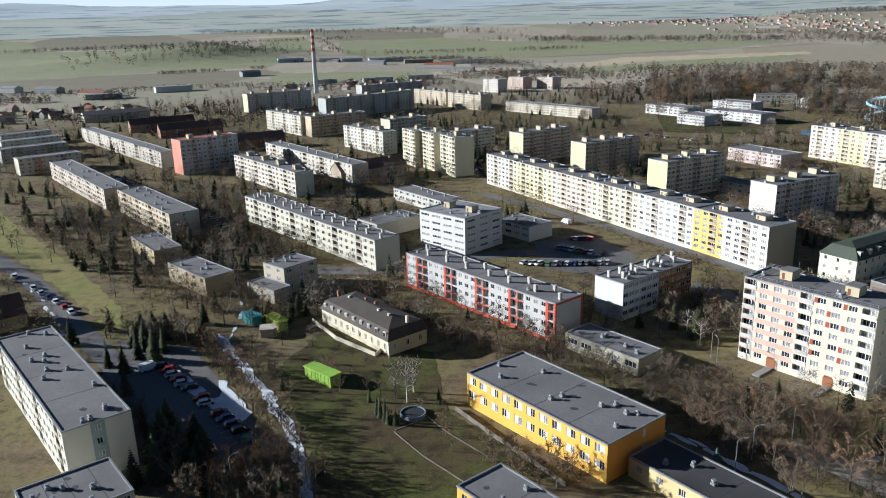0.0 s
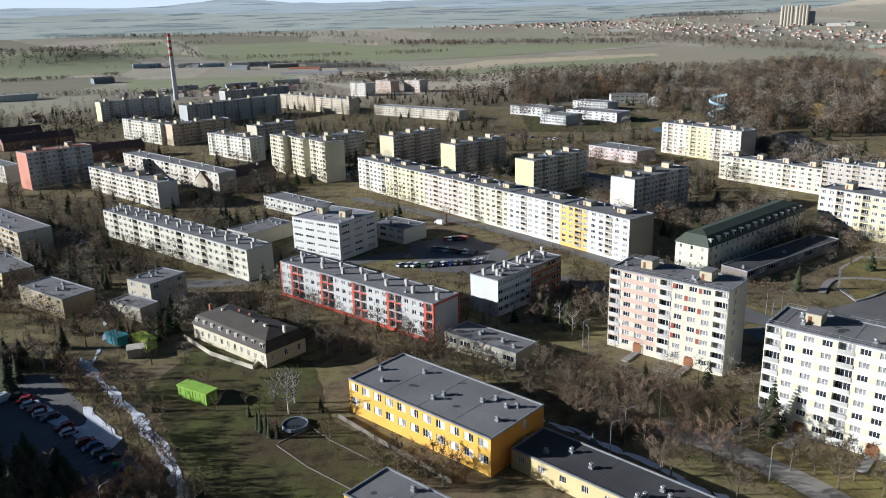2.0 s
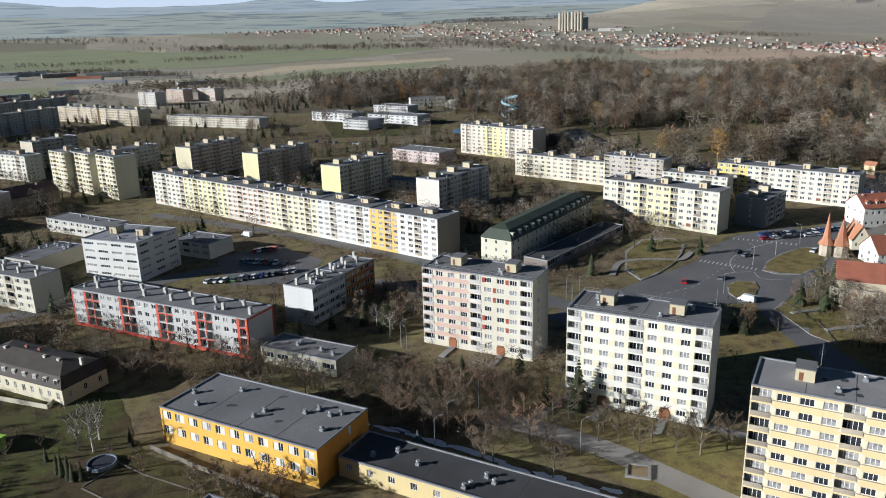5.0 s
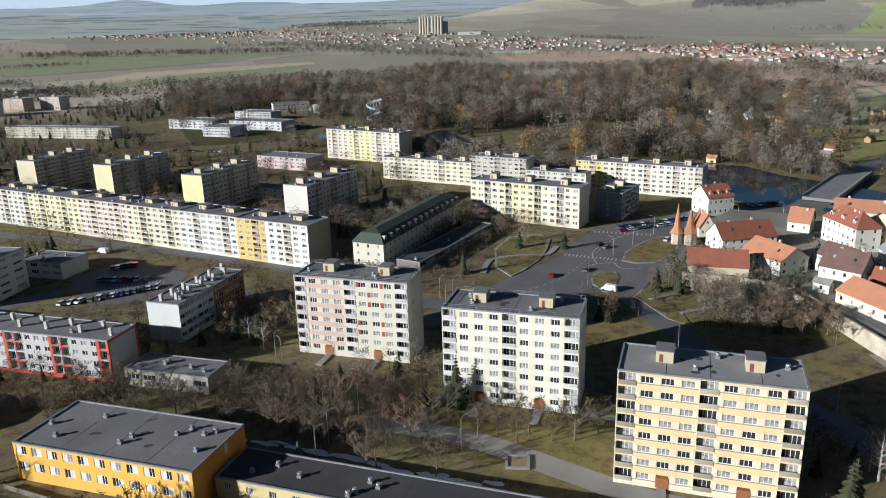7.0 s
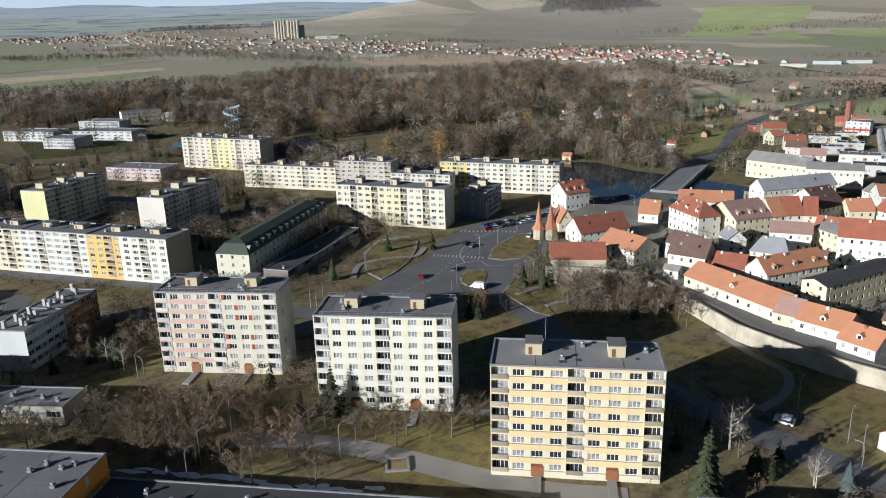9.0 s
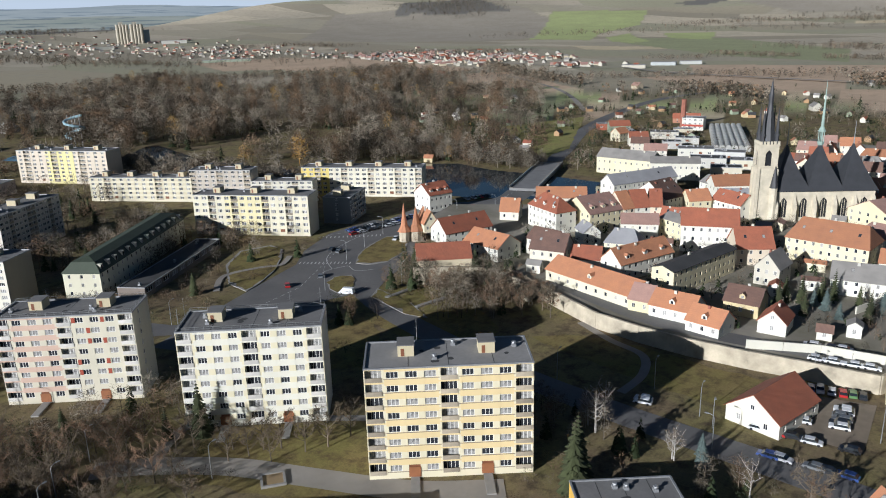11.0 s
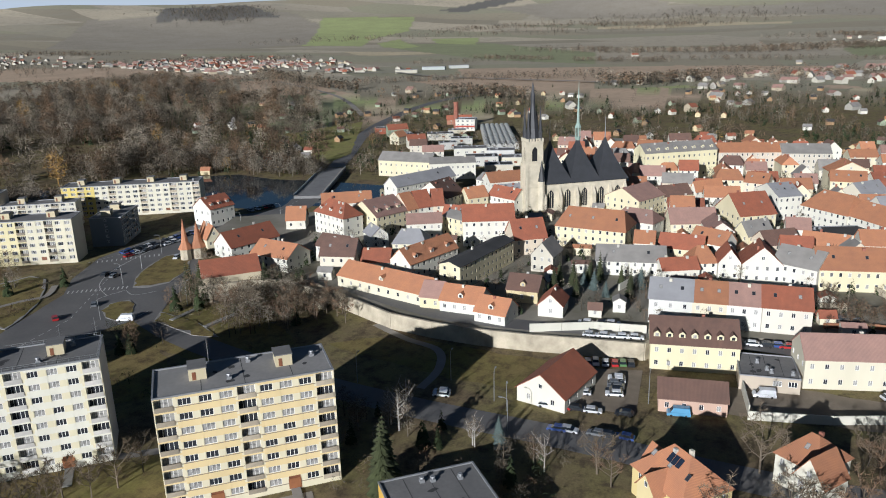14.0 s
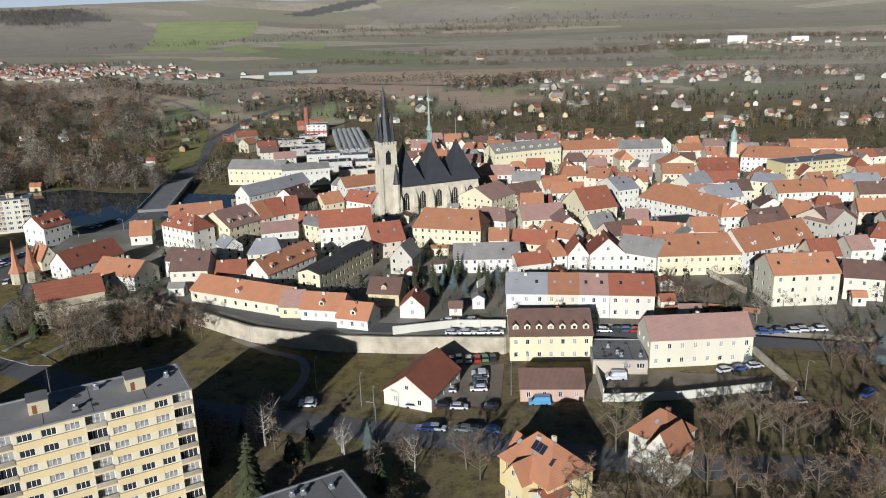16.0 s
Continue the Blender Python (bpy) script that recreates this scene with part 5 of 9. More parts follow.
block("long six-storey panel block, yellow to white", 283.8, 286.6, -64.5, 64.6, 12.6, 15.2, 6, "WWLWWWLWWWLWWWLWWL", [(0.80, 0.77, 0.68), (0.80, 0.66, 0.24)], bands=lambda i, j, n: 1 if i < 9 else 0, head=4)
block("dark grey cube-shaped apartment house", 251.2, 224.6, 22, 22.1, 13, 12.2, 5, "WWLWWLWW", [(0.22, 0.24, 0.27), (0.40, 0.44, 0.50)], head=2, bands=quiet, left=".S.", side="WSW")
block("single-storey grey pavilion with ribbon windows", 32.9, 192.6, -51, 24.2, 9.7, 4.6, 1, "WWWWW", [(0.42, 0.40, 0.33)], ww=4, wh=1.6, head=0, category="pavilion", name="pavilion", doors=0)
block("low grey pavilions between the blocks", 138.3, 387.2, -60, 46.3, 10, 6, 2, "WWWWWWWW", [(0.66, 0.64, 0.58)], head=0, category="pavilion", name="pavilion", doors=0)
school = block("two-storey yellow and orange school with flat roof", 4.8, 161.5, -52.2, 41.9, 18.1, 8.4, 2, "WWWWWWWWWWW", [(0.95, 0.56, 0.10), (0.95, 0.68, 0.24), (0.92, 0.40, 0.06), (0.85, 0.84, 0.80)], ww=2.5, wh=1.95, panes=4, head=0, vents=10,
      category="school", name="school_building", doors=0, base=1.3, side="PPSP", side_paint=2)
BLIND = box_mesh("blind", 1.15, 0.04, 1.86, paint((0.86, 0.86, 0.84)))
for k, o_ in enumerate([c for c in school.children if c.name.startswith("window")]):
    put("blind", BLIND, o_, 0.08 if k % 3 else 1.25, -0.05, 0.05)
block("single-storey cream school wing", 35.3, 130.9, -53.5, 75.0, 11.0, 4.3, 1, "WWWWWWWWWWWWWWW", [(0.80, 0.66, 0.36)], ww=1.5, wh=1.5, head=0, vents=10, felt=FELT_DARK, category="school", name="school_wing", doors=0)
block("yellow school pavilion with flat felt roof", 1.3, 118.6, -51, 42.0, 10.9, 7, 2, "WWWWWWWWW", [(0.80, 0.50, 0.10)], head=0, vents=6, category="school", name="school_wing", doors=0)
block("beige modernist villa with stepped flat roofs", -62.0, 249.7, -42, 11.5, 14.1, 9.2, 3, "WW", [(0.58, 0.53, 0.44)], head=0, category="villa", name="villa", side="WWW", doors=0)
block("low beige annex with round window", -66.4, 243.0, -42, 15, 7, 4.6, 1, "W..", [(0.62, 0.58, 0.50)], head=0, category="villa", name="villa_annex", doors=0, vents=0)
block("two-storey tan flat-roofed house", -98.8, 260.7, -45, 26.5, 11.0, 6.6, 2, "WWWWW", [(0.52, 0.42, 0.27)], head=0, category="house", name="flat_house", doors=0)
block("low tan flat-roofed house", -128.3, 302.2, -52, 28.5, 10.9, 5.6, 2, "WWWW", [(0.54, 0.44, 0.26)], head=0, category="house", name="flat_house", doors=0)
block("low dark shop arcade with red sign band", 141.3, 220.6, 26, 60.0, 10, 3.8, 1, "WWWWWWWWWW", [(0.20, 0.17, 0.16)], ww=4.5, wh=1.7, head=0, felt=FELT_DARK, category="shop", name="shop_arcade", doors=0)

house("long building with black mansard roof and pale yellow end", 134.3, 234.2, 31, 73.6, 13, 9.0, 4.2, "v", (0.76, 0.74, 0.64), 0, 20, 3, chimneys=0, name="market_building", category="building", dormers=14, mansard=(3.2, 2.4, 1.0))
house("cream house with dark brown mansard roof", -37.4, 216.7, -50.5, 34.4, 13.3, 4.6, 3.6, "m", (0.74, 0.69, 0.54), 0, 11, 1, chimneys=7, dormers=9, mansard=(2.6, 1.0, 1.6), ww=1.1, wh=1.8)
house("white baroque villa with red roof", 284.9, 204.5, -20, 13, 13, 8.5, 4.6, "r", (0.86, 0.86, 0.86), 0, 5, 2, chimneys=3, dormers=3)

# ---- old town ----
STREET = [(207.8, 8.4, -90, 11.6, "l", (0.76, 0.77, 0.79), 3), (207.9, -3.2, -90.5, 9.0, "o", (0.78, 0.72, 0.60), 3), (207.9, -12.2, -90.5, 8.9, "p", (0.80, 0.80, 0.80), 3), (207.8, -21.2, -90.5, 12.4, "r", (0.78, 0.74, 0.70), 4)]
for x_, y_, r_, w_, rf, c_, nb in STREET:
    house("terraced town house along the upper street", x_, y_, r_, w_, 13, 7.2, 4.2, rf, c_, 4, nb, 2, group="terrace row", sky_lights=2, ends=False)
house("yellow house with steep brown roof", 185.8, 6.5, -85, 21.6, 15.3, 7.2, 4.6, "b", (0.82, 0.76, 0.56), 0, 7, 2, dormers=7, chimneys=1)
house("long cream warehouse with tiled roof", 183.7, -29.3, -80, 26.8, 10.9, 7.8, 4.4, "p", (0.78, 0.74, 0.64), 0, 8, 2, chimneys=1, name="warehouse", category="warehouse")
block("flat-roofed brick garage in the yard", 179.4, -14.7, -88, 13.6, 13.2, 3.9, 1, "..WW", [(0.55, 0.48, 0.42)], head=0, category="garage", name="garage", doors=0)
house("white gate house with dark red hipped roof", 160.4, 35.7, -107, 12.6, 17.1, 3.6, 4.6, "r", (0.80, 0.78, 0.74), 0, 2, 1, turn=True, chimneys=0)
house("villa with broad orange roof and solar panels", 130.0, 6.6, -139, 13.9, 11.2, 6.2, 5.2, "o", (0.80, 0.66, 0.34), 0, 3, 2, hip=5, chimneys=2, name="villa", category="villa", sky_lights=3)
def gabled_wing(root, x, y, rot, w, d, h, rise, roof, wall):
    """A wing or broad dormer with its gable to the front, joined to its house."""
    g = Geo()
    g.box(0, 0, 0, w, d, h)
    g.poly([(0, 0, h), (w, 0, h), (w / 2, 0, h + rise)])
    body = part("wing", g, paint(wall), root)
    body.matrix_local = pose(x, y, 0, 0, 0, rot)
    q = gable_mesh(d, w, h, rise, 0.4)
    part("wing_roof", q, ROOFS[roof], body).matrix_local = pose(w, 0, 0, 0, 0, 90)
    n = 1 if w < 4 else 2
    for k in range(n):
        for z in [0.9 + 3.0 * e for e in range(max(1, int(h / 3)))]:
            put("window", window_mesh(1.0, 1.4, 2), body, w * (k + 0.5) / n - 0.5, -0.04, z)
    put("window", window_mesh(0.9, 1.1, 2), body, w / 2 - 0.45, -0.04, h + rise * 0.15)


villa = [o for o in bpy.data.objects if o.get("label", "").startswith("villa with broad orange")][0]
gabled_wing(villa, 4.4, -2.2, 0, 5.0, 6.5, 5.6, 3.0, "o", (0.82, 0.70, 0.42))
gabled_wing(villa, -1.6, 8.0, -90, 4.2, 5.5, 5.8, 2.6, "o", (0.80, 0.76, 0.66))
gabled_wing(villa, 10.5, -1.0, 0, 4.6, 5.0, 4.2, 1.2, "r", (0.60, 0.62, 0.56))
SOLAR = surface("solar_glass", (0.02, 0.03, 0.05), 0.15, 1, 4, 0.8)
for k in range(3):
    sp_ = put("solar_panel", box_mesh("solar_panel", 1.0, 1.9, 0.1, SOLAR), villa, 0, 0, 0)
    sp_.matrix_local = pose(5.6 + 1.15 * k, 3.1, 9.35, math.degrees(math.atan2(5.2, 5.6)), 0, 0)
house("white villa with orange hipped roof", 141.0, -19.2, -131, 9.0, 10, 6.5, 4.2, "o", (0.78, 0.76, 0.70), 0, 3, 2, hip=4, chimneys=1, name="villa", category="villa", sky_lights=1)
house("low pink house with brown roof", 163.5, 3.3, -86, 15, 9, 3.5, 3.0, "b", (0.60, 0.42, 0.36), 0, 4, 1, chimneys=0)
house("tall white house with orange roof", 219.3, -69.0, -81, 19.6, 13.1, 9.8, 4.4, "o", (0.80, 0.77, 0.66), 4, 5, 3, chimneys=4, sky_lights=4)
for x_, y_, r_, w_, d_, h_, rf, c_, nb in ((215.5, 108.4, -109, 35.9, 12, 3.8, "o", (0.78, 0.74, 0.62), 9), (203, 75.1, -92, 6.6, 10, 3.6, "p", (0.80, 0.72, 0.50), 2), (201.8, 68.4, -96, 12.7, 10, 3.6, "o", (0.82, 0.82, 0.80), 4),
                                         (196.5, 56.2, -102, 9.7, 9, 3.2, "o", (0.82, 0.82, 0.80), 3), (214.6, 51, -93, 9.8, 10, 4, "b", (0.66, 0.56, 0.36), 3)):
    house("low white street house above the town wall", x_, y_, r_, w_, d_, h_, 3.6, rf, c_, 4, nb, 1, group="low street houses", chimneys=1, dormers=1 if w_ > 8 else 0)
house("small white gabled house", 204.8, 39.3, -91, 7.3, 9, 3.6, 3.4, "r", (0.82, 0.81, 0.78), 4, 1, 1, turn=True)
# ---- where things may stand ----
def inside(px_, py_, poly):
    c = False
    j = len(poly) - 1
    for i in range(len(poly)):
        (x1, y1), (x2, y2) = poly[i], poly[j]
        if (y1 > py_) != (y2 > py_) and px_ < (x2 - x1) * (py_ - y1) / (y2 - y1) + x1:
            c = not c
        j = i
    return c


def free(px_, py_, gap=2.5, roads=True):
    for fx, fy, fr, fw, fd in FOOT:
        dx, dy = px_ - fx, py_ - fy
        if abs(dx) + abs(dy) > 200:
            continue
        c, s = math.cos(radians(fr)), math.sin(radians(fr))
        u, v = dx * c + dy * s, -dx * s + dy * c
        if -gap < u < fw + gap and -gap < v < fd + gap:
            return False
    if roads:
        for lx, ly, lr in LANES:
            if (px_ - lx) ** 2 + (py_ - ly) ** 2 < (lr + 1.0) ** 2:
                return False
        for poly in PAVED:
            if inside(px_, py_, poly):
                return False
    return True


PLASTER = [(0.82, 0.80, 0.75), (0.82, 0.77, 0.62), (0.80, 0.75, 0.67), (0.84, 0.84, 0.82), (0.78, 0.69, 0.58), (0.84, 0.83, 0.79)]
TOWN_A = [
    (242.9, 177.6, -35, 6.0, 4.0, "o", True, 0),
    (231.4, 158.9, -24, 21.5, 5.0, "r", False, 0),
    (227.5, 148.5, -103, 17.4, 5.0, "o", False, 0),
    (255.9, 154.5, -115, 24.8, 5.0, "o", False, 0),
    (276.4, 161.5, -71, 8.2, 4.0, "o", False, 0),
    (218.3, 128.3, -120, 23.0, 7.0, "g", False, 4),
    (224.4, 119.2, -115, 12.3, 7.0, "b", False, 0),
    (265.7, 129.0, -33, 11.1, 9.0, "r", False, 0),
    (291.0, 151.4, -63, 21.7, 8.0, "o", False, 0),
    (275.0, 123.0, -75, 14.5, 9.0, "p", False, 0),
    (330.2, 134.0, -80, 20.2, 8.0, "l", False, 0),
    (290.6, 112.2, -65, 9.1, 8.0, "r", False, 0),
    (294.5, 103.9, -110, 8.0, 8.0, "r", False, 0),
    (250.3, 102.6, -79, 12.4, 5.0, "l", False, 0),
    (222.6, 85.4, -20, 25.9, 6.5, "o", False, 0),
    (223.0, 61.0, -18, 32.5, 6.5, "g", False, 0),
    (274.9, 82.7, -82, 19.8, 9.0, "r", False, 0),
    (262.5, 59.7, -81, 11.2, 6.0, "b", False, 0),
    (271.6, 40.6, -95, 20.5, 9.0, "o", False, 0),
    (296.6, 27.3, -111, 16.6, 7.0, "p", False, 0),
    (337.2, 19.6, -64, 10.9, 8.0, "p", False, 0),
    (333.7, 11.1, -48, 17.6, 8.0, "r", False, 0),
    (345.5, -2.3, -38, 20.8, 8.0, "o", False, 0),
    (330.2, 8.4, -62, 17.0, 7.0, "l", False, 0),
    (309.2, -8.4, -54, 10.3, 8.0, "o", False, 0),
    (296.3, 5.3, -74, 17.6, 6.0, "p", False, 0),
    (263.7, 9.8, -80, 15.4, 5.0, "r", False, 0),
    (246.1, 27.8, -85, 22.1, 5.0, "g", False, 0),
    (245.9, -3.2, -79, 7.7, 5.0, "r", True, 0),
    (249.4, -10.4, -78, 7.2, 6.0, "r", True, 0),
    (244.0, 6.4, -79, 7.9, 4.5, "r", False, 0),
    (241.0, 48.3, -34, 11.2, 6.0, "b", False, 0),
    (345.1, 89.5, -34, 22.4, 9.0, "o", False, 0),
    (333.7, 77.3, -71, 7.3, 8.0, "l", False, 0),
    (325.6, 111.5, -55, 14.2, 8.0, "b", False, 0),
    (327.9, 95.1, -41, 7.7, 8.0, "g", False, 0),
    (314.7, 85.1, -28, 15.0, 8.0, "r", False, 0),
    (291.8, 94.2, -47, 9.8, 8.0, "o", False, 0),
    (277.9, 92.4, -71, 8.3, 7.0, "l", False, 0),
    (305.4, -20.8, -61, 14.2, 8.0, "o", False, 0),
    (342.9, -36.9, -44, 15.2, 8.0, "l", False, 0),
    (328.1, -45.0, -141, 20.1, 8.0, "o", False, 0),
    (307.0, -57.9, -109, 26.6, 7.0, "o", False, 0),
    (351.2, -70.5, -49, 15.1, 8.0, "l", False, 0),
    (338.1, -76.1, -63, 12.7, 7.0, "g", False, 0),
    (332.5, -87.1, -69, 15.4, 7.0, "o", False, 0),
    (374.3, -99.3, -81, 16.5, 8.0, "s", False, 0),
    (418.2, -110.1, -73, 27.1, 9.0, "o", False, 0),
    (396.6, -83.2, -91, 18.8, 8.0, "r", False, 0),
    (286.1, -99.4, -145, 9.6, 8.0, "p", False, 0),
    (274.4, -104.7, -111, 9.7, 8.0, "b", False, 0),
    (250.3, -40.2, -84, 28.9, 6.0, "o", False, 0),
    (251.2, -28.8, -79, 11.7, 5.0, "g", False, 0),
    (252.8, -69.2, -66, 21.3, 6.5, "o", False, 0),
    (227.1, -91.4, -101, 10.9, 7.0, "b", False, 0),
    (350.7, -137.4, -136, 16.2, 8.0, "l", False, 0),
    (283.8, -15.3, -106, 13.9, 6.0, "b", False, 0),
    (268.6, -32.6, -115, 11.2, 6.0, "r", False, 0),
    (252.1, 41.0, -130, 14.4, 4.0, "b", False, 0),
    (267.3, -114.2, -109, 10.1, 8.0, "r", False, 0),
    (250.0, -90.2, -77, 9.8, 6.0, "r", False, 0),
    (456.3, -145.3, -93, 30.3, 8.0, "o", False, 0),
    (449.1, -173.4, -122, 19.1, 8.0, "r", False, 0),
    (394.2, -63.6, -127, 18.3, 10.0, "o", True, 0),
    (439.5, -48.2, -115, 22.7, 4.0, "g", False, 0),
    (336.7, 48.5, -97, 18.5, 6.0, "r", False, 0),
    (316.2, 21.3, -112, 18.3, 7.0, "r", False, 0),
    (312.3, -110.5, -98, 12.3, 7.0, "r", False, 0),
]
TOWN_B = [
    (276.3, 147.5, -119, 20.3, 9.6, 9, 5, 'r', 5, False, 0),
    (274.3, 118.6, -28, 16.4, 18.0, 8, 5.5, 'p', 0, False, 1),
    (288.9, 110.4, -33, 5.4, 13.0, 8, 6, 'o', 0, False, 2),
    (293.4, 107.5, -45, 6.8, 13.0, 8, 6, 'r', 0, False, 0),
    (298.2, 102.7, -65, 4.7, 13.0, 8, 6, 'r', 0, False, 2),
    (312.6, 101.3, -20, 13.8, 18.0, 8, 6.5, 'b', 0, False, 0),
    (335.2, 133.6, -30, 38.7, 10.1, 7, 4.2, 'l', 0, False, 0),
    (257.5, 114.0, -46, 6.9, 9.0, 5, 3, 'l', 0, True, 0),
    (270.7, 104.2, -66, 13.8, 7.6, 7, 3.2, 'p', 0, False, 0),
    (268.4, 80.6, -72, 19.7, 13.0, 10, 5, 'r', 0, False, 0),
    (282.5, 93.4, -119, 12.0, 10.0, 8, 1.8, 'g', 0, False, 1),
    (261.3, 58.8, -61, 12.3, 13.0, 6, 6, 'r', 0, False, 2),
    (224.9, 86.1, -23, 24.6, 9.4, 6, 4.5, 'o', 0, False, 0),
    (219.8, 67.3, -16, 35.3, 8.0, 8, 1.3, 'k', 0, False, 1),
    (277.6, 46.9, -100, 26.8, 15.0, 8, 6, 'o', 3, False, 1),
    (245.1, 49.6, -99, 7.9, 10.0, 6, 4.5, 'g', 0, True, 3),
    (246.4, 27.7, -84, 22.6, 12.0, 5, 4, 'g', 0, False, 0),
    (238.8, 128.2, -103, 12.6, 9.9, 6, 3.5, 'b', 0, False, 0),
    (366.0, 102.5, -126, 12.7, 10.0, 6, 3, 'g', 0, False, 0),
    (353.8, 91.9, -56, 19.0, 12.0, 7, 4, 'o', 0, False, 0),
    (319.1, 92.9, -47, 9.9, 9.0, 7, 4, 'o', 0, False, 1),
    (327.9, 86.2, -119, 15.8, 9.0, 7, 4, 'r', 0, False, 0),
    (328.4, 80.2, -70, 11.2, 10.0, 8, 3, 'l', 0, False, 2),
    (323.1, 19.2, -32, 18.2, 18.0, 8, 4.5, 'p', 0, False, 1),
    (338.2, 10.2, -54, 15.1, 9.0, 7, 4, 'b', 0, False, 1),
    (348.0, -3.5, -48, 15.7, 3.9, 8, 4, 'o', 0, False, 0),
    (301.3, -19.8, -61, 15.1, 18.0, 9, 7, 'r', 0, False, 1),
    (333.5, -36.0, -62, 10.6, 18.0, 10, 4, 'l', 0, False, 0),
    (330.0, -44.1, -138, 21.2, 16.0, 8, 6, 'o', 4, False, 0),
    (316.0, -58.7, -147, 23.2, 14.0, 8, 5, 'o', 0, False, 0),
    (295.1, -71.1, -80, 12.7, 11.0, 8, 4, 'o', 3, False, 0),
    (284.0, -21.9, -49, 11.9, 7.7, 6, 4.5, 'g', 0, False, 1),
    (276.8, -27.9, -60, 13.3, 10.0, 5, 4, 'b', 0, False, 2),
    (282.5, -39.2, -104, 15.7, 9.0, 5, 3.5, 'o', 0, False, 1),
    (251.8, -27.2, -120, 14.0, 12.0, 7, 4.5, 'g', 0, False, 0),
    (246.2, -39.8, -83, 28.7, 13.0, 7, 5.5, 'o', 0, False, 1),
    (248.2, -68.2, -59, 31.6, 14.0, 8, 6, 'o', 0, False, 0),
    (264.2, 8.6, -99, 14.8, 9.0, 6, 4, 'r', 0, False, 1),
    (272.2, -1.7, -120, 12.9, 9.0, 7, 4, 'o', 0, False, 0),
    (250.7, -3.1, -72, 8.2, 9.0, 5, 4.5, 'o', 3, False, 0),
    (250.0, -11.0, -85, 6.9, 10.0, 6, 4.5, 'r', 0, True, 0),
    (249.0, -18.2, -86, 12.0, 11.0, 6.5, 5.5, 'r', 0, True, 0),
    (243.4, 5.9, -68, 12.1, 8.0, 4, 3, 'r', 0, False, 0),
    (325.4, -73.2, -66, 16.5, 11.0, 8, 4.5, 'l', 0, False, 0),
    (292.9, -82.8, -65, 16.8, 10.0, 6, 4, 'b', 0, False, 1),
    (304.4, -94.5, -131, 10.4, 12.0, 7, 5, 'o', 0, False, 0),
    (285.8, -98.4, -146, 10.4, 14.0, 10, 4, 'p', 0, False, 3),
    (278.5, -104.8, -55, 14.9, 14.0, 10, 4, 'b', 0, False, 2),
    (378.6, -80.4, -76, 19.4, 12.0, 8, 4, 'r', 0, False, 0),
    (376.9, -61.4, -94, 14.7, 11.0, 9, 4, 'o', 0, False, 1),
    (372.8, -24.6, -111, 10.3, 10.0, 8, 4, 'o', 0, False, 2),
    (428.2, -110.8, -104, 36.8, 14.0, 8, 5, 'o', 4, False, 0),
    (359.2, -98.2, -122, 12.4, 12.0, 9, 3, 'l', 0, False, 1),
    (332.8, -103.0, -79, 21.9, 13.0, 9, 4, 'o', 0, False, 0),
]
TOWN_WALLS = [(0.84, 0.83, 0.80), (0.82, 0.75, 0.56), (0.80, 0.70, 0.60), (0.62, 0.59, 0.54)]
ROOF_WORDS = {"o": "orange clay tile roof", "r": "dark red tile roof", "b": "brown tile roof", "p": "faded pink tile roof", "g": "grey fibre roof", "l": "pale sheet roof", "s": "slate roof", "k": "dark felt roof"}
rt = random.Random(5)
for x_, y_, r_, w_, d_, h_, ri_, rf, hip_, gable, wl in TOWN_B:
    house(("white", "cream", "pale pink", "grey")[wl] + " town house with " + ROOF_WORDS[rf], x_, y_, r_, w_, d_, h_, ri_, rf, TOWN_WALLS[wl], 4, max(1, int(w_ / 2.6)), max(1, round(h_ / 3.1)), group="old town houses",
          hip=min(hip_, w_ * 0.35), turn=gable, chimneys=rt.choice((1, 2, 3)) if w_ > 9 else 1, sky_lights=rt.choice((0, 2, 3)) if w_ > 10 and ri_ > 3 and not gable else 0, dormers=rt.choice((0, 0, 3)) if w_ > 14 and ri_ > 4 else 0)


def clear_plot(x, y, rot, w, d, gap=0.6):
    c, s = math.cos(radians(rot)), math.sin(radians(rot))
    return all(free(x + u * c - v * s, y + u * s + v * c, gap, False) for u in (0, w / 2, w) for v in (0, d / 2, d))


for x_, y_, r_, w_, h_, rf, gable, dorm in TOWN_A:
    dd = rt.uniform(9, 12.5)
    r_ = r_ if -112 < r_ < -55 else (-82 if r_ < -55 else r_)
    if not clear_plot(x_, y_, r_, w_, dd):
        continue
    house({"o": "town house with orange clay tile roof", "r": "town house with dark red tile roof", "b": "town house with brown tile roof", "p": "town house with faded pink tile roof",
           "g": "town house with grey fibre roof", "l": "town house with pale sheet roof", "s": "town house with slate roof"}[rf],
          x_, y_, r_, w_, dd, h_, rt.uniform(3.6, 5.0), rf, PLASTER[rt.randrange(6)], 4, max(1, int(w_ / 2.9)), max(1, round(h_ / 3.1)), group="old town houses",
          turn=gable, chimneys=rt.choice((1, 2, 2, 3)), dormers=dorm, sky_lights=rt.choice((0, 0, 2)) if w_ > 10 else 0, hip=rt.choice((0, 0, 0, 3)) if w_ > 10 else 0)
ri = random.Random(31)
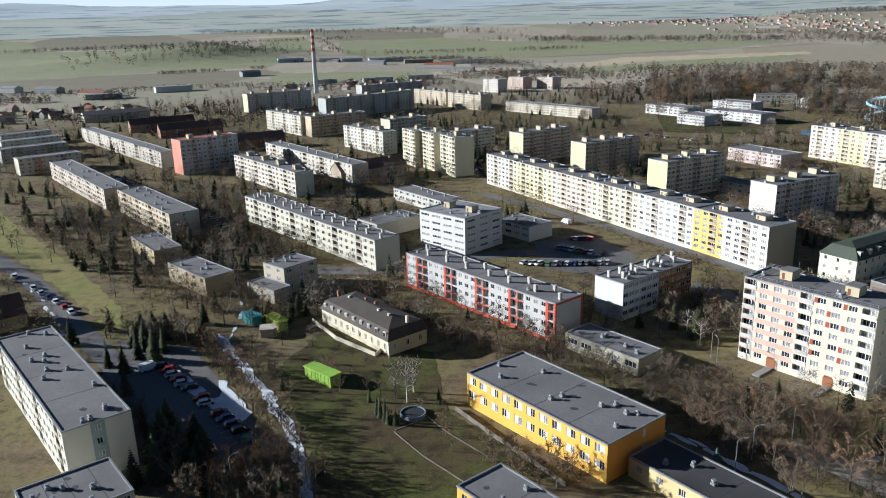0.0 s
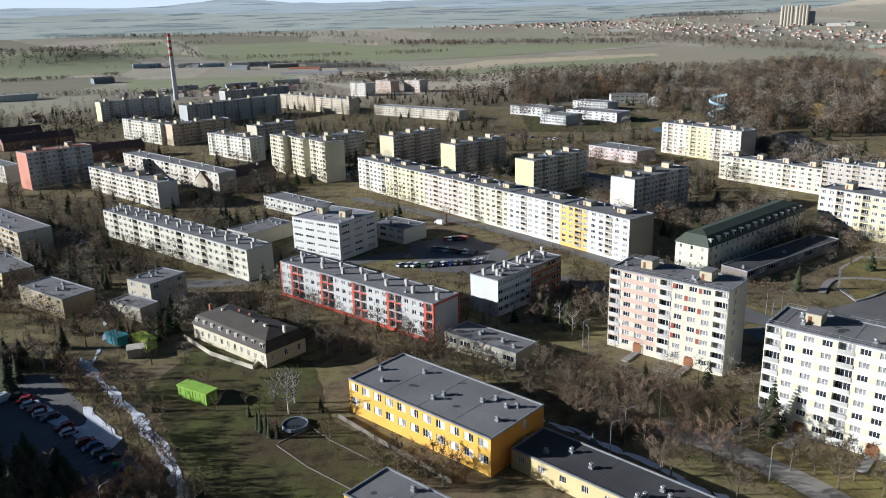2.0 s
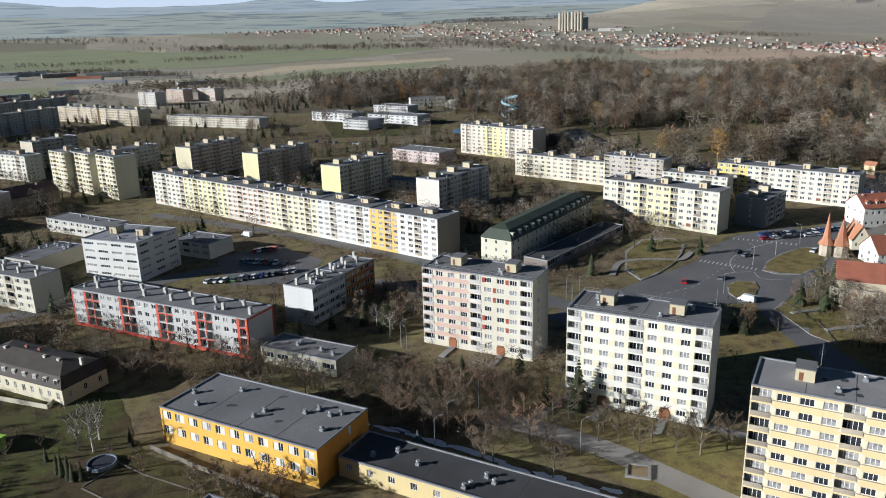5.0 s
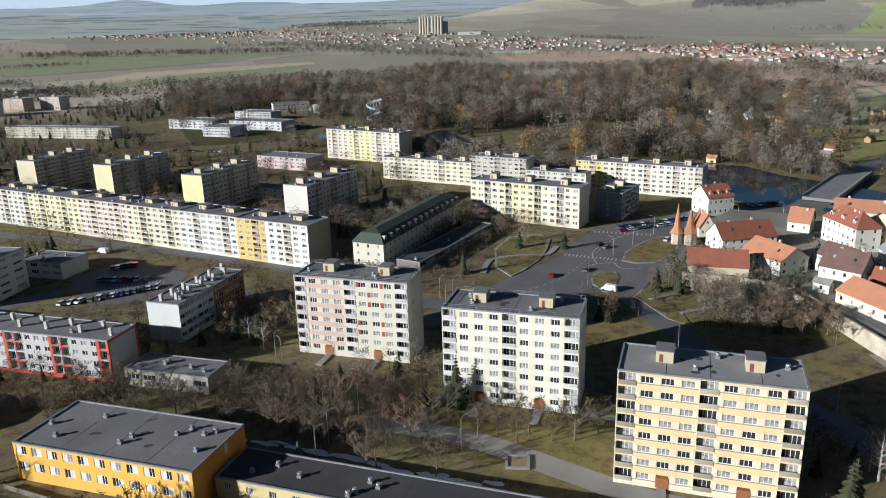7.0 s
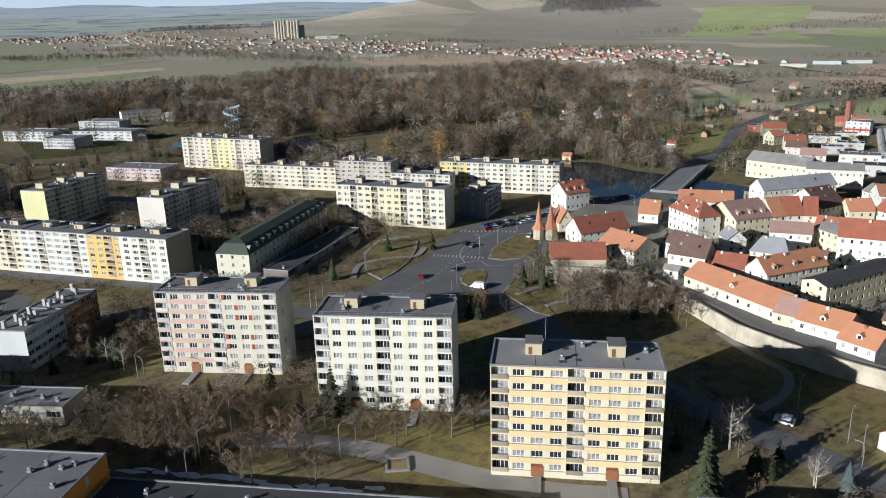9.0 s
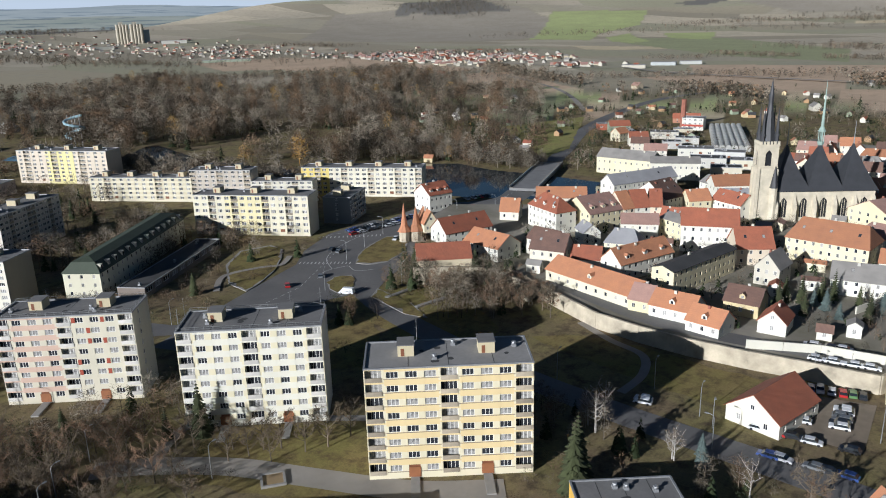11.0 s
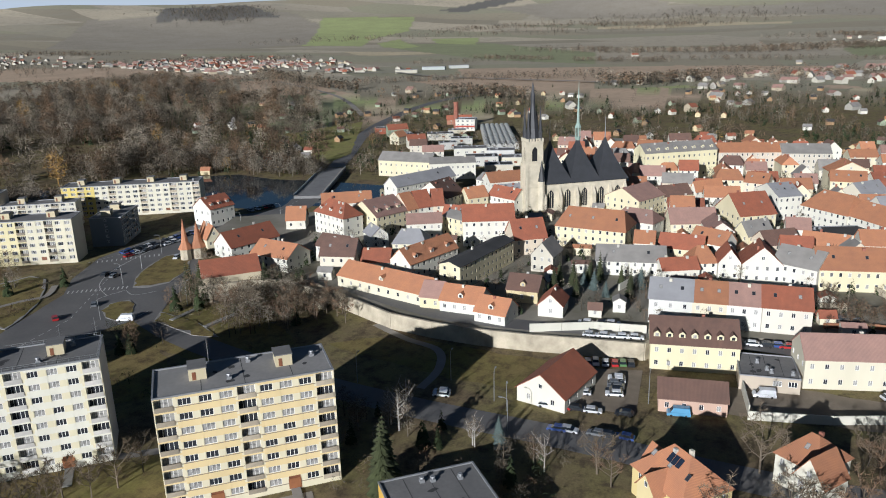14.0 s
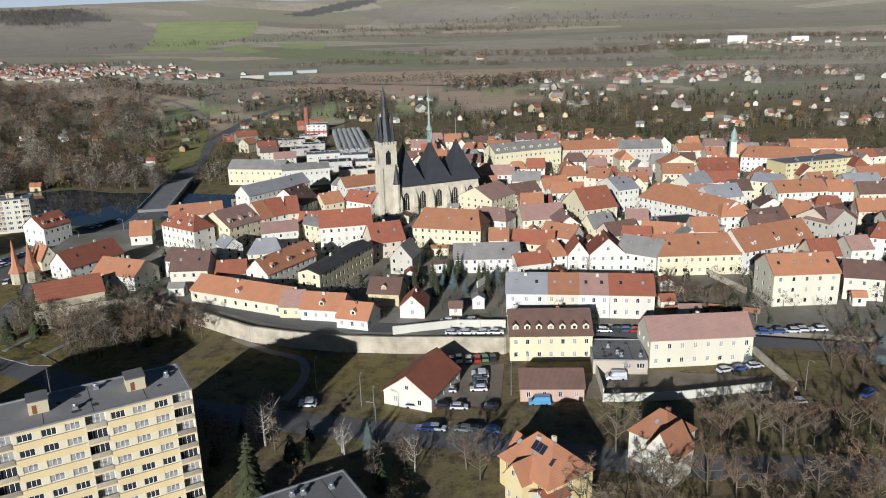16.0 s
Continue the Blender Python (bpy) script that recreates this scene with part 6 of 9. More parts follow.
for k in range(900):
    x_, y_ = ri.uniform(222, 500), ri.uniform(-190, 150)
    w_, d_ = ri.uniform(7, 15), ri.uniform(7.5, 10.5)
    rot_ = ri.choice((-84, -78, -90)) if ri.random() < 0.75 else ri.choice((4, 10))
    c_, s_ = math.cos(radians(rot_)), math.sin(radians(rot_))
    spots = [(x_ + u * c_ - v * s_, y_ + u * s_ + v * c_) for u in (0, w_ / 2, w_) for v in (0, d_ / 2, d_)]
    if any(not inside(p[0], p[1], TERRACE) for p in spots) or any(not free(p[0], p[1], 0.8, False) for p in spots):
        continue
    az_ = math.degrees(math.atan2(x_, y_))
    if math.hypot(x_, y_) < 262 and az_ > 76 or (290 < x_ < 356 and 8 < y_ < 88):
        continue
    rf = ri.choice("oooorbbppgro")
    h_ = ri.choice((4.5, 5.5, 6.0, 7.0, 8.0))
    house("closely packed old town house with tiled roof", x_, y_, rot_, w_, d_, h_, ri.uniform(3.2, 4.6), rf, PLASTER[ri.randrange(6)], 4, max(1, int(w_ / 2.9)), max(1, round(h_ / 3.1)), group="old town houses",
          chimneys=ri.choice((1, 1, 2)), sky_lights=ri.choice((0, 0, 0, 2)), hip=ri.choice((0, 0, 0, 2.5)) if w_ > 10 else 0)
house("yellow museum palace with slate roof", 405.1, 21.9, -60, 41, 14, 14.5, 4, "g", (0.86, 0.80, 0.58), 4, 14, 3, name="palace", category="palace", chimneys=5, dormers=8)
house("long pale house with orange roof", 430.0, -12.7, -80, 36, 14, 12, 4, "o", (0.66, 0.60, 0.54), 4, 14, 4, chimneys=5)
house("long grey house with slate roof", 432.3, -46.2, -84, 24, 14, 12, 4, "g", (0.66, 0.62, 0.57), 4, 10, 4, chimneys=4)
house("long cream house with grey roof", 394.0, 167.6, -95, 32, 13, 9, 4, "g", (0.78, 0.72, 0.54), 4, 10, 2, chimneys=2)
house("long white house with grey roof", 386.8, 134.3, -68, 25, 13, 9, 2.5, "g", (0.78, 0.77, 0.72), 4, 9, 2, chimneys=2)
block("yellow flat-roofed town building", 390.2, -122.9, -66, 42, 14, 11, 4, "WWWWWWWWWWW", [(0.78, 0.70, 0.40)], z=4, head=0, doors=0, category="town building", name="town_building")
block("white flat-roofed supermarket in the old town", 284.1, -48.9, -72, 24, 22, 5, 1, "....", [(0.76, 0.75, 0.70)], z=4, head=0, felt=FELT_DARK, doors=0, category="shop", name="shop_hall")
block("flat-roofed hall in the old town", 341.3, -110.8, -75, 30, 20, 5, 1, "WWWW", [(0.70, 0.68, 0.62)], z=4, head=0, felt=FELT_DARK, doors=0, category="shop", name="shop_hall")


LEADED = surface("leaded_glass", (0.022, 0.024, 0.028), 0.35, 0.4, 2.0, 0.6)


def church():
    FOOT.append((320, 69, -58.3, 52, 22))
    root = thing("church", pose(325.1, 60.8, 4, 0, 0, -58.3), "gothic stone church with three black tent roofs and a spired tower", "church")
    w, d, h = 40.0, 18.0, 13.2
    n = 5
    bw = w / n
    cols = [((i + 0.5) * bw - 1.5, (i + 0.5) * bw + 1.5) for i in range(n)]
    g = Geo()
    facade(g, (0, 0), (1, 0), (0, -1), w, h, cols, [(2.2, 10.5)], 0.7)
    facade(g, (w, 0), (0, 1), (1, 0), d, h, [(d / 2 - 1.1, d / 2 + 1.1)], [(2.2, 10.5)], 0.7)
    facade(g, (w, d), (-1, 0), (0, 1), w, h, [], [], 0.5)
    facade(g, (0, d), (0, -1), (-1, 0), d, h, [], [], 0.5)
    part("nave_wall", g, STONE, root)
    for a, b in cols:
        q = Geo()
        q.poly([(a, 0.55, 2.2), (b, 0.55, 2.2), (b, 0.55, 10.5), (a, 0.55, 10.5)], 1)
        mid = (a + b) / 2
        for e in (a, b):              # stone spandrels leave a pointed head
            q.poly([(e, 0.05, 7.9), (e + (mid - e) * 0.25, 0.05, 9.3), (mid, 0.05, 10.5), (e, 0.05, 10.5)] if e == b else [(e, 0.05, 10.5), (mid, 0.05, 10.5), (e + (mid - e) * 0.25, 0.05, 9.3), (e, 0.05, 7.9)], 0)
        for k in (0.31, 0.64):
            q.box(a + (b - a) * k, 0.42, 2.2, a + (b - a) * k + 0.14, 0.54, 9.4, 0)
        part("church_window", q, [STONE, LEADED], root, "tall pointed tracery window")
    for i in range(n + 1):
        q = Geo()
        x0 = min(max(i * bw - 0.6, 0), w - 1.2)
        q.box(x0, -2.2, 0, x0 + 1.2, 0, 7.5)
        q.poly([(x0, -2.2, 7.5), (x0 + 1.2, -2.2, 7.5), (x0 + 1.2, 0, 11.5), (x0, 0, 11.5)])
        q.poly([(x0, 0, 7.5), (x0, -2.2, 7.5), (x0, 0, 11.5)])
        q.poly([(x0 + 1.2, -2.2, 7.5), (x0 + 1.2, 0, 7.5), (x0 + 1.2, 0, 11.5)])
        part("buttress", q, STONE, root)
    # three concave tent roofs
    for i in range(3):
        cx, cy = w * (i + 0.5) / 3, d / 2
        hw, hd, top = w / 6 + 0.9, d / 2 + 1.0, 17.6 + (0.8 if i == 1 else 0)
        q = Geo()
        prev = None
        for k in range(9):
            t = k / 8
            s = (1 - t) ** 1.22
            s = s * 0.97 + 0.03
            z = h + top * t
            ring = [(cx - hw * s, cy - hd * s, z), (cx + hw * s, cy - hd * s, z), (cx + hw * s, cy + hd * s, z), (cx - hw * s, cy + hd * s, z)]
            if prev:
                for e in range(4):
                    q.quad(prev[e], prev[(e + 1) % 4], ring[(e + 1) % 4], ring[e])
            prev = ring
        part("tent_roof", q, SLATE, root, "concave black tent roof")
        q = Geo()
        if i == 1:
            q.prism((cx, cy, h + top - 1.2), (cx, cy, h + top + 0.2), 1.1, 1.5, 8)
            for e in range(8):
                ex, ey = cx + 1.05 * math.cos(e * math.pi / 4), cy + 1.05 * math.sin(e * math.pi / 4)
                q.prism((ex, ey, h + top + 0.2), (ex, ey, h + top + 4.4), 0.17, 0.17, 5)
            q.prism((cx, cy, h + top + 0.2), (cx, cy, h + top + 4.4), 0.55, 0.55, 8)
            q.prism((cx, cy, h + top + 4.4), (cx, cy, h + top + 6.4), 1.6, 0.72, 8)
            q.prism((cx, cy, h + top + 6.4), (cx, cy, h + top + 25), 0.68, 0.05, 8)
            part("fleche", q, COPPER, root, "slim green copper spire")
        else:
            q.prism((cx, cy, h + top - 0.5), (cx, cy, h + top + 9.5), 0.28, 0.08, 6)
            part("finial", q, TIN, root)
    # tower
    tx, ty, tw, td, th = -7.6, -0.4, 7.6, 6.4, 32.5
    g = Geo()
    facade(g, (tx, ty), (1, 0), (0, -1), tw, th, [(tw / 2 - 1.3, tw / 2 + 1.3)], [(23.8, 30.2)], 0.7)
    facade(g, (tx + tw, ty), (0, 1), (1, 0), td, th, [(td / 2 - 1, td / 2 + 1)], [(25, 30.2)], 0.7)
    facade(g, (tx + tw, ty + td), (-1, 0), (0, 1), tw, th, [], [], 0.7)
    facade(g, (tx, ty + td), (0, -1), (-1, 0), td, th, [(td / 2 - 1.1, td / 2 + 1.1)], [(23.8, 30.2)], 0.7)
    for z in (12.0, 23.0, 32.0):
        g.box(tx - 0.2, ty - 0.2, z, tx + tw + 0.2, ty + td + 0.2, z + 0.35, 0, True)
    part("tower_wall", g, STONE, root)
    q = Geo()
    q.poly([(tx + tw / 2 - 1.3, ty + 0.6, 23.8), (tx + tw / 2 + 1.3, ty + 0.6, 23.8), (tx + tw / 2 + 1.3, ty + 0.6, 30.2), (tx + tw / 2 - 1.3, ty + 0.6, 30.2)])
    part("belfry_window", q, LEADED, root, "dark pointed belfry opening")
    q = Geo()
    q.poly([(tx + 0.6, ty + td / 2 + 1.1, 23.8), (tx + 0.6, ty + td / 2 - 1.1, 23.8), (tx + 0.6, ty + td / 2 - 1.1, 30.2), (tx + 0.6, ty + td / 2 + 1.1, 30.2)])
    part("belfry_window", q, LEADED, root, "dark pointed belfry opening")
    q = Geo()                         # pointed heads and corner buttresses
    for e in (-1, 1):
        m_x, m_y = tx + tw / 2, ty + td / 2
        p_ = [(m_x + e * 1.3, ty + 0.05, 27.9), (m_x + e * 1.0, ty + 0.05, 29.1), (m_x, ty + 0.05, 30.2), (m_x + e * 1.3, ty + 0.05, 30.2)]
        q.poly(p_ if e > 0 else p_[::-1])
        p_ = [(tx + 0.05, m_y + e * 1.1, 27.9), (tx + 0.05, m_y + e * 0.85, 29.1), (tx + 0.05, m_y, 30.2), (tx + 0.05, m_y + e * 1.1, 30.2)]
        q.poly(p_ if e < 0 else p_[::-1])
    for bx in (tx - 0.35, tx + tw - 0.75):
        q.box(bx, ty - 0.5, 0, bx + 1.1, ty + 0.0, 22.6, 0)
    q.box(tx - 0.5, ty + td - 0.9, 0, tx, ty + td + 0.2, 22.6, 0)
    part("tower_buttress", q, STONE, root)
    for k in range(6):
        for side_ in range(4):
            fx = tx + (tw - 0.8) * (k / 5) if side_ % 2 == 0 else (tx - 0.2 if side_ == 1 else tx + tw - 0.6)
            fy = (ty - 0.2 if side_ == 0 else ty + td - 0.6) if side_ % 2 == 0 else ty + (td - 0.8) * (k / 5)
            put("merlon", box_mesh("merlon", 0.8, 0.8, 1.2, STONE), root, fx, fy, th)
    cx, cy = tx + tw / 2, ty + td / 2
    q = Geo()
    q.prism((cx, cy, th), (cx, cy, th + 5), 3.4, 2.6, 8)
    q.prism((cx, cy, th + 5), (cx, cy, th + 16), 2.5, 0.9, 8)
    q.prism((cx, cy, th + 19), (cx, cy, th + 25.5), 1.0, 0.05, 8)
    part("spire", q, SLATE, root, "steep black tower spire")
    q = Geo()
    q.prism((cx, cy, th + 16), (cx, cy, th + 19.2), 0.95, 1.05, 8)
    part("lantern", q, SLATE, root, "dark slate lantern")
    for sx in (-1, 1):
        for sy in (-1, 1):
            q = Geo()
            px_, py_ = cx + sx * tw * 0.36, cy + sy * td * 0.36
            q.prism((px_, py_, th), (px_, py_, th + 3.5), 0.95, 0.8, 6)
            q.prism((px_, py_, th + 3.5), (px_, py_, th + 4.1), 1.2, 0.85, 6)
            q.prism((px_, py_, th + 4.1), (px_, py_, th + 15), 0.75, 0.05, 6)
            part("corner_turret", q, SLATE, root, "slim black corner spire")
    q = Geo()
    q.prism((-1.0, -1.2, 0), (-1.0, -1.2, 15), 1.5, 1.5, 8)
    part("stair_turret", q, STONE, root)
    q = Geo()
    q.prism((-1.0, -1.2, 15), (-1.0, -1.2, 24), 1.7, 0.05, 8)
    part("turret_roof", q, SLATE, root)


church()


def town_tower(x, y, label, h, r):
    root = thing("tower", pose(x, y, 4), label, "tower")
    g = Geo()
    g.prism((0, 0, 0), (0, 0, h), r, r * 0.95, 4)
    part("shaft", g, paint((0.80, 0.79, 0.75)), root)
    g = Geo()
    g.prism((0, 0, h), (0, 0, h + 1.2), r * 1.2, r * 0.8, 8)
    g.prism((0, 0, h + 1.2), (0, 0, h + 3.2), r * 0.7, r * 0.7, 8)
    g.prism((0, 0, h + 3.2), (0, 0, h + 8), r * 0.8, 0.05, 8)
    part("cap", g, COPPER, root, "green copper cap")


town_tower(441.6, -109.5, "slim white town hall tower with green cap", 14.5, 2.4)


def old_gate():
    root = thing("gate_towers", pose(240.0, 185.7, 0, 0, 0, -40), "two old stone gate towers with pointed orange roofs", "tower")
    for k, (dx, hh, r) in enumerate(((0, 8.5, 2.6), (5.0, 7.0, 3.2))):
        g = Geo()
        g.prism((dx, 0, 0), (dx, 0, 5.0), r * 0.85, r * 0.85, 8)
        part("tower_wall", g, WALLSTONE, root)
        g = Geo()
        g.prism((dx, 0, 4.6), (dx, 0, 7.0), r * 1.15, r * 0.55, 8)
        g.prism((dx, 0, 7.0), (dx, 0, 8.0 + hh), r * 0.55, 0.05, 8)
        part("tower_roof", g, TILE_O, root)


old_gate()
house("old castle range with brown tile roof", 202.4, 151.4, -50, 19, 13, 7.5, 4.2, "r", (0.70, 0.62, 0.48), 0, 0, 1, chimneys=0, ends=False, name="castle_range", category="castle")


def chimney_stack():
    root = thing("factory_chimney", pose(-163.1, 1033.6, 0), "tall grey chimney with red and white bands at the top", "chimney")
    H_, r0, r1 = 82.0, 3.3, 2.1
    rad = lambda z: r0 + (r1 - r0) * z / H_
    edges = [0, 54] + [54 + 4.0 * k for k in range(1, 8)]
    for i in range(len(edges) - 1):
        a, b = edges[i], edges[i + 1]
        g = Geo()
        g.prism((0, 0, a), (0, 0, b), rad(a), rad(b), 16)
        red = i > 0 and i % 2 == 1
        part("band" if i else "shaft", g, paint((0.52, 0.10, 0.07)) if red else (paint((0.72, 0.70, 0.68)) if i else paint((0.62, 0.66, 0.74))), root)


chimney_stack()


def silos(az_deg, r):
    x, y = r * math.sin(radians(az_deg)), r * math.cos(radians(az_deg))
    root = thing("grain_silo", pose(x, y, land(x, y) - 2, 0, 0, -az_deg), "pair of tall concrete grain silos on the plain", "silo")
    for k, (x0, x1, hh) in enumerate(((-55, -12, 72), (-6, 40, 72))):
        g = Geo()
        n = 4
        for i in range(n):
            c = x0 + (x1 - x0) * (i + 0.5) / n
            g.prism((c, 0, 0), (c, 0, hh), (x1 - x0) / n / 2 * 1.15, (x1 - x0) / n / 2 * 1.15, 10)
        g.box(x0, -2, 0, x1, 26, hh - 1)
        part("silo_block", g, paint((0.50, 0.46, 0.40)), root)
        g = Geo()
        g.box(x0 + 10, 2, hh, x0 + 26, 14, hh + 9)
        part("head_house", g, paint((0.42, 0.40, 0.37)), root)
    g = Geo()
    g.box(40, 5, 0, 62, 25, 52)
    part("drier_tower", g, paint((0.20, 0.28, 0.36)), root)


silos(34.2, 3200)

# sheds and halls at the edge of the estate
SHEDS = [(-366.2, 1881.6, 30, 14, 8, (0.30, 0.42, 0.56), "l"), (-157.7, 1679.9, 45, 16, 8, (0.62, 0.66, 0.70), "l"), (-263.5, 1827.4, 34, 14, 7, (0.50, 0.56, 0.64), "g"),
         (-27.5, 1516.3, 60, 16, 8, (0.66, 0.60, 0.56), "r"), (-41.4, 1418.9, 110, 14, 6, (0.62, 0.60, 0.56), "l"), (-353.3, 1411.1, 34, 22, 8, (0.20, 0.24, 0.28), "k"),
         (-501.3, 1077.5, 44, 22, 6, (0.74, 0.70, 0.66), "r"), (-672.7, 1191.8, 30, 16, 7, (0.66, 0.68, 0.70), "l"), (-605.2, 1161.5, 44, 16, 7, (0.40, 0.44, 0.48), "g"),
         (-351.9, 761.9, 62, 24, 7, (0.60, 0.56, 0.50), "k"), (-272.1, 674.2, 56, 13, 7, (0.34, 0.20, 0.14), "b"), (-231.3, 632.7, 52, 13, 7, (0.30, 0.17, 0.12), "b"), (-149.4, 555.5, 38, 13, 7, (0.26, 0.14, 0.10), "b"),
         (-56.7, 427.0, 42, 15, 6.5, (0.44, 0.38, 0.30), "b"), (-46.0, 433.6, 12, 10, 6, (0.5, 0.44, 0.36), "b")]
for x_, y_, w_, d_, h_, c_, rf in SHEDS:
    house("long low hall with a pitched roof", x_, y_, 30 if rf in "kb" else -20, w_, d_, h_, 3.0 if rf != "b" else 4.5, rf, c_, 0, max(3, int(w_ / 5)), 2 if rf == "b" else 1, name="hall", category="hall", chimneys=0 if rf != "b" else 2, ends=False)
house("small gabled house with dark roof beside the street", -139.7, 210.9, 40, 14, 12, 4.5, 5, "b", (0.66, 0.52, 0.26), 0, 3, 1, chimneys=1, dormers=1)
house("pump house with white walls by the river", 422.6, 244.7, -70, 14, 9, 4, 1.5, "l", (0.74, 0.76, 0.78), 0, 4, 1, chimneys=1)
house("ochre cottage by the river", 422.8, 260.0, -75, 12, 8, 4, 3.0, "o", (0.72, 0.46, 0.16), 0, 3, 1)
house("white corner house with red roof by the bridge head", 1784.0, 135.9, -70, 14, 10, 5, 3, "r", (0.7, 0.68, 0.64), 0, 4, 1)


DECK = surface("worn_deck_asphalt", (0.20, 0.20, 0.20), 0.9, 0.2, 1.5, 0.75)


def bridge():
    root = thing("bridge", pose(0, 0, 0), "concrete road bridge with pale railings", "bridge")
    a, b = Vector((345.9, 187.7)), Vector((420.7, 209.1))
    d = (b - a).normalized()
    n = Vector((-d.y, d.x)) * 7.6
    g = Geo()
    for z0, z1, s in ((0.6, 2.0, 1.0),):
        P = [a + n, a - n, b - n, b + n]
        lo = [(p.x, p.y, z0) for p in P]
        hi = [(p.x, p.y, z1) for p in P]
        g.poly(hi)
        for i in range(4):
            g.quad(lo[i], lo[(i + 1) % 4], hi[(i + 1) % 4], hi[i])
    part("deck", g, DECK, root)
    for s in (1, -1):
        g = Geo()
        P = [a + n * 0.97 * s, a + n * 0.74 * s, b + n * 0.74 * s, b + n * 0.97 * s]
        if s < 0:
            P = P[::-1]
        lo, hi = [(p.x, p.y, 1.9) for p in P], [(p.x, p.y, 2.15) for p in P]
        g.poly(hi)
        for i in range(4):
            g.quad(lo[i], lo[(i + 1) % 4], hi[(i + 1) % 4], hi[i])
        part("walkway", g, PAVING, root, "pale raised footway")
    for s in (1, -1):
        g = Geo()
        p, q = a + n * s, b + n * s
        m_ = n.normalized() * 0.25 * s
        for z0, z1 in ((2.0, 3.1),):
            g.quad((p.x, p.y, z0), (q.x, q.y, z0), (q.x, q.y, z1), (p.x, p.y, z1))
            g.quad((p.x - m_.x, p.y - m_.y, z1), (q.x - m_.x, q.y - m_.y, z1), (q.x - m_.x, q.y - m_.y, z0), (p.x - m_.x, p.y - m_.y, z0))
            g.quad((p.x, p.y, z1), (q.x, q.y, z1), (q.x - m_.x, q.y - m_.y, z1), (p.x - m_.x, p.y - m_.y, z1))
        part("railing", g, paint((0.55, 0.60, 0.66)), root)


bridge()


def greenhouse(x, y, rot):
    root = thing("greenhouse", pose(x, y, 0, 0, 0, rot), "row of grey arched greenhouses", "greenhouse")
    for k in range(6):
        g = Geo()
        prev = None
        for i in range(9):
            a = math.pi * i / 8
            p = (k * 4.0 + 1.9 - 1.9 * math.cos(a), 0, 2.4 + 1.7 * math.sin(a))
            q = (p[0], 112, p[2])
            if prev:
                g.quad(prev[0], p, q, prev[1])
                g.poly([(k * 4.0 + 1.9, 0, 2.4), prev[0], p][::-1])
            prev = (p, q)
        g.quad((k * 4.0, 0, 0), (k * 4.0 + 3.8, 0, 0), (k * 4.0 + 3.8, 0, 2.4), (k * 4.0, 0, 2.4))
        g.quad((k * 4.0, 112, 0), (k * 4.0, 0, 0), (k * 4.0, 0, 2.4), (k * 4.0, 112, 2.4))
        part("arched_roof", g, paint((0.52, 0.53, 0.55), 0.5), root)
        for j in range(15):
            put("roof_rib", box_mesh("roof_rib", 3.0, 0.25, 0.14, paint((0.33, 0.34, 0.35))), root, k * 4.0 + 0.4, 1 + j * 7.8, 4.0)


FOOT.append((513.8, 137.0, -73, 24, 112))
greenhouse(513.8, 137.0, -73)
g_ = Geo()
root_ = thing("brick_chimney", pose(616.2, 189.2, 0), "old red brick factory chimney", "chimney")
g_.prism((0, 0, 0), (0, 0, 21.6), 2.6, 1.9, 8)
g_.prism((0, 0, 21.6), (0, 0, 22.4), 2.3, 2.2, 8)
part("shaft", g_, BRICK, root_)
block("white flat-roofed factory beside the brick chimney", 601.8, 185.5, -83, 16, 14, 9.5, 3, "WWWW", [(0.78, 0.77, 0.74), (0.40, 0.07, 0.05)], bands=lambda i, j, n: 1 if j == 2 else 0, head=0, doors=0, category="factory", name="factory")
for x_, y_, r_, w_, d_, h_, c_, l_ in ((548.8, 192, -72, 20, 10, 5, (0.66, 0.64, 0.60), "pale"), (532, 168, -75, 16, 9, 4.5, (0.50, 0.50, 0.50), "grey"), (571, 182, -70, 14, 8, 5, (0.60, 0.55, 0.46), "buff"), (482, 150, -72, 22, 12, 5.5, (0.70, 0.70, 0.68), "white"),
                                       (476, 126, -78, 18, 11, 6, (0.66, 0.67, 0.70), "white"), (449, 132, -72, 20, 12, 6, (0.60, 0.60, 0.60), "grey"), (452, 110, -75, 17, 11, 6, (0.72, 0.69, 0.60), "cream"), (508, 168, -62, 12, 8, 5, (0.55, 0.55, 0.57), "grey"),
                                       (420, 112, -72, 16, 10, 7, (0.66, 0.62, 0.55), "buff"), (575, 245, -60, 14, 9, 5, (0.34, 0.10, 0.06), "red"), (600, 160, -75, 30, 9, 4, (0.42, 0.16, 0.10), "red"), (540, 215, -55, 15, 9, 5, (0.70, 0.68, 0.62), "white")):
    if clear_plot(x_, y_, r_, w_, d_, 0.5):
        block(l_ + " flat-roofed workshop on the edge of town", x_, y_, r_, w_, d_, h_, 1, "WWWW"[:max(2, int(w_ / 5))], [c_], head=0, doors=1, felt=rt.choice((FELT, FELT_DARK)), category="workshop", name="workshop", group="workshops")
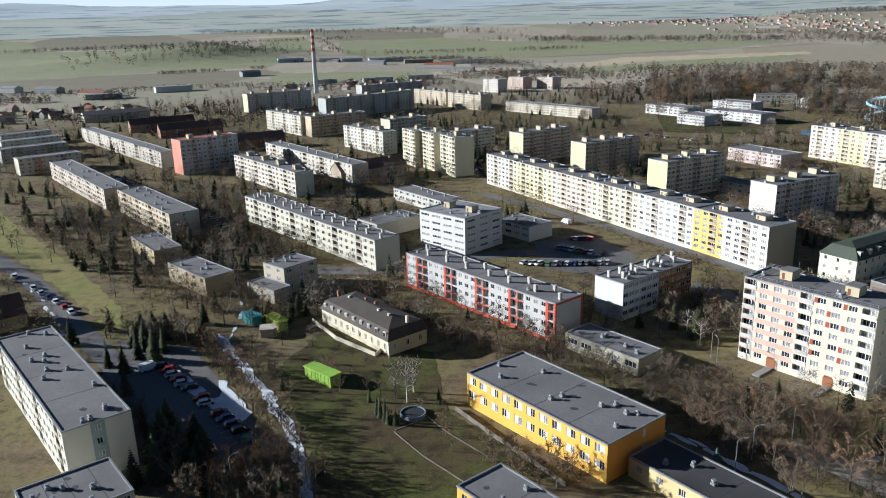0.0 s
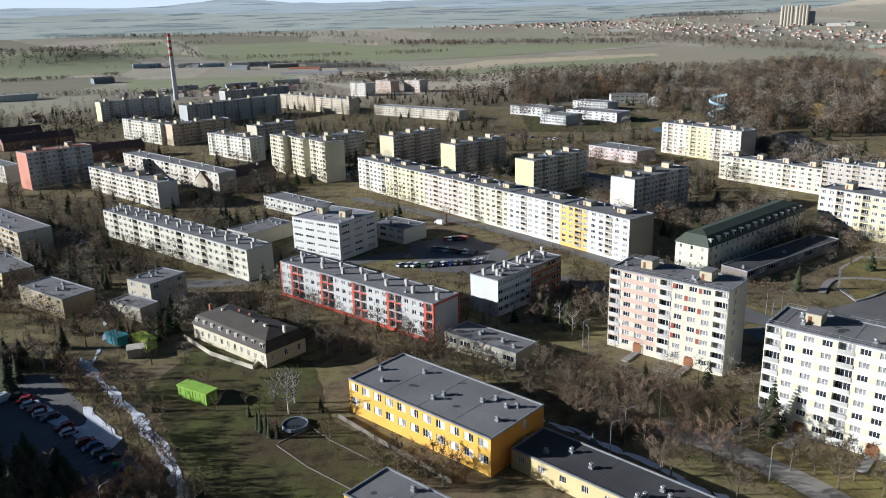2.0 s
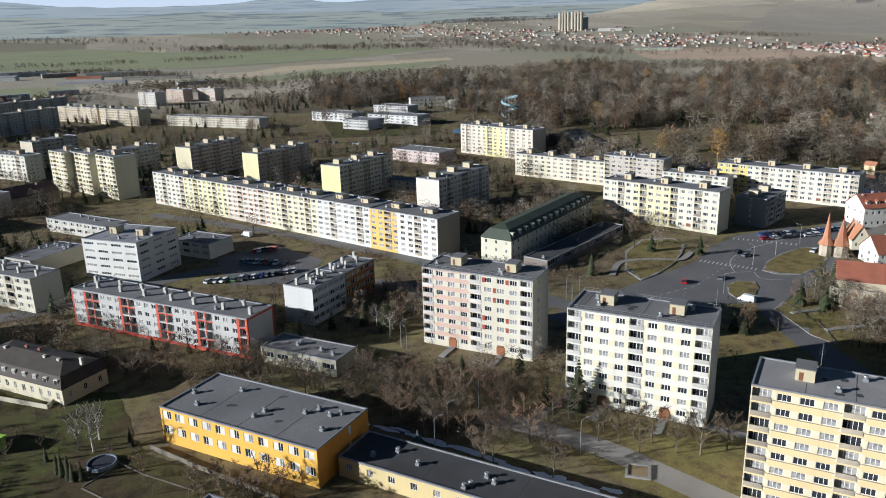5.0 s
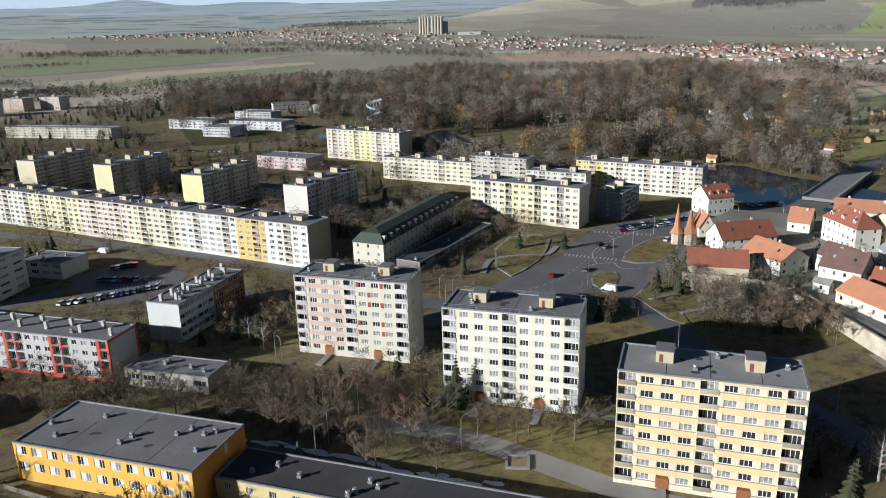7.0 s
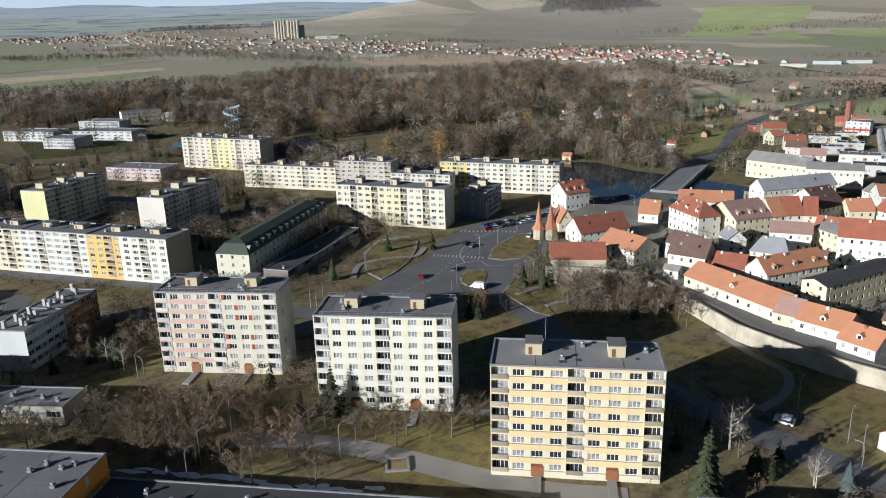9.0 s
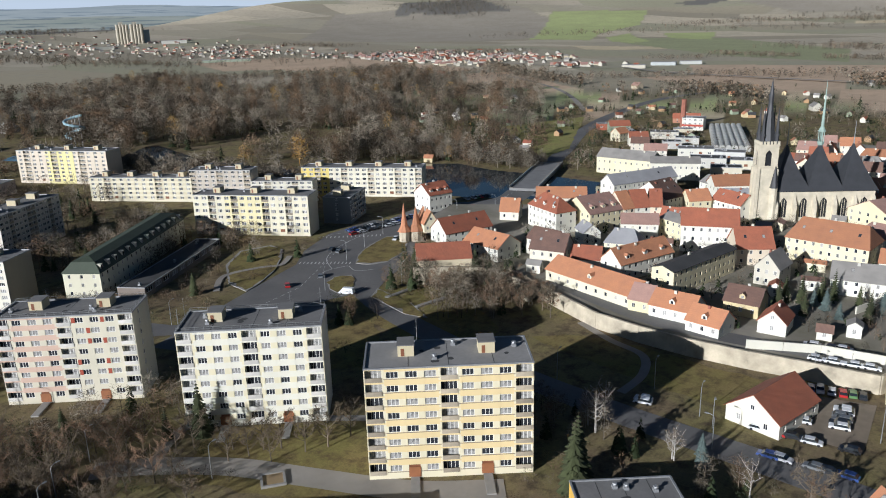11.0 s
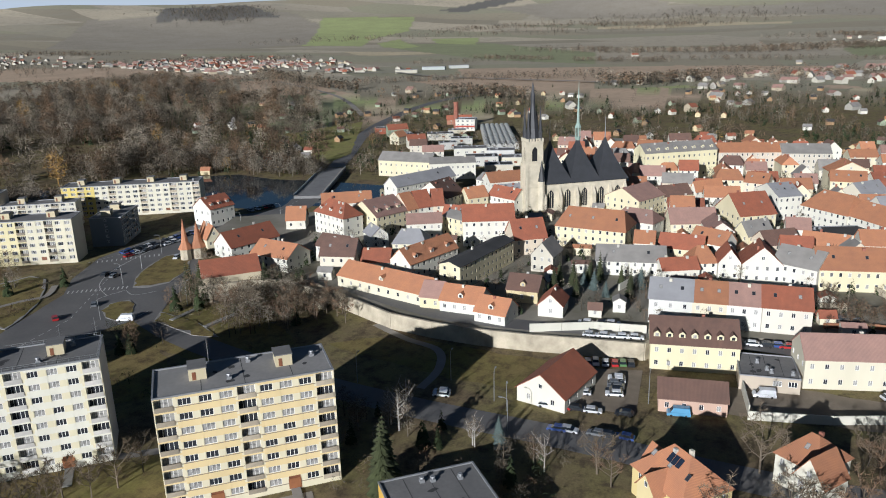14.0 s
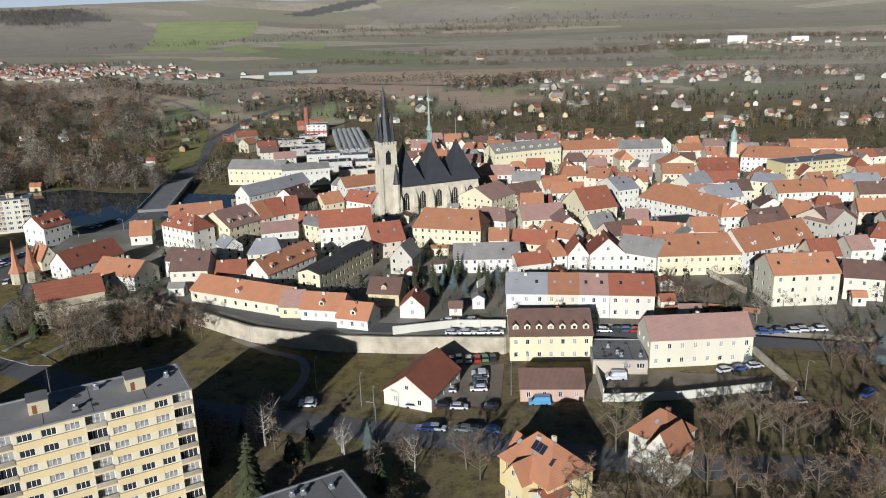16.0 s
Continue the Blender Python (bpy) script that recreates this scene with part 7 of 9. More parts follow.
for x_, y_, r_, w_, d_, h_, rf, c_ in ((510, 193, -60, 13, 9, 6, "r", (0.78, 0.76, 0.70)), (525, 206, -20, 10, 9, 6, "o", (0.66, 0.62, 0.5)), (494, 186, -75, 12, 9, 5, "b", (0.7, 0.66, 0.6)), (560, 228, -55, 16, 10, 6, "r", (0.30, 0.36, 0.28)), (470, 168, -72, 14, 9, 5, "p", (0.75, 0.73, 0.7)), (640, 205, -70, 22, 9, 4, "r", (0.4, 0.2, 0.14))):
    if clear_plot(x_, y_, r_, w_, d_, 0.5):
        house({"r": "small house with dark red tile roof on the edge of town", "o": "small house with orange tile roof on the edge of town", "b": "small house with brown tile roof on the edge of town", "p": "small house with faded pink roof on the edge of town"}[rf], x_, y_, r_, w_, d_, h_, 3.6, rf, c_, 0, 3, 2)
ro_ = random.Random(57)
n_ = 0
for k in range(1500):                 # lean-to outbuildings in the yards
    x_, y_, w_, d_ = ro_.uniform(205, 400), ro_.uniform(-150, 130), ro_.uniform(3.5, 7), ro_.uniform(2.6, 4.5)
    r_ = ro_.choice((-84, -78, -90, 6, 0))
    if n_ > 55 or not inside(x_, y_, TERRACE) or not clear_plot(x_, y_, r_, w_, d_, 0.4) or not free(x_ + 2, y_, 3.0):
        continue
    rf = ro_.choice("rbgpo")
    house({"r": "small yard outbuilding with dark red roof", "b": "small yard outbuilding with brown roof", "g": "small yard outbuilding with grey roof", "p": "small yard outbuilding with faded pink roof", "o": "small yard outbuilding with orange roof"}[rf],
          x_, y_, r_, w_, d_, ro_.uniform(2.4, 3.4), ro_.uniform(0.7, 1.6), rf, PLASTER[ro_.randrange(6)], 4, 1, 1, chimneys=0, name="outbuilding", category="outbuilding", group="yard outbuildings")
    n_ += 1


def low_wall(name, pts, h, t, mat, label):
    root = thing(name, pose(0, 0, 0), label, "wall")
    for (x0, y0, z0), (x1, y1, z1) in zip(pts, pts[1:]):
        a, b = Vector((x0, y0)), Vector((x1, y1))
        n = max(1, int((b - a).length / 6))
        d = (b - a).normalized()
        m = Vector((-d.y, d.x)) * t / 2
        for k in range(n):
            p, q = a.lerp(b, k / n) + d * 0.04, a.lerp(b, (k + 1) / n) - d * 0.04
            g = Geo()
            P = [p + m, p - m, q - m, q + m]
            lo = [(v.x, v.y, z0) for v in P]
            hi = [(v.x, v.y, z0 + h) for v in P]
            g.poly(hi)
            for i in range(4):
                j = (i + 1) % 4
                g.quad(lo[i], lo[j], hi[j], hi[i])
            part("panel", g, mat, root)


OLDKERB = surface("weathered_kerb", (0.20, 0.18, 0.14), 0.95, 0.6, 3, 0.6)
WHITEWALL = paint((0.72, 0.71, 0.67))
low_wall("yard_wall", [(164.6, -15.9, 0), (166.9, -33.6, 0), (173.6, -56.5, 0)], 2.2, 0.3, WHITEWALL, "white panelled yard wall beside the street")
low_wall("yard_wall", [(189.7, -14.8, 0), (166.6, -16.3, 0)], 2.6, 0.3, WHITEWALL, "white yard wall between the houses")
low_wall("garden_wall", [(192.6, 39.3, 4), (198.4, 22.5, 4), (199.2, 8.2, 4)], 2.4, 0.4, WHITEWALL, "white garden wall along the upper street")
low_wall("walk_wall", [(195.9, -57.7, 0), (173.4, -62.1, 0)], 2.2, 0.5, WALLSTONE, "old stone wall beside the footpath")
low_wall("school_fence", [(1.7, 159.6, 0), (9.2, 147.7, 0), (17.1, 136.1, 0), (22.5, 127.8, 0)], 1.1, 0.2, OLDKERB, "low weathered fence along the school terrace")
low_wall("terrace_parapet", [(-40.4, 216.9, 0), (-31.2, 202.3, 0), (-19.1, 190.4, 0), (-16.9, 195.7, 0)], 1.2, 0.3, paint((0.66, 0.62, 0.52)), "pale terrace parapet before the mansard house")
low_wall("garden_kerb", [(-7.3, 160.9, 0), (-0.3, 149.5, 0), (8.2, 138.9, 0)], 0.18, 0.28, OLDKERB, "low weathered kerb in the garden")
low_wall("garden_kerb", [(-12.0, 150.2, 0), (-5.3, 140.0, 0), (3.0, 130.1, 0)], 0.18, 0.28, OLDKERB, "low weathered kerb in the garden")
low_wall("garden_kerb", [(-11.8, 150.8, 0), (-4.9, 155.8, 0)], 0.18, 0.28, OLDKERB, "low weathered kerb in the garden")
low_wall("bastion_wall", [(198.8, 150.8, 0), (208.5, 137.3, 0), (211.9, 126.5, 0), (203.5, 107.6, 0)], 6.0, 1.0, WALLSTONE, "old pale bastion wall of the castle")
low_wall("court_wall", [(229.1, -38.5, 4), (230.5, -45.9, 4), (243.1, -48.5, 4)], 2.2, 0.4, WALLSTONE, "old pale yard wall behind the terrace")
low_wall("court_wall", [(258.2, -51.8, 4), (245.2, -57.9, 4), (230.3, -64.5, 4)], 2.0, 0.5, WALLSTONE, "old pale yard wall behind the terrace")
low_wall("street_fence", [(214.6, -37.5, 4), (217.5, -50.1, 4), (213.7, -64.3, 4)], 1.5, 0.2, paint((0.30, 0.14, 0.08)), "brown plank fence along the upper street")
low_wall("court_wall", [(249.6, 11.2, 4), (231.9, 18.7, 4)], 2.2, 0.4, WHITEWALL, "white garden wall behind the terrace")
for a_, b_, c_, d_ in ((182.7, 150.2, 195.3, 148.1), (180.8, 136.6, 193.0, 133.5)):
    low_wall("stone_kerb", [(a_, b_, 0), (c_, d_, 0)], 0.5, 1.6, CONCRETE, "long pale concrete bench slab on the lawn")
white_villa = [o for o in bpy.data.objects if o.get("label", "").startswith("white villa with orange hipped")][0]
gabled_wing(white_villa, 6.0, -3.0, 0, 6.0, 7.0, 6.2, 4.4, "o", (0.80, 0.78, 0.72))
block("flat-roofed yellow pavilion below the tower block", 95.6, 38.8, -53, 18.7, 20, 6, 2, "WWW", [(0.80, 0.50, 0.10)], head=0, vents=5, category="pavilion", name="pavilion", doors=0)


def dome(x, y, r):
    root = thing("dome_hall", pose(x, y, 0), "pale grey dome hall at the edge of the park", "hall")
    g, n, m = Geo(), 20, 6
    for i in range(m):
        for k in range(n):
            P = lambda i, k: (r * math.cos(i / m * math.pi / 2) * math.cos(2 * math.pi * k / n), r * math.cos(i / m * math.pi / 2) * math.sin(2 * math.pi * k / n), 0.75 * r * math.sin(i / m * math.pi / 2))
            g.quad(P(i, k), P(i, k + 1), P(i + 1, k + 1), P(i + 1, k))
    part("shell", g, paint((0.66, 0.66, 0.64)), root)


dome(352.1, 730.3, 12.5)
FOOT.append((338, 716, 0, 28, 28))
block("long low white pavilion at the park edge", 314.5, 764.3, -15, 38, 14, 9, 2, "WWWWWWWW", [(0.80, 0.80, 0.78)], ww=3, head=0, category="pavilion", name="pavilion", doors=0)
POOL_WATER = surface("pool_water", (0.20, 0.38, 0.52), 0.2, 0.2, 2, 0.85)
sheet("pool_water", [(265.7, 567.0), (285.4, 583.1), (290, 566), (270, 546)], 0.2, POOL_WATER, "light blue outdoor swimming pool", "water")
POOL_SLIDE = paint((0.42, 0.62, 0.76), 0.4)


def water_slide(x, y):
    root = thing("water_slide", pose(x, y, 0), "tall pale blue water slide tower", "slide")
    g, last = Geo(), None
    for k in range(25):
        a = k / 24 * 3.2 * math.pi
        p = (7 * math.cos(a), 7 * math.sin(a), 24 - k * 0.7)
        if last:
            g.prism(last, p, 1.0, 1.0, 6)
        last = p
    part("chute", g, POOL_SLIDE, root)
    for dx, dy in ((-3, -3), (3, -3), (3, 3), (-3, 3)):
        g = Geo()
        g.prism((dx, dy, 0), (dx, dy, 25), 0.35, 0.3, 6)
        part("post", g, POLE, root)


water_slide(330, 577)


# ---- trees ----
def limb_set(rnd, h, spread, limbs, subs):
    """The skeleton of a bare crown: limbs with side branches, as (start, end, r0, r1)."""
    segs, tips = [], []
    top = Vector((rnd.uniform(-0.04, 0.04) * h, rnd.uniform(-0.04, 0.04) * h, h * 0.62))
    segs.append((Vector((0, 0, 0)), top * 0.5, h * 0.020, h * 0.015))
    segs.append((top * 0.5, top, h * 0.015, h * 0.008))
    segs.append((top, top + Vector((0, 0, h * 0.2)), h * 0.008, h * 0.002))
    tips.append((top, top + Vector((0, 0, h * 0.25))))
    for k in range(limbs):
        s = 0.22 + 0.42 * k / limbs
        a = k * 2.4 + rnd.uniform(-0.4, 0.4)
        st = Vector((0, 0, h * s)) + top * 0.0
        L = h * spread * rnd.uniform(0.75, 1.1) * (1.1 - 0.5 * abs(s - 0.4))
        lift = rnd.uniform(0.7, 1.3)
        en = st + Vector((math.cos(a) * L, math.sin(a) * L, L * lift))
        if en.z > h * 0.97:
            en.z = h * 0.97
        mid = (st + en) / 2 + Vector((0, 0, -0.04 * h))
        segs.append((st, mid, h * 0.009, h * 0.006))
        segs.append((mid, en, h * 0.006, h * 0.002))
        tips.append((mid, en))
        for q in range(subs):
            f = rnd.uniform(0.35, 0.95)
            p = mid.lerp(en, f) if f > 0.5 else st.lerp(mid, f * 2)
            d = Vector((rnd.uniform(-1, 1), rnd.uniform(-1, 1), rnd.uniform(0.1, 1.2))).normalized()
            e = p + d * h * rnd.uniform(0.10, 0.2)
            segs.append((p, e, h * 0.004, h * 0.0015))
            tips.append((p, e))
    return segs, tips


def bare_tree(seed, h=9.0, spread=0.34, limbs=9, subs=4, twigs=21, tw=0.075, bark=BARK, twig=TWIG, label="", name="tree", droop=0.0):
    rnd = random.Random(seed)
    segs, tips = limb_set(rnd, h, spread, limbs, subs)
    root = thing(name, pose(0, 0, -900), label or "bare deciduous tree in winter", "tree")
    g = Geo()
    for a, b, r0, r1 in segs:
        g.prism(a, b, r0, r1, 4, 0, False)
    part("trunk", g, bark, root)
    g = Geo()
    for a, b in tips:
        for k in range(twigs):
            p = a.lerp(b, rnd.uniform(0.15, 1.0))
            d = Vector((rnd.gauss(0, 1), rnd.gauss(0, 1), rnd.gauss(0.45 - droop, 0.8))).normalized()
            L = h * rnd.uniform(0.05, 0.13)
            s = d.orthogonal().normalized() * tw * rnd.uniform(0.5, 1.0)
            e = p + d * L
            g.poly([tuple(p - s * 0.5), tuple(p + s * 0.5), tuple(e)])
            if k % 2 == 0:
                e2 = p.lerp(e, 0.4) + Vector((rnd.gauss(0, 1), rnd.gauss(0, 1), rnd.gauss(0.2, 0.8))) * L * 0.35
                c = p.lerp(e, 0.4)
                g.poly([tuple(c - s * 0.3), tuple(c + s * 0.3), tuple(e2)])
    part("crown", g, twig, root)
    return root


def conifer(seed, h=10.0, r=2.4, mat=NEEDLE, label=""):
    rnd = random.Random(seed)
    root = thing("conifer", pose(0, 0, -900), label or "dark green spruce with drooping boughs", "tree")
    g = Geo()
    g.prism((0, 0, 0), (0, 0, h * 0.95), h * 0.018, 0.02, 5)
    part("trunk", g, BARK, root)
    g = Geo()
    n = 17
    for k in range(n):
        t = k / (n - 1)
        z = h * (0.07 + 0.91 * t)
        rr = r * (1 - t) ** 0.85 + 0.12
        m = max(6, int(16 * (1 - t * 0.6)))
        for i in range(m):
            a = 2 * math.pi * (i + rnd.random()) / m
            q = rr * rnd.uniform(0.7, 1.12)
            ca, sa = math.cos(a), math.sin(a)
            wd = q * 0.24 + 0.08
            z1 = z - q * rnd.uniform(0.22, 0.5)
            base, tip = (0, 0, z + 0.15 * q), (ca * q, sa * q, z1)
            ml, mr_ = (ca * q * 0.6 - sa * wd, sa * q * 0.6 + ca * wd, z1 + 0.12 * q), (ca * q * 0.6 + sa * wd, sa * q * 0.6 - ca * wd, z1 + 0.12 * q)
            g.poly([base, ml, tip])
            g.poly([base, tip, mr_])
    part("crown", g, mat, root)
    return root


TREES = [bare_tree(s, twig=m, label=l, spread=sp, limbs=li) for s, m, l, sp, li in ((1, TWIG, "", 0.34, 8), (2, TWIG, "broad bare tree with grey-brown twigs", 0.42, 9), (3, TWIG_R, "bare tree with reddish-brown twigs", 0.36, 9),
                                                                                 (4, TWIG, "slender bare tree with pale trunk", 0.24, 8), (6, TWIG_R, "bare shrubby tree with reddish twigs", 0.4, 7))]
BIRCHES = [bare_tree(s, h=11, spread=0.22, limbs=9, subs=4, twigs=12, tw=0.06, bark=BIRCH, twig=TWIG, label="birch with white bark and thin bare twigs", name="birch", droop=0.7) for s in (11, 12)]
SPRUCES = [conifer(21), conifer(22, 10, 1.9), conifer(23, 9, 2.6, NEEDLE_B, "blue-grey spruce on the lawn")]
PINES = [conifer(24, 9, 3.4, NEEDLE, "broad dark green pine beside the parking lot")]
THUJAS = [conifer(31, 6, 0.9, NEEDLE, "slim dark green columnar thuja")]


def plant(kind, x, y, h, z=0.0, ref=9.0, rnd=random.Random(8)):
    s = h / ref
    return copy_thing(kind, pose(x, y, z, 0, 0, rnd.uniform(0, 360)) @ Matrix.Diagonal((s, s, s * rnd.uniform(0.92, 1.08), 1)))


# trees that stand out one by one
for x_, y_, h_ in ((-62.4, 147.8, 9), (-57.4, 144.0, 8), (-55.3, 148.3, 8), (-63.1, 153.7, 9), (-51.8, 142.4, 8), (-61.9, 141.3, 9), (-88.9, 207.1, 9), (-87.3, 211.8, 8), (-81.9, 207.9, 9), (-88.9, 202.0, 8), (-70.8, 205.8, 7)):
    plant(PINES[0], x_, y_, h_, ref=9)
for x_, y_, h_ in ((-12.3, 166.0, 12), (-9.5, 163.8, 13), (-8.2, 168.9, 11), (140.8, 58.3, 12), (146.8, 58.6, 11), (139.6, 57.7, 12), (141.7, 60.4, 10), (137.6, 39.7, 8), (132.5, 23.8, 9), (69.3, 201.9, 8), (138.1, 40.3, 8)):
    plant(BIRCHES[int(x_) % 2], x_, y_, h_, ref=11)
for x_, y_, h_, k_ in ((52.8, 131.5, 6, 2), (92.9, 131.3, 13, 0), (120.8, 53.4, 15, 0), (117.2, 52.5, 15, 0), (139.1, 34.5, 7, 2), (87.7, 136.5, 9, 1), (97.9, 133.2, 12, 0), (68.4, 155.9, 8, 1), (75.6, 156.7, 8, 0), (-2.0, 162.7, 5, 1),
                   (207.3, 156.4, 12, 0), (207.5, 160.2, 11, 1), (217.3, 137.1, 11, 0), (211.7, 121.5, 12, 0), (215.4, 131.7, 10, 1), (142.4, 35.6, 6, 2), (-58.7, 134.0, 11, 0), (-54.2, 137.8, 10, 1), (-62.6, 132.2, 9, 0),
                   (-98.7, 289.5, 9, 0), (-84.1, 277.3, 9, 1), (-73.6, 269.4, 8, 0), (-115.4, 280.1, 9, 0), (-91.1, 336.8, 9, 1), (-175.7, 351.2, 9, 0), (-201.8, 382.7, 9, 1), (-110.5, 418.9, 10, 0), (-102.9, 413.4, 10, 1), (-41.0, 172.2, 5, 1),
                   (152.5, 209.5, 9, 0), (189.4, -54.6, 10, 2), (206.0, -87.2, 11, 0), (191.5, -88.7, 11, 2), (167.0, -1.9, 6, 0), (206.7, 161.1, 12, 1), (210.4, 133.2, 11, 0), (212.4, 128.2, 10, 0), (213.3, 123.7, 7, 0), (214.3, 133.0, 9, 1), (-176.0, 346.0, 11, 0), (-178.1, 354.6, 10, 1), (-104.0, 301.9, 12, 0), (-91.7, 292.7, 11, 0), (-110.0, 269.3, 12, 0), (-118.8, 280.4, 9, 1), (-85.0, 199.1, 11, 0), (-79.5, 191.2, 12, 0), (-85.0, 193.4, 10, 1), (-79.1, 196.8, 9, 1), (-73.7, 217.1, 9, 0), (-60.0, 144.6, 8, 0), (-55.3, 136.8, 9, 1), (-51.2, 133.6, 8, 0), (-64.3, 144.8, 8, 1), (-57.8, 133.0, 9, 0), (-69.1, 154.5, 7, 1), (-79.6, 171.5, 8, 0), (-91.2, 188.4, 8, 1), (-85.4, 184.6, 9, 0)):
    plant(SPRUCES[k_], x_, y_, h_, ref=10)
for x_, y_, h_ in ((-16.4, 158.2, 5), (-15.5, 156.7, 5.5), (-14.2, 155.1, 6), (-13.5, 153.7, 5), (-11.8, 153.2, 5), (-18.7, 164.6, 4)):
    plant(THUJAS[0], x_, y_, h_, ref=6)
for x_, y_, h_, k_ in ((75.7, 136.4, 11, 0), (75.1, 137.9, 10, 2), (88.8, 117.8, 8, 0), (92.5, 115.6, 8, 3), (93.6, 110.0, 8, 0), (62.9, 121.7, 8, 1), (65.1, 121.0, 8, 4), (72.8, 110.6, 7, 0), (62.3, 136.9, 7, 1), (60.9, 139.9, 7, 0),
                   (98.4, 112.0, 9, 0), (100.1, 106.6, 9, 3), (104.2, 103.8, 10, 0), (92.4, 120.4, 8, 3), (95.9, 114.8, 8, 0), (75.5, 137.3, 9, 2), (75.6, 144.6, 9, 2), (59.7, 138.0, 8, 1), (74.5, 112.7, 7, 0), (64.4, 123.7, 7, 1),
                   (16.4, 132.2, 7, 2), (20.0, 133.3, 8, 4), (23.0, 129.4, 7, 2), (13.5, 129.6, 6, 4), (20.7, 127.7, 8, 2), (25.1, 127.3, 6, 4), (17.3, 127.4, 6, 1), (143.0, -17.0, 12, 1), (134.3, 13.6, 9, 1), (130.6, 10.5, 8, 4), (110.2, 102.6, 9, 0), (9.3, 192.5, 8, 2), (5.0, 195.8, 8, 4), (0.5, 195.5, 8, 1), (13.7, 191.1, 7, 2)):
    plant(TREES[k_], x_, y_, h_)

rs = random.Random(77)
MIDS = []


def scatter(n, poly, kinds, lo, hi, gap=2.5, z=0.0, roads=True, apart=3.0):
    xs, ys = [p[0] for p in poly], [p[1] for p in poly]
    made, tries, spots = 0, 0, []
    while made < n and tries < n * 25:
        tries += 1
        x, y = rs.uniform(min(xs), max(xs)), rs.uniform(min(ys), max(ys))
        if not inside(x, y, poly) or not free(x, y, gap, roads):
            continue
        if any((x - a) ** 2 + (y - b) ** 2 < apart ** 2 for a, b in spots):
            continue
        spots.append((x, y))
        kind, ref = rs.choice(kinds)
        if x * x + y * y > 240 ** 2 and z == 0:
            con = kind in SPRUCES
            MIDS.append((x, y, z, rs.uniform(lo, hi) / (12.0 if con else 14.0), 3 if con else rs.randrange(3), 3 if con else rs.choice((0, 0, 1, 2))))
            made += 1
            continue
        plant(kind, x, y, rs.uniform(lo, hi), z, ref)
        made += 1


T5 = [(t_, 9.0) for t_ in TREES]
MIX = T5 * 3 + [(s_, 10.0) for s_ in SPRUCES[:2]] * 2 + [(b_, 11.0) for b_ in BIRCHES]
scatter(16, [(-95.4, 207.8), (-77.2, 210.8), (-69.3, 190.6), (-77.1, 174.4)], MIX, 5, 10, apart=2.5)
scatter(34, [(-57.3, 205.1), (-38.2, 172.1), (-25.7, 126.7), (-35.6, 127.2), (-46.3, 153.3), (-58.0, 182.9)], T5, 3.5, 7, gap=1, roads=False, apart=2.2)
scatter(16, [(-42.2, 171.6), (-17.9, 153.9), (7.8, 134.8), (-5.7, 180.1), (-32.3, 192.1)], T5, 3, 5, apart=4)
scatter(10, [(8.9, 145.4), (20.1, 127.0), (11.4, 127.8), (4.7, 137.9)], T5, 4, 7, apart=2.5)
scatter(8, [(240.0, -42.3), (220.3, -58.8), (217.0, -38.6)], T5, 3, 6, z=4.0, roads=False)
scatter(10, [(203.8, -75.7), (213.2, -97.0), (182.7, -84.7), (181.8, -69.8)], MIX, 5, 9, z=0.0, roads=False)
scatter(26, [(-86, 176), (-66, 186), (-28, 122), (-48, 116)], MIX, 5, 9)
scatter(60, [(-75, 215), (-23, 132), (-33, 113), (-65, 146), (-97, 208)], T5, 4, 8)
scatter(26, [(8, 189), (56, 144), (70, 166), (38, 195), (23, 211)], T5, 6, 10)
scatter(34, [(51, 154), (70, 157), (90, 129), (78, 122), (55, 134)], T5, 6, 11)
scatter(22, [(57, 207), (71, 238), (98, 219), (91, 190), (66, 186)], MIX, 6, 10)
scatter(60, [(-141, 328), (-74, 273), (-62, 312), (-20, 334), (-9, 382), (-127, 477), (-213, 456)], MIX, 6, 10)
scatter(60, [(-119, 233), (-64, 209), (-42, 242), (-73, 315), (-176, 380), (-202, 329)], MIX, 5, 10)
scatter(60, [(-303, 718), (-103, 513), (-164, 366), (-307, 481), (-409, 633)], MIX, 6, 10)
scatter(70, [(-100, 682), (60, 404), (139, 382), (116, 575), (8, 798)], MIX, 6, 11)
scatter(70, [(68, 373), (151, 242), (219, 297), (249, 429), (165, 483), (123, 461)], MIX, 6, 11)
scatter(30, [(151, 237), (210, 244), (199, 267), (153, 264)], MIX, 5, 9)
scatter(34, [(179, 118), (199, 95), (229, 146), (225, 176), (194, 141), (169, 102)], T5, 7, 11)
scatter(14, [(199, 164), (213, 120), (198, 91), (185, 102)], T5, 7, 10)
scatter(60, [(110, -5), (157, -41), (156, -91), (111, -82), (91, -36)], T5, 8, 13, apart=3.5)
scatter(14, [(228, 41), (244, 31), (242, 11), (225, 13), (222, 31)], [(s_, 10.0) for s_ in SPRUCES], 6, 10, z=4.0, roads=False)
scatter(14, [(217, -23), (235, -28), (225, -61), (212, -56)], T5, 4, 7, z=4.0, roads=False)
scatter(40, [(-282, 1064), (-405, 820), (-221, 709), (-120, 863)], MIX, 6, 10)
# loose planting all through the estate
VERGE_AT = [(-299.6, 452.0), (-229.2, 385.9), (-152.7, 294.6), (-108.3, 237.9), (-91.9, 211.8), (-102.4, 214.7), (-136.1, 252.9), (-183.6, 303.1), (-224.2, 339.1)]


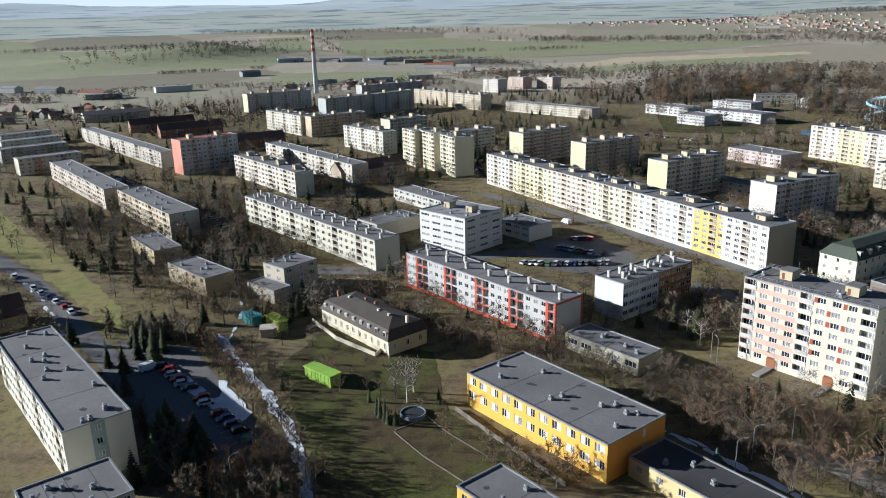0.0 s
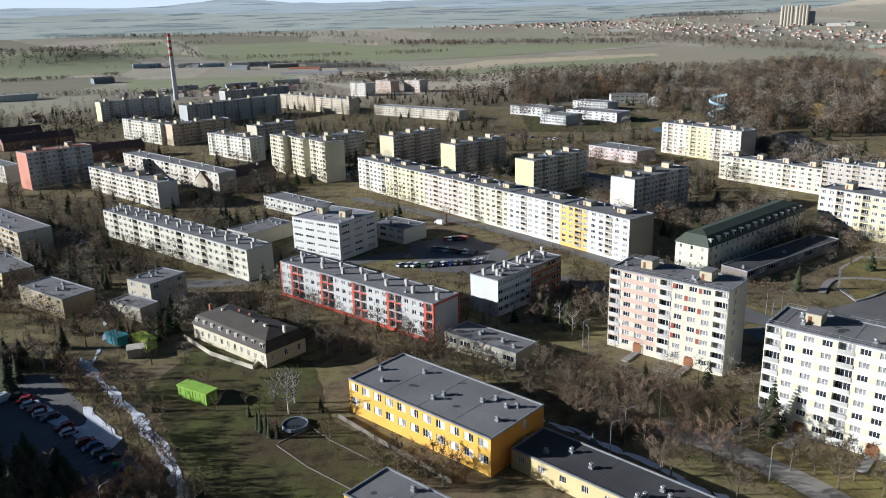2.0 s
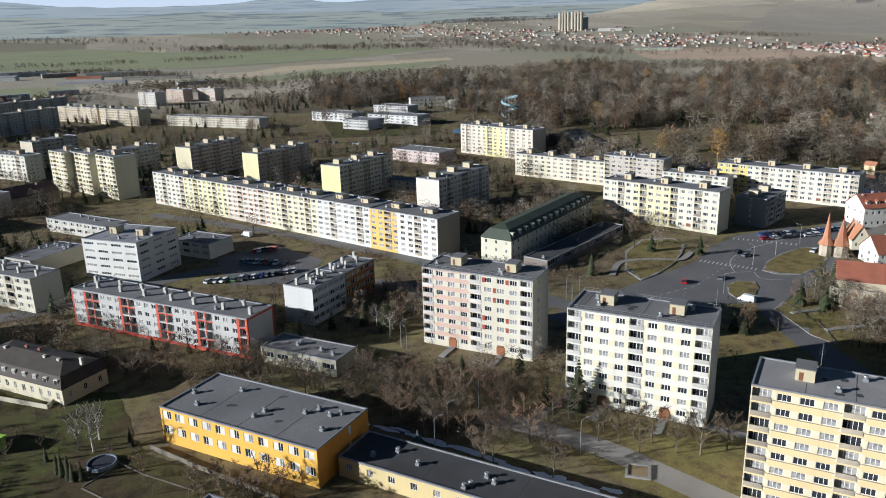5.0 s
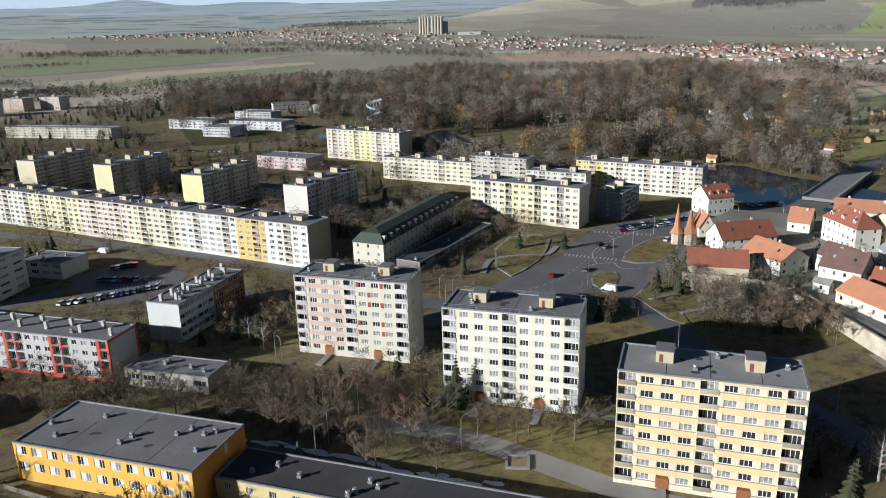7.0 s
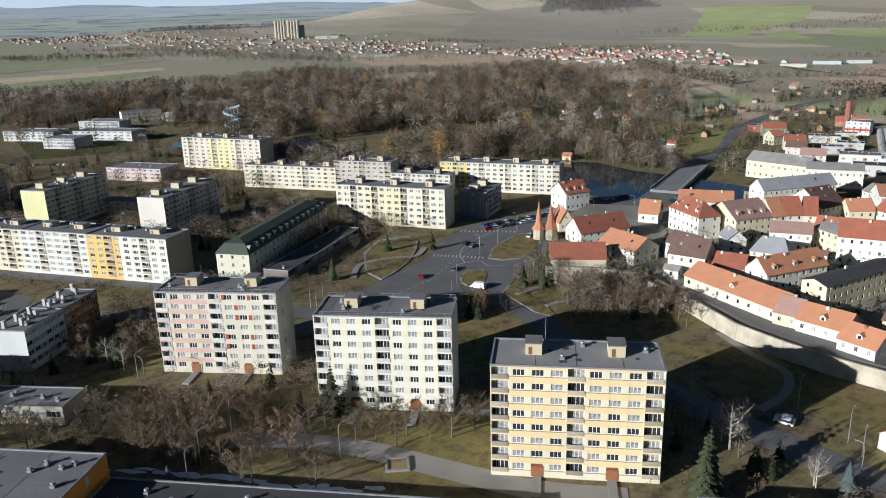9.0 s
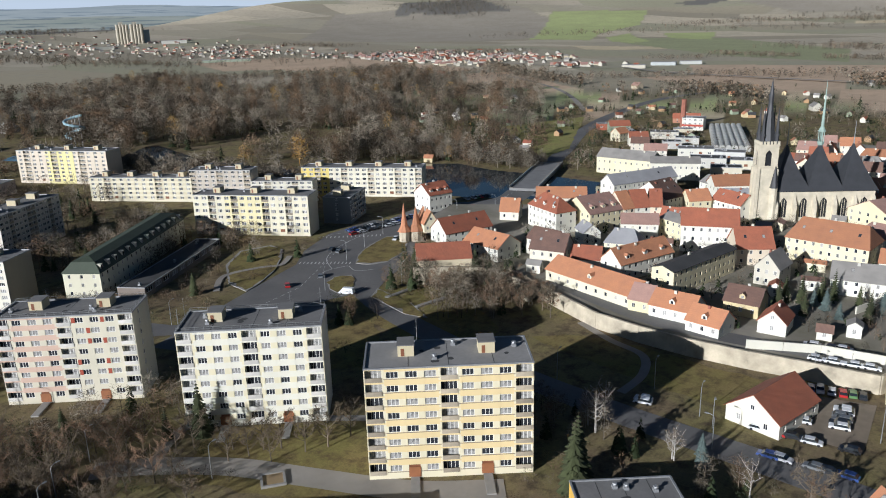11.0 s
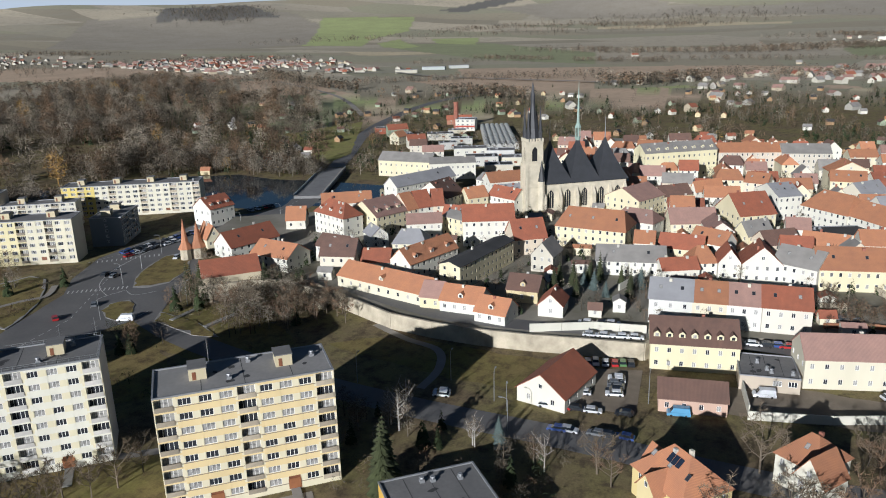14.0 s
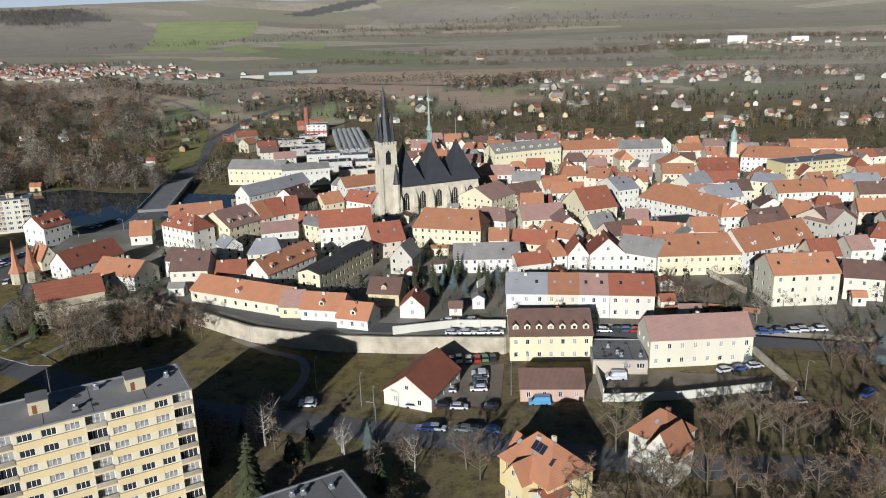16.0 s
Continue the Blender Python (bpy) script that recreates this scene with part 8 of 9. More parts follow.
def loose(n, a0, a1, r0, r1, lo, hi, con=0.2, gap=2.5, cut=-0.15):
    k = 0
    for _ in range(n * 12):
        a, r = rs.uniform(a0, a1), math.sqrt(rs.uniform(r0 * r0, r1 * r1))
        x, y = r * math.sin(radians(a)), r * math.cos(radians(a))
        if 150 < x < 320 and 540 < y < 790 and rs.random() < 0.9:
            continue
        if inside(x, y, VERGE_AT) or noise.noise((x * 0.02, y * 0.02, 7)) < cut or not free(x, y, gap):
            continue
        c = rs.random() < con
        MIDS.append((x, y, 0, rs.uniform(lo, hi) / (12.0 if c else 14.0), 3 if c else rs.randrange(3), 3 if c else rs.choice((0, 0, 0, 1, 1, 2, 5))))
        k += 1
        if k >= n:
            return


loose(560, -34, -2, 225, 420, 4, 11, 0.2, 2.0)
loose(420, -34, 10, 420, 640, 6, 12, 0.2)
loose(420, -34, 12, 640, 980, 6, 12, 0.25, cut=-0.3)
loose(300, 4, 24, 330, 620, 6, 11, 0.15)
loose(300, 10, 26, 620, 960, 8, 13, 0.2, cut=-0.4)
loose(260, 24, 46, 290, 480, 6, 11, 0.2)
loose(520, -12, 26, 430, 930, 6, 12, 0.32, 2.0, -0.6)
loose(50, 46, 60, 215, 260, 7, 11, 0.25)
loose(150, 4, 36, 165, 245, 4, 9, 0.12, 3.0, -0.05)
loose(70, -16, 4, 200, 245, 4, 8, 0.15, 2.5)
loose(40, 60, 80, 120, 165, 4, 8, 0.2, 3.0, 0.0)
for t_ in TREES + BIRCHES + SPRUCES + PINES + THUJAS:
    for o_ in (*t_.children, t_):
        bpy.data.objects.remove(o_)


# ---- woods, hedges, shrubs: past counting ----
def tuft(seed, n, h, r, tw, up=0.35):
    """Triangles of one small crown, as an array of n x 3 x 3."""
    rg = np.random.RandomState(seed)
    a = rg.uniform(0, 2 * np.pi, n)
    u = rg.uniform(0, 1, n) ** 0.5
    zz = rg.uniform(0.25, 1.0, n)
    rad = r * np.sqrt(np.clip(1 - ((zz - 0.6) / 0.42) ** 2, 0.05, 1)) * u
    p = np.stack([rad * np.cos(a), rad * np.sin(a), zz * h], 1)
    d = np.stack([rg.normal(0, 1, n), rg.normal(0, 1, n), rg.normal(up, 0.8, n)], 1)
    d[:, 0] += 0.7 * np.cos(a) * u
    d[:, 1] += 0.7 * np.sin(a) * u
    d /= np.linalg.norm(d, axis=1)[:, None]
    L = h * rg.uniform(0.10, 0.24, n)
    s = np.cross(d, rg.normal(0, 1, (n, 3)))
    s /= np.linalg.norm(s, axis=1)[:, None]
    s *= (tw * rg.uniform(0.5, 1.0, n))[:, None]
    tri = np.stack([p - s, p + s, p + d * L[:, None]], 1)
    trunk = np.array([[[-0.02 * h, 0, 0], [0.02 * h, 0, 0], [0, 0, h * 0.8]], [[0, -0.02 * h, 0], [0, 0.02 * h, 0], [0, 0, h * 0.8]]])
    return np.concatenate([tri, trunk])


def cone_tuft(seed, n, h, r):
    rg = np.random.RandomState(seed)
    a, t = rg.uniform(0, 2 * np.pi, n), rg.uniform(0, 1, n) ** 1.3
    q = r * (1 - t) + 0.1
    z = h * (0.1 + 0.88 * t)
    b = np.stack([0 * a, 0 * a, z + 0.3 * q], 1)
    e = np.stack([np.cos(a) * q, np.sin(a) * q, z - 0.35 * q], 1)
    s = np.stack([-np.sin(a), np.cos(a), 0 * a], 1) * (q * 0.38)[:, None]
    return np.stack([b, e - s, e + s], 1)


def stuff(name, label, category, kinds, spots, mats):
    """Joins many copies. kinds: arrays of triangles; spots: (x, y, z, scale, kind, material)."""
    rg = np.random.RandomState(3)
    tris, mi, tones = [], [], []
    for x, y, z, s, k, m in spots:
        a = rg.uniform(0, 2 * np.pi)
        c, q = math.cos(a), math.sin(a)
        t = kinds[k]
        o = np.empty_like(t)
        o[..., 0] = (t[..., 0] * c - t[..., 1] * q) * s + x
        o[..., 1] = (t[..., 0] * q + t[..., 1] * c) * s + y
        o[..., 2] = t[..., 2] * s + z
        tris.append(o)
        mi.append(np.full(len(t), m, np.int32))
        tones.append(np.full(len(t), rg.uniform(0, 1), np.float32))
    v = np.concatenate(tris).reshape(-1, 3)
    mi = np.concatenate(mi)
    n = len(mi)
    me = bpy.data.meshes.new(name)
    me.vertices.add(n * 3)
    me.vertices.foreach_set("co", v.astype(np.float32).ravel())
    me.loops.add(n * 3)
    me.loops.foreach_set("vertex_index", np.arange(n * 3, dtype=np.int32))
    me.polygons.add(n)
    me.polygons.foreach_set("loop_start", np.arange(0, n * 3, 3, dtype=np.int32))
    me.polygons.foreach_set("material_index", mi)
    me.attributes.new("tone", "FLOAT", "FACE").data.foreach_set("value", np.concatenate(tones))
    me.update(calc_edges=True)
    for q in mats:
        me.materials.append(q)
    return tagged(new(name, me), label, category, kind="stuff")


def wood_material(name, c, spread=0.3, other=None):
    """Bare twigs: each tree has a tone of its own, each twig varies a little round it."""
    m, nt, b = nodes_of(name)
    isl = nt.nodes.new("ShaderNodeNewGeometry").outputs["Random Per Island"]
    tone = nt.nodes.new("ShaderNodeAttribute")
    tone.attribute_name = "tone"
    col = mixc(nt, tone.outputs["Fac"], tint(c, 1 - spread * 1.5), tint(other or c, 1 + spread * 1.3))
    col = mixc(nt, isl, mixc(nt, 0.45, col, tint(c, 0.4)), mixc(nt, 0.25, col, tint(c, 1.7)))
    nt.links.new(col, b.inputs["Base Color"])
    b.inputs["Roughness"].default_value = 1.0
    b.inputs["Specular IOR Level"].default_value = 0.1
    return m


W_GREY = wood_material("wood_grey_brown", (0.175, 0.142, 0.100), 0.45, (0.215, 0.188, 0.148))
W_RED = wood_material("wood_red_brown", (0.165, 0.112, 0.070), 0.4)
W_DARK = wood_material("wood_dark", (0.088, 0.073, 0.053), 0.4)
W_GREEN = wood_material("wood_conifer", (0.045, 0.060, 0.028), 0.35)
W_PALE = wood_material("wood_pale", (0.235, 0.205, 0.16), 0.3)
W_GOLD = wood_material("wood_golden", (0.30, 0.185, 0.06), 0.25)
WOODS = [W_GREY, W_RED, W_DARK, W_GREEN, W_GOLD, W_PALE]
KINDS = [tuft(1, 250, 14, 4.8, 0.20), tuft(2, 230, 18, 3.6, 0.19), tuft(3, 250, 13, 5.8, 0.21), cone_tuft(4, 70, 12, 2.4), tuft(5, 18, 11, 4.6, 1.2, 0.9), tuft(6, 80, 2.4, 1.7, 0.06, 0.2), cone_tuft(7, 40, 12, 2.6), tuft(8, 66, 12, 5.0, 0.24), tuft(9, 60, 13, 4.0, 0.24)]
rf_ = random.Random(12)


def polar(az_deg, r):
    return r * math.sin(radians(az_deg)), r * math.cos(radians(az_deg))


def pick():
    u = rf_.random()
    return 0 if u < 0.40 else 1 if u < 0.60 else 2 if u < 0.84 else 3 if u < 0.93 else 5 if u < 0.985 else 4


wood = []
# riverside park
n_ = 0
while n_ < 2900:
    a_, r_ = rf_.uniform(15, 63), 430 + 1050 * rf_.random() ** 0.8
    lo_ = 540 if a_ < 30 else 500 if a_ < 42 else 470
    hi_ = 1250 + 180 * math.sin(a_ * 0.4) if a_ > 24 else 1100
    if r_ < lo_ or r_ > hi_:
        continue
    x_, y_ = polar(a_, r_)
    if a_ > 52 and r_ < 1000 and rf_.random() < 0.72:
        continue
    if inside(x_, y_, RIVER) or not free(x_, y_, 5):
        continue
    if crop(x_, y_) == 2 or 140 < x_ < 330 and 500 < y_ < 800 and rf_.random() < 0.965:
        continue
    if noise.noise((x_ * 0.008, y_ * 0.008, 4)) < -0.28:
        continue
    m_ = pick()
    wood.append((x_, y_, land(x_, y_), rf_.uniform(0.6, 1.0) if rf_.random() < 0.6 else rf_.uniform(1.0, 1.5), 3 if m_ == 3 else rf_.randrange(3), m_))
    n_ += 1
bank_ = [(399.2, 316.4), (399.1, 287.9), (408.3, 269.2), (400.4, 240.1), (397.3, 219.7), (397.3, 207.9)]
for k in range(170):
    t_ = rf_.random() * (len(bank_) - 1.001)
    (xa_, ya_), (xb_, yb_) = bank_[int(t_)], bank_[int(t_) + 1]
    q_ = t_ - int(t_)
    x_, y_ = xa_ + (xb_ - xa_) * q_ + rf_.uniform(0, 22), ya_ + (yb_ - ya_) * q_ + rf_.uniform(0, 22)
    if not inside(x_, y_, RIVER) and free(x_, y_, 2):
        wood.append((x_, y_, 0, rf_.uniform(0.5, 0.95), rf_.randrange(3), rf_.choice((0, 1, 2, 2, 5))))
near_ = [(352, 520), (284, 474), (285, 428), (290, 380), (294, 338), (306, 305), (318, 280)]
for k in range(190):
    t_ = rf_.random() * (len(near_) - 1.001)
    (xa_, ya_), (xb_, yb_) = near_[int(t_)], near_[int(t_) + 1]
    q_ = t_ - int(t_)
    x_, y_ = xa_ + (xb_ - xa_) * q_ + rf_.uniform(-16, 4), ya_ + (yb_ - ya_) * q_ + rf_.uniform(-8, 8)
    if not inside(x_, y_, RIVER) and free(x_, y_, 3):
        wood.append((x_, y_, 0, rf_.uniform(0.55, 1.05), rf_.randrange(3), rf_.choice((0, 1, 2, 0, 5))))
stuff("park_woods", "bare riverside park woodland in winter", "woods", KINDS, wood, WOODS)

gard = []
while len(gard) < 4200:
    a_, r_ = rf_.uniform(52, 113), rf_.uniform(440, 1050)
    x_, y_ = polar(a_, r_)
    if r_ < 455 and a_ > 62 or inside(x_, y_, TERRACE) or inside(x_, y_, RIVER) or not free(x_, y_, 4):
        continue
    if crop(x_, y_) and rf_.random() < 0.93:
        continue
    if inside(x_, y_, [(478, 290), (580, 262), (435, 200), (390, 207)]) and rf_.random() < 0.95:
        continue
    if noise.noise((x_ * 0.01, y_ * 0.01, 9)) < -0.2:
        continue
    m_ = pick() if rf_.random() < 0.7 else 3
    gard.append((x_, y_, land(x_, y_), rf_.uniform(0.22, 0.62) if rf_.random() < 0.85 else rf_.uniform(0.6, 1.0), 6 if m_ == 3 else 7 + rf_.randrange(2), m_))
n_ = 0
while n_ < 2200:
    x_, y_ = rf_.uniform(205, 470), rf_.uniform(-170, 140)
    n_ += 1
    if inside(x_, y_, TERRACE) and free(x_, y_, 1.0, False) and free(x_, y_, 1.0):
        m_ = pick() if rf_.random() < 0.6 else 3
        gard.append((x_, y_, 4.0, rf_.uniform(0.2, 0.55), 6 if m_ == 3 else 7 + rf_.randrange(2), m_))
stuff("garden_trees", "fruit trees and conifers in the allotments", "trees", KINDS, gard, WOODS)

stuff("estate_trees", "bare trees and conifers between the far blocks", "trees", [np.concatenate([tuft(41 + k, 180, 14, 4.6 - 0.5 * k, 0.12)]) for k in range(3)] + [cone_tuft(44, 110, 12, 2.3)], MIDS, WOODS)
hedge = []


def belt(line, n, wide, s0, s1):
    """A belt of trees along a line across the country, gapped here and there."""
    seg = [math.hypot(b[0] - a[0], b[1] - a[1]) for a, b in zip(line, line[1:])]
    for k in range(n * 2):
        t, i = rf_.random() * sum(seg), 0
        while t > seg[i] and i < len(seg) - 1:
            t -= seg[i]
            i += 1
        q = t / seg[i]
        x, y = line[i][0] + (line[i + 1][0] - line[i][0]) * q + rf_.gauss(0, wide), line[i][1] + (line[i + 1][1] - line[i][1]) * q + rf_.gauss(0, wide)
        if noise.noise((x * 0.009, y * 0.009, 6)) > -0.3 and free(x, y, 4, False):
            hedge.append((x, y, land(x, y) - 0.5, rf_.uniform(s0, s1), 4, rf_.choice((0, 0, 1, 2, 2, 2))))


BELTS = [
    ([(-1032, 3906), (-540, 3597), (-81, 3595), (212, 3180)], 260, 90, 0.9, 1.3),
    ([(268, 2742), (452, 2517), (732, 2400), (1048, 2173)], 420, 60, 0.8, 1.2),
    ([(-129, 1801), (23, 1812), (166, 1484)], 150, 22, 0.6, 1.0),
    ([(-434, 2988), (-309, 2381), (-259, 2036)], 40, 10, 0.6, 0.9),
    ([(-553, 1554), (-456, 1592), (-366, 1652)], 90, 6, 0.4, 0.7),
    ([(991, 2673), (1185, 2461), (1136, 1680), (1197, 1447)], 380, 50, 0.7, 1.1),
    ([(-613, 1953), (-510, 2038), (-447, 2047)], 90, 30, 0.4, 0.7),
    ([(1271, 761), (1064, 566), (954, 434), (876, 341)], 120, 8, 0.9, 1.4),
    ([(1589, 1490), (1769, 1342), (1809, 969)], 240, 45, 0.5, 0.9),
    ([(997, 882), (1059, 846), (892, 658)], 130, 26, 0.8, 1.2),
    ([(778, 528), (828, 517), (851, 491)], 60, 16, 0.8, 1.2),
    ([(3193, 1031), (3426, 742), (3450, 313), (3396, -103)], 420, 60, 0.7, 1.1),
    ([(2090, 411), (1987, 215), (1907, -62), (2111, -428)], 330, 36, 0.8, 1.3),
    ([(1793, 495), (1661, 253), (1582, 62)], 170, 16, 0.5, 0.9),
    ([(1043, 108), (1078, 33), (1151, -11)], 70, 14, 1.0, 1.5),
    ([(928, 302), (903, 239), (854, 185)], 50, 14, 0.8, 1.3),
    ([(1949, -67), (2151, -444), (1656, -690)], 330, 55, 0.7, 1.2),
    ([(2621, -326), (2618, -713), (2474, -1023)], 240, 50, 0.7, 1.2),
    ([(1741, 2073), (1988, 2002), (2011, 1758)], 150, 40, 0.6, 1.0),
    ([(1390, 2081), (1453, 1639), (1396, 1220)], 160, 60, 0.6, 1.0),
]
for row in BELTS:
    belt(*row)
for a0_, r0_, a1_, r1_, n_, wide_, s0_, s1_ in ((-30, 1250, -12, 1230, 120, 12, 0.4, 0.7), (-5, 2100, 10, 2150, 120, 30, 0.6, 0.9), (60, 1150, 84, 1250, 160, 30, 0.5, 0.9), (84, 1150, 114, 1250, 200, 40, 0.5, 0.9), (70, 1700, 112, 1650, 200, 25, 0.6, 0.9),
                                                (-2, 1150, 14, 1200, 160, 30, 0.5, 0.9), (2, 1250, 24, 1350, 240, 40, 0.6, 1.1), (14, 950, 24, 1000, 140, 50, 0.7, 1.2), (-26, 900, -14, 820, 100, 40, 0.4, 0.8), (-20, 700, -12, 760, 90, 40, 0.5, 0.8),
                                                (58, 3000, 90, 3300, 200, 60, 0.8, 1.2), (-30, 2900, -6, 3100, 200, 40, 0.7, 1.1), (95, 2600, 114, 2700, 140, 40, 0.8, 1.2), (-13, 1130, 4, 1180, 160, 35, 0.4, 0.8), (-36, 1160, -22, 1120, 140, 10, 0.5, 0.8), (92, 1280, 114, 1330, 200, 40, 0.5, 0.9),
                                                (46, 1330, 60, 1330, 260, 60, 0.6, 1.0), (24, 1350, 48, 1450, 380, 50, 0.6, 1.0), (-12, 1900, 4, 1800, 120, 30, 0.4, 0.7)):
    belt([polar(a0_, r0_), polar((a0_ + a1_) / 2, (r0_ + r1_) / 2), polar(a1_, r1_)], n_, wide_, s0_, s1_)
for a0_, r0_, sa_, sr_, n_ in ((56.2, 4130, 1.9, 110, 560), (28.5, 4150, 2.6, 160, 420), (-17, 2100, 4.5, 70, 160), (90, 3700, 5, 120, 300)):
    for k in range(n_):
        x_, y_ = polar(a0_ + rf_.gauss(0, sa_), r0_ + rf_.gauss(0, sr_))
        hedge.append((x_, y_, land(x_, y_) - 1, rf_.uniform(0.9, 1.5), 4, rf_.choice((0, 2, 2))))
stuff("hedgerow_trees", "tree belts and hedges between far fields", "trees", KINDS, hedge, WOODS)

shrub = []


def loose_shrubs(n, a0, a1, r0, r1):
    k = 0
    for _ in range(n * 12):
        a, r = rf_.uniform(a0, a1), math.sqrt(rf_.uniform(r0 * r0, r1 * r1))
        x, y = polar(a, r)
        if inside(x, y, VERGE_AT) or noise.noise((x * 0.035, y * 0.035, 2)) < -0.05 or not free(x, y, 1.0):
            continue
        shrub.append((x, y, 0, rf_.uniform(0.5, 1.5), 5, rf_.choice((0, 1, 1, 2, 2, 3))))
        k += 1
        if k >= n:
            return


loose_shrubs(500, -34, 0, 200, 420)
loose_shrubs(300, 4, 30, 160, 420)
loose_shrubs(200, 30, 60, 150, 300)
for poly, n_ in (([(-70, 210), (-23, 117), (-36, 111), (-80, 195)], 170), ([(-42, 211), (-1, 200), (56, 153), (70, 169), (28, 211), (-1, 225)], 170), ([(56, 168), (93, 120), (83, 109), (48, 145)], 120),
                 ([(-164, 377), (-63, 250), (-20, 304), (20, 326), (-104, 470)], 200), ([(94, 243), (59, 327), (133, 256), (149, 210)], 150), ([(97, 206), (147, 178), (198, 257), (152, 253)], 90),
                 ([(177, 130), (209, 95), (233, 151), (182, 159)], 110), ([(109, 3), (162, -46), (146, -100), (85, -54)], 150), ([(134, 64), (103, 65), (124, 13), (150, 22)], 40), ([(-119, 259), (-63, 224), (-176, 369), (-227, 380)], 120)):
    xs_, ys_ = [p[0] for p in poly], [p[1] for p in poly]
    k = 0
    for _ in range(n_ * 12):
        x_, y_ = rf_.uniform(min(xs_), max(xs_)), rf_.uniform(min(ys_), max(ys_))
        if inside(x_, y_, poly) and free(x_, y_, 1.2):
            shrub.append((x_, y_, 0, rf_.uniform(0.5, 1.4), 5, rf_.choice((0, 1, 1, 2, 2, 3))))
            k += 1
            if k >= n_:
                break
stuff("shrubs", "leafless shrubs and hedges between the houses", "shrubs", KINDS, shrub, WOODS)

# ---- cars ----
def car_paint(c):
    m, nt, b = nodes_of("car_paint")
    b.inputs["Base Color"].default_value = (*c, 1)
    b.inputs["Roughness"].default_value, b.inputs["Coat Weight"].default_value = 0.35, 0.6
    return m


def car(c, label, van=False):
    root = thing("van" if van else "car", pose(0, 0, -500), label, "van" if van else "car")
    L, W, hb, ht = (5.2, 2.0, 1.15, 2.2) if van else (4.3, 1.75, 0.88, 1.45)
    pm = car_paint(c)
    g = Geo()
    prof = [(-L / 2, 0.32), (-L / 2 - 0.02, hb * 0.75), (-L / 2 + 0.15, hb), (L / 2 - 0.25, hb * 0.92), (L / 2, hb * 0.62), (L / 2, 0.32)]
    for y0, y1 in ((-W / 2, W / 2),):
        for i in range(len(prof)):
            a, b = prof[i], prof[(i + 1) % len(prof)]
            g.quad((a[0], y0, a[1]), (a[0], y1, a[1]), (b[0], y1, b[1]), (b[0], y0, b[1]))
        g.poly([(p[0], y0, p[1]) for p in prof])
        g.poly([(p[0], y1, p[1]) for p in prof][::-1])
    r0, r1 = (-L / 2 + 0.1, L / 2 - 1.5) if van else (-L / 2 + 0.6, L / 2 - 1.75)
    i0 = 0.16
    g.box(r0 + 0.1, -W / 2 + i0, ht - 0.1, r1 + 0.1, W / 2 - i0, ht)
    part("body", g, pm, root)
    g = Geo()
    lo = [(r0 - 0.35 * (not van), -W / 2 + 0.04, hb), (r1 + 0.75, -W / 2 + 0.04, hb), (r1 + 0.75, W / 2 - 0.04, hb), (r0 - 0.35 * (not van), W / 2 - 0.04, hb)]
    hi = [(r0 + 0.12, -W / 2 + i0, ht - 0.1), (r1 + 0.08, -W / 2 + i0, ht - 0.1), (r1 + 0.08, W / 2 - i0, ht - 0.1), (r0 + 0.12, W / 2 - i0, ht - 0.1)]
    for i in range(4):
        j = (i + 1) % 4
        g.quad(lo[i], lo[j], hi[j], hi[i])
    part("cabin", g, pm if van else CAR_GLASS, root)
    if van:
        g = Geo()
        g.quad((r1 + 0.76, -W / 2 + 0.12, hb + 0.02), (r1 + 0.76, W / 2 - 0.12, hb + 0.02), (r1 + 0.12, W / 2 - 0.22, ht - 0.12), (r1 + 0.12, -W / 2 + 0.22, ht - 0.12))
        part("windscreen", g, CAR_GLASS, root)
    for sx in (-1, 1):
        for sy in (-1, 1):
            g = Geo()
            g.prism((sx * L * 0.31, sy * (W / 2 - 0.2), 0.32), (sx * L * 0.31, sy * (W / 2 + 0.01), 0.32), 0.32, 0.32, 10)
            part("wheel", g, RUBBER, root)
    return root


CARS = [car(c, l) for c, l in (((0.55, 0.56, 0.58), "silver car with dark windows, parked"), ((0.02, 0.022, 0.026), "black car with dark windows, parked"), ((0.75, 0.76, 0.77), "white car with dark windows, parked"), ((0.04, 0.08, 0.26), "dark blue car with dark windows, parked"),
                               ((0.38, 0.02, 0.02), "red car with dark windows, parked"), ((0.14, 0.15, 0.16), "grey car with dark windows, parked"), ((0.10, 0.20, 0.08), "green car with dark windows, parked"))]
VANS = [car((0.72, 0.74, 0.76), "white van with dark windows, parked", True), car((0.10, 0.28, 0.45), "blue van with dark windows, parked", True)]
rc = random.Random(4)


def park(kind, x, y, rot, z=0.1):
    return copy_thing(kind, pose(x, y, z, 0, 0, rot))


def car_row(x0, y0, x1, y1, n, rot, z=0.12, miss=0.12):
    for k in range(n):
        if rc.random() < miss:
            continue
        t = (k + 0.5) / n
        park(rc.choice(CARS + CARS[:4]), x0 + (x1 - x0) * t + rc.uniform(-.2, .2), y0 + (y1 - y0) * t + rc.uniform(-.2, .2), rot + rc.uniform(-3, 3) + rc.choice((0, 180)), z)


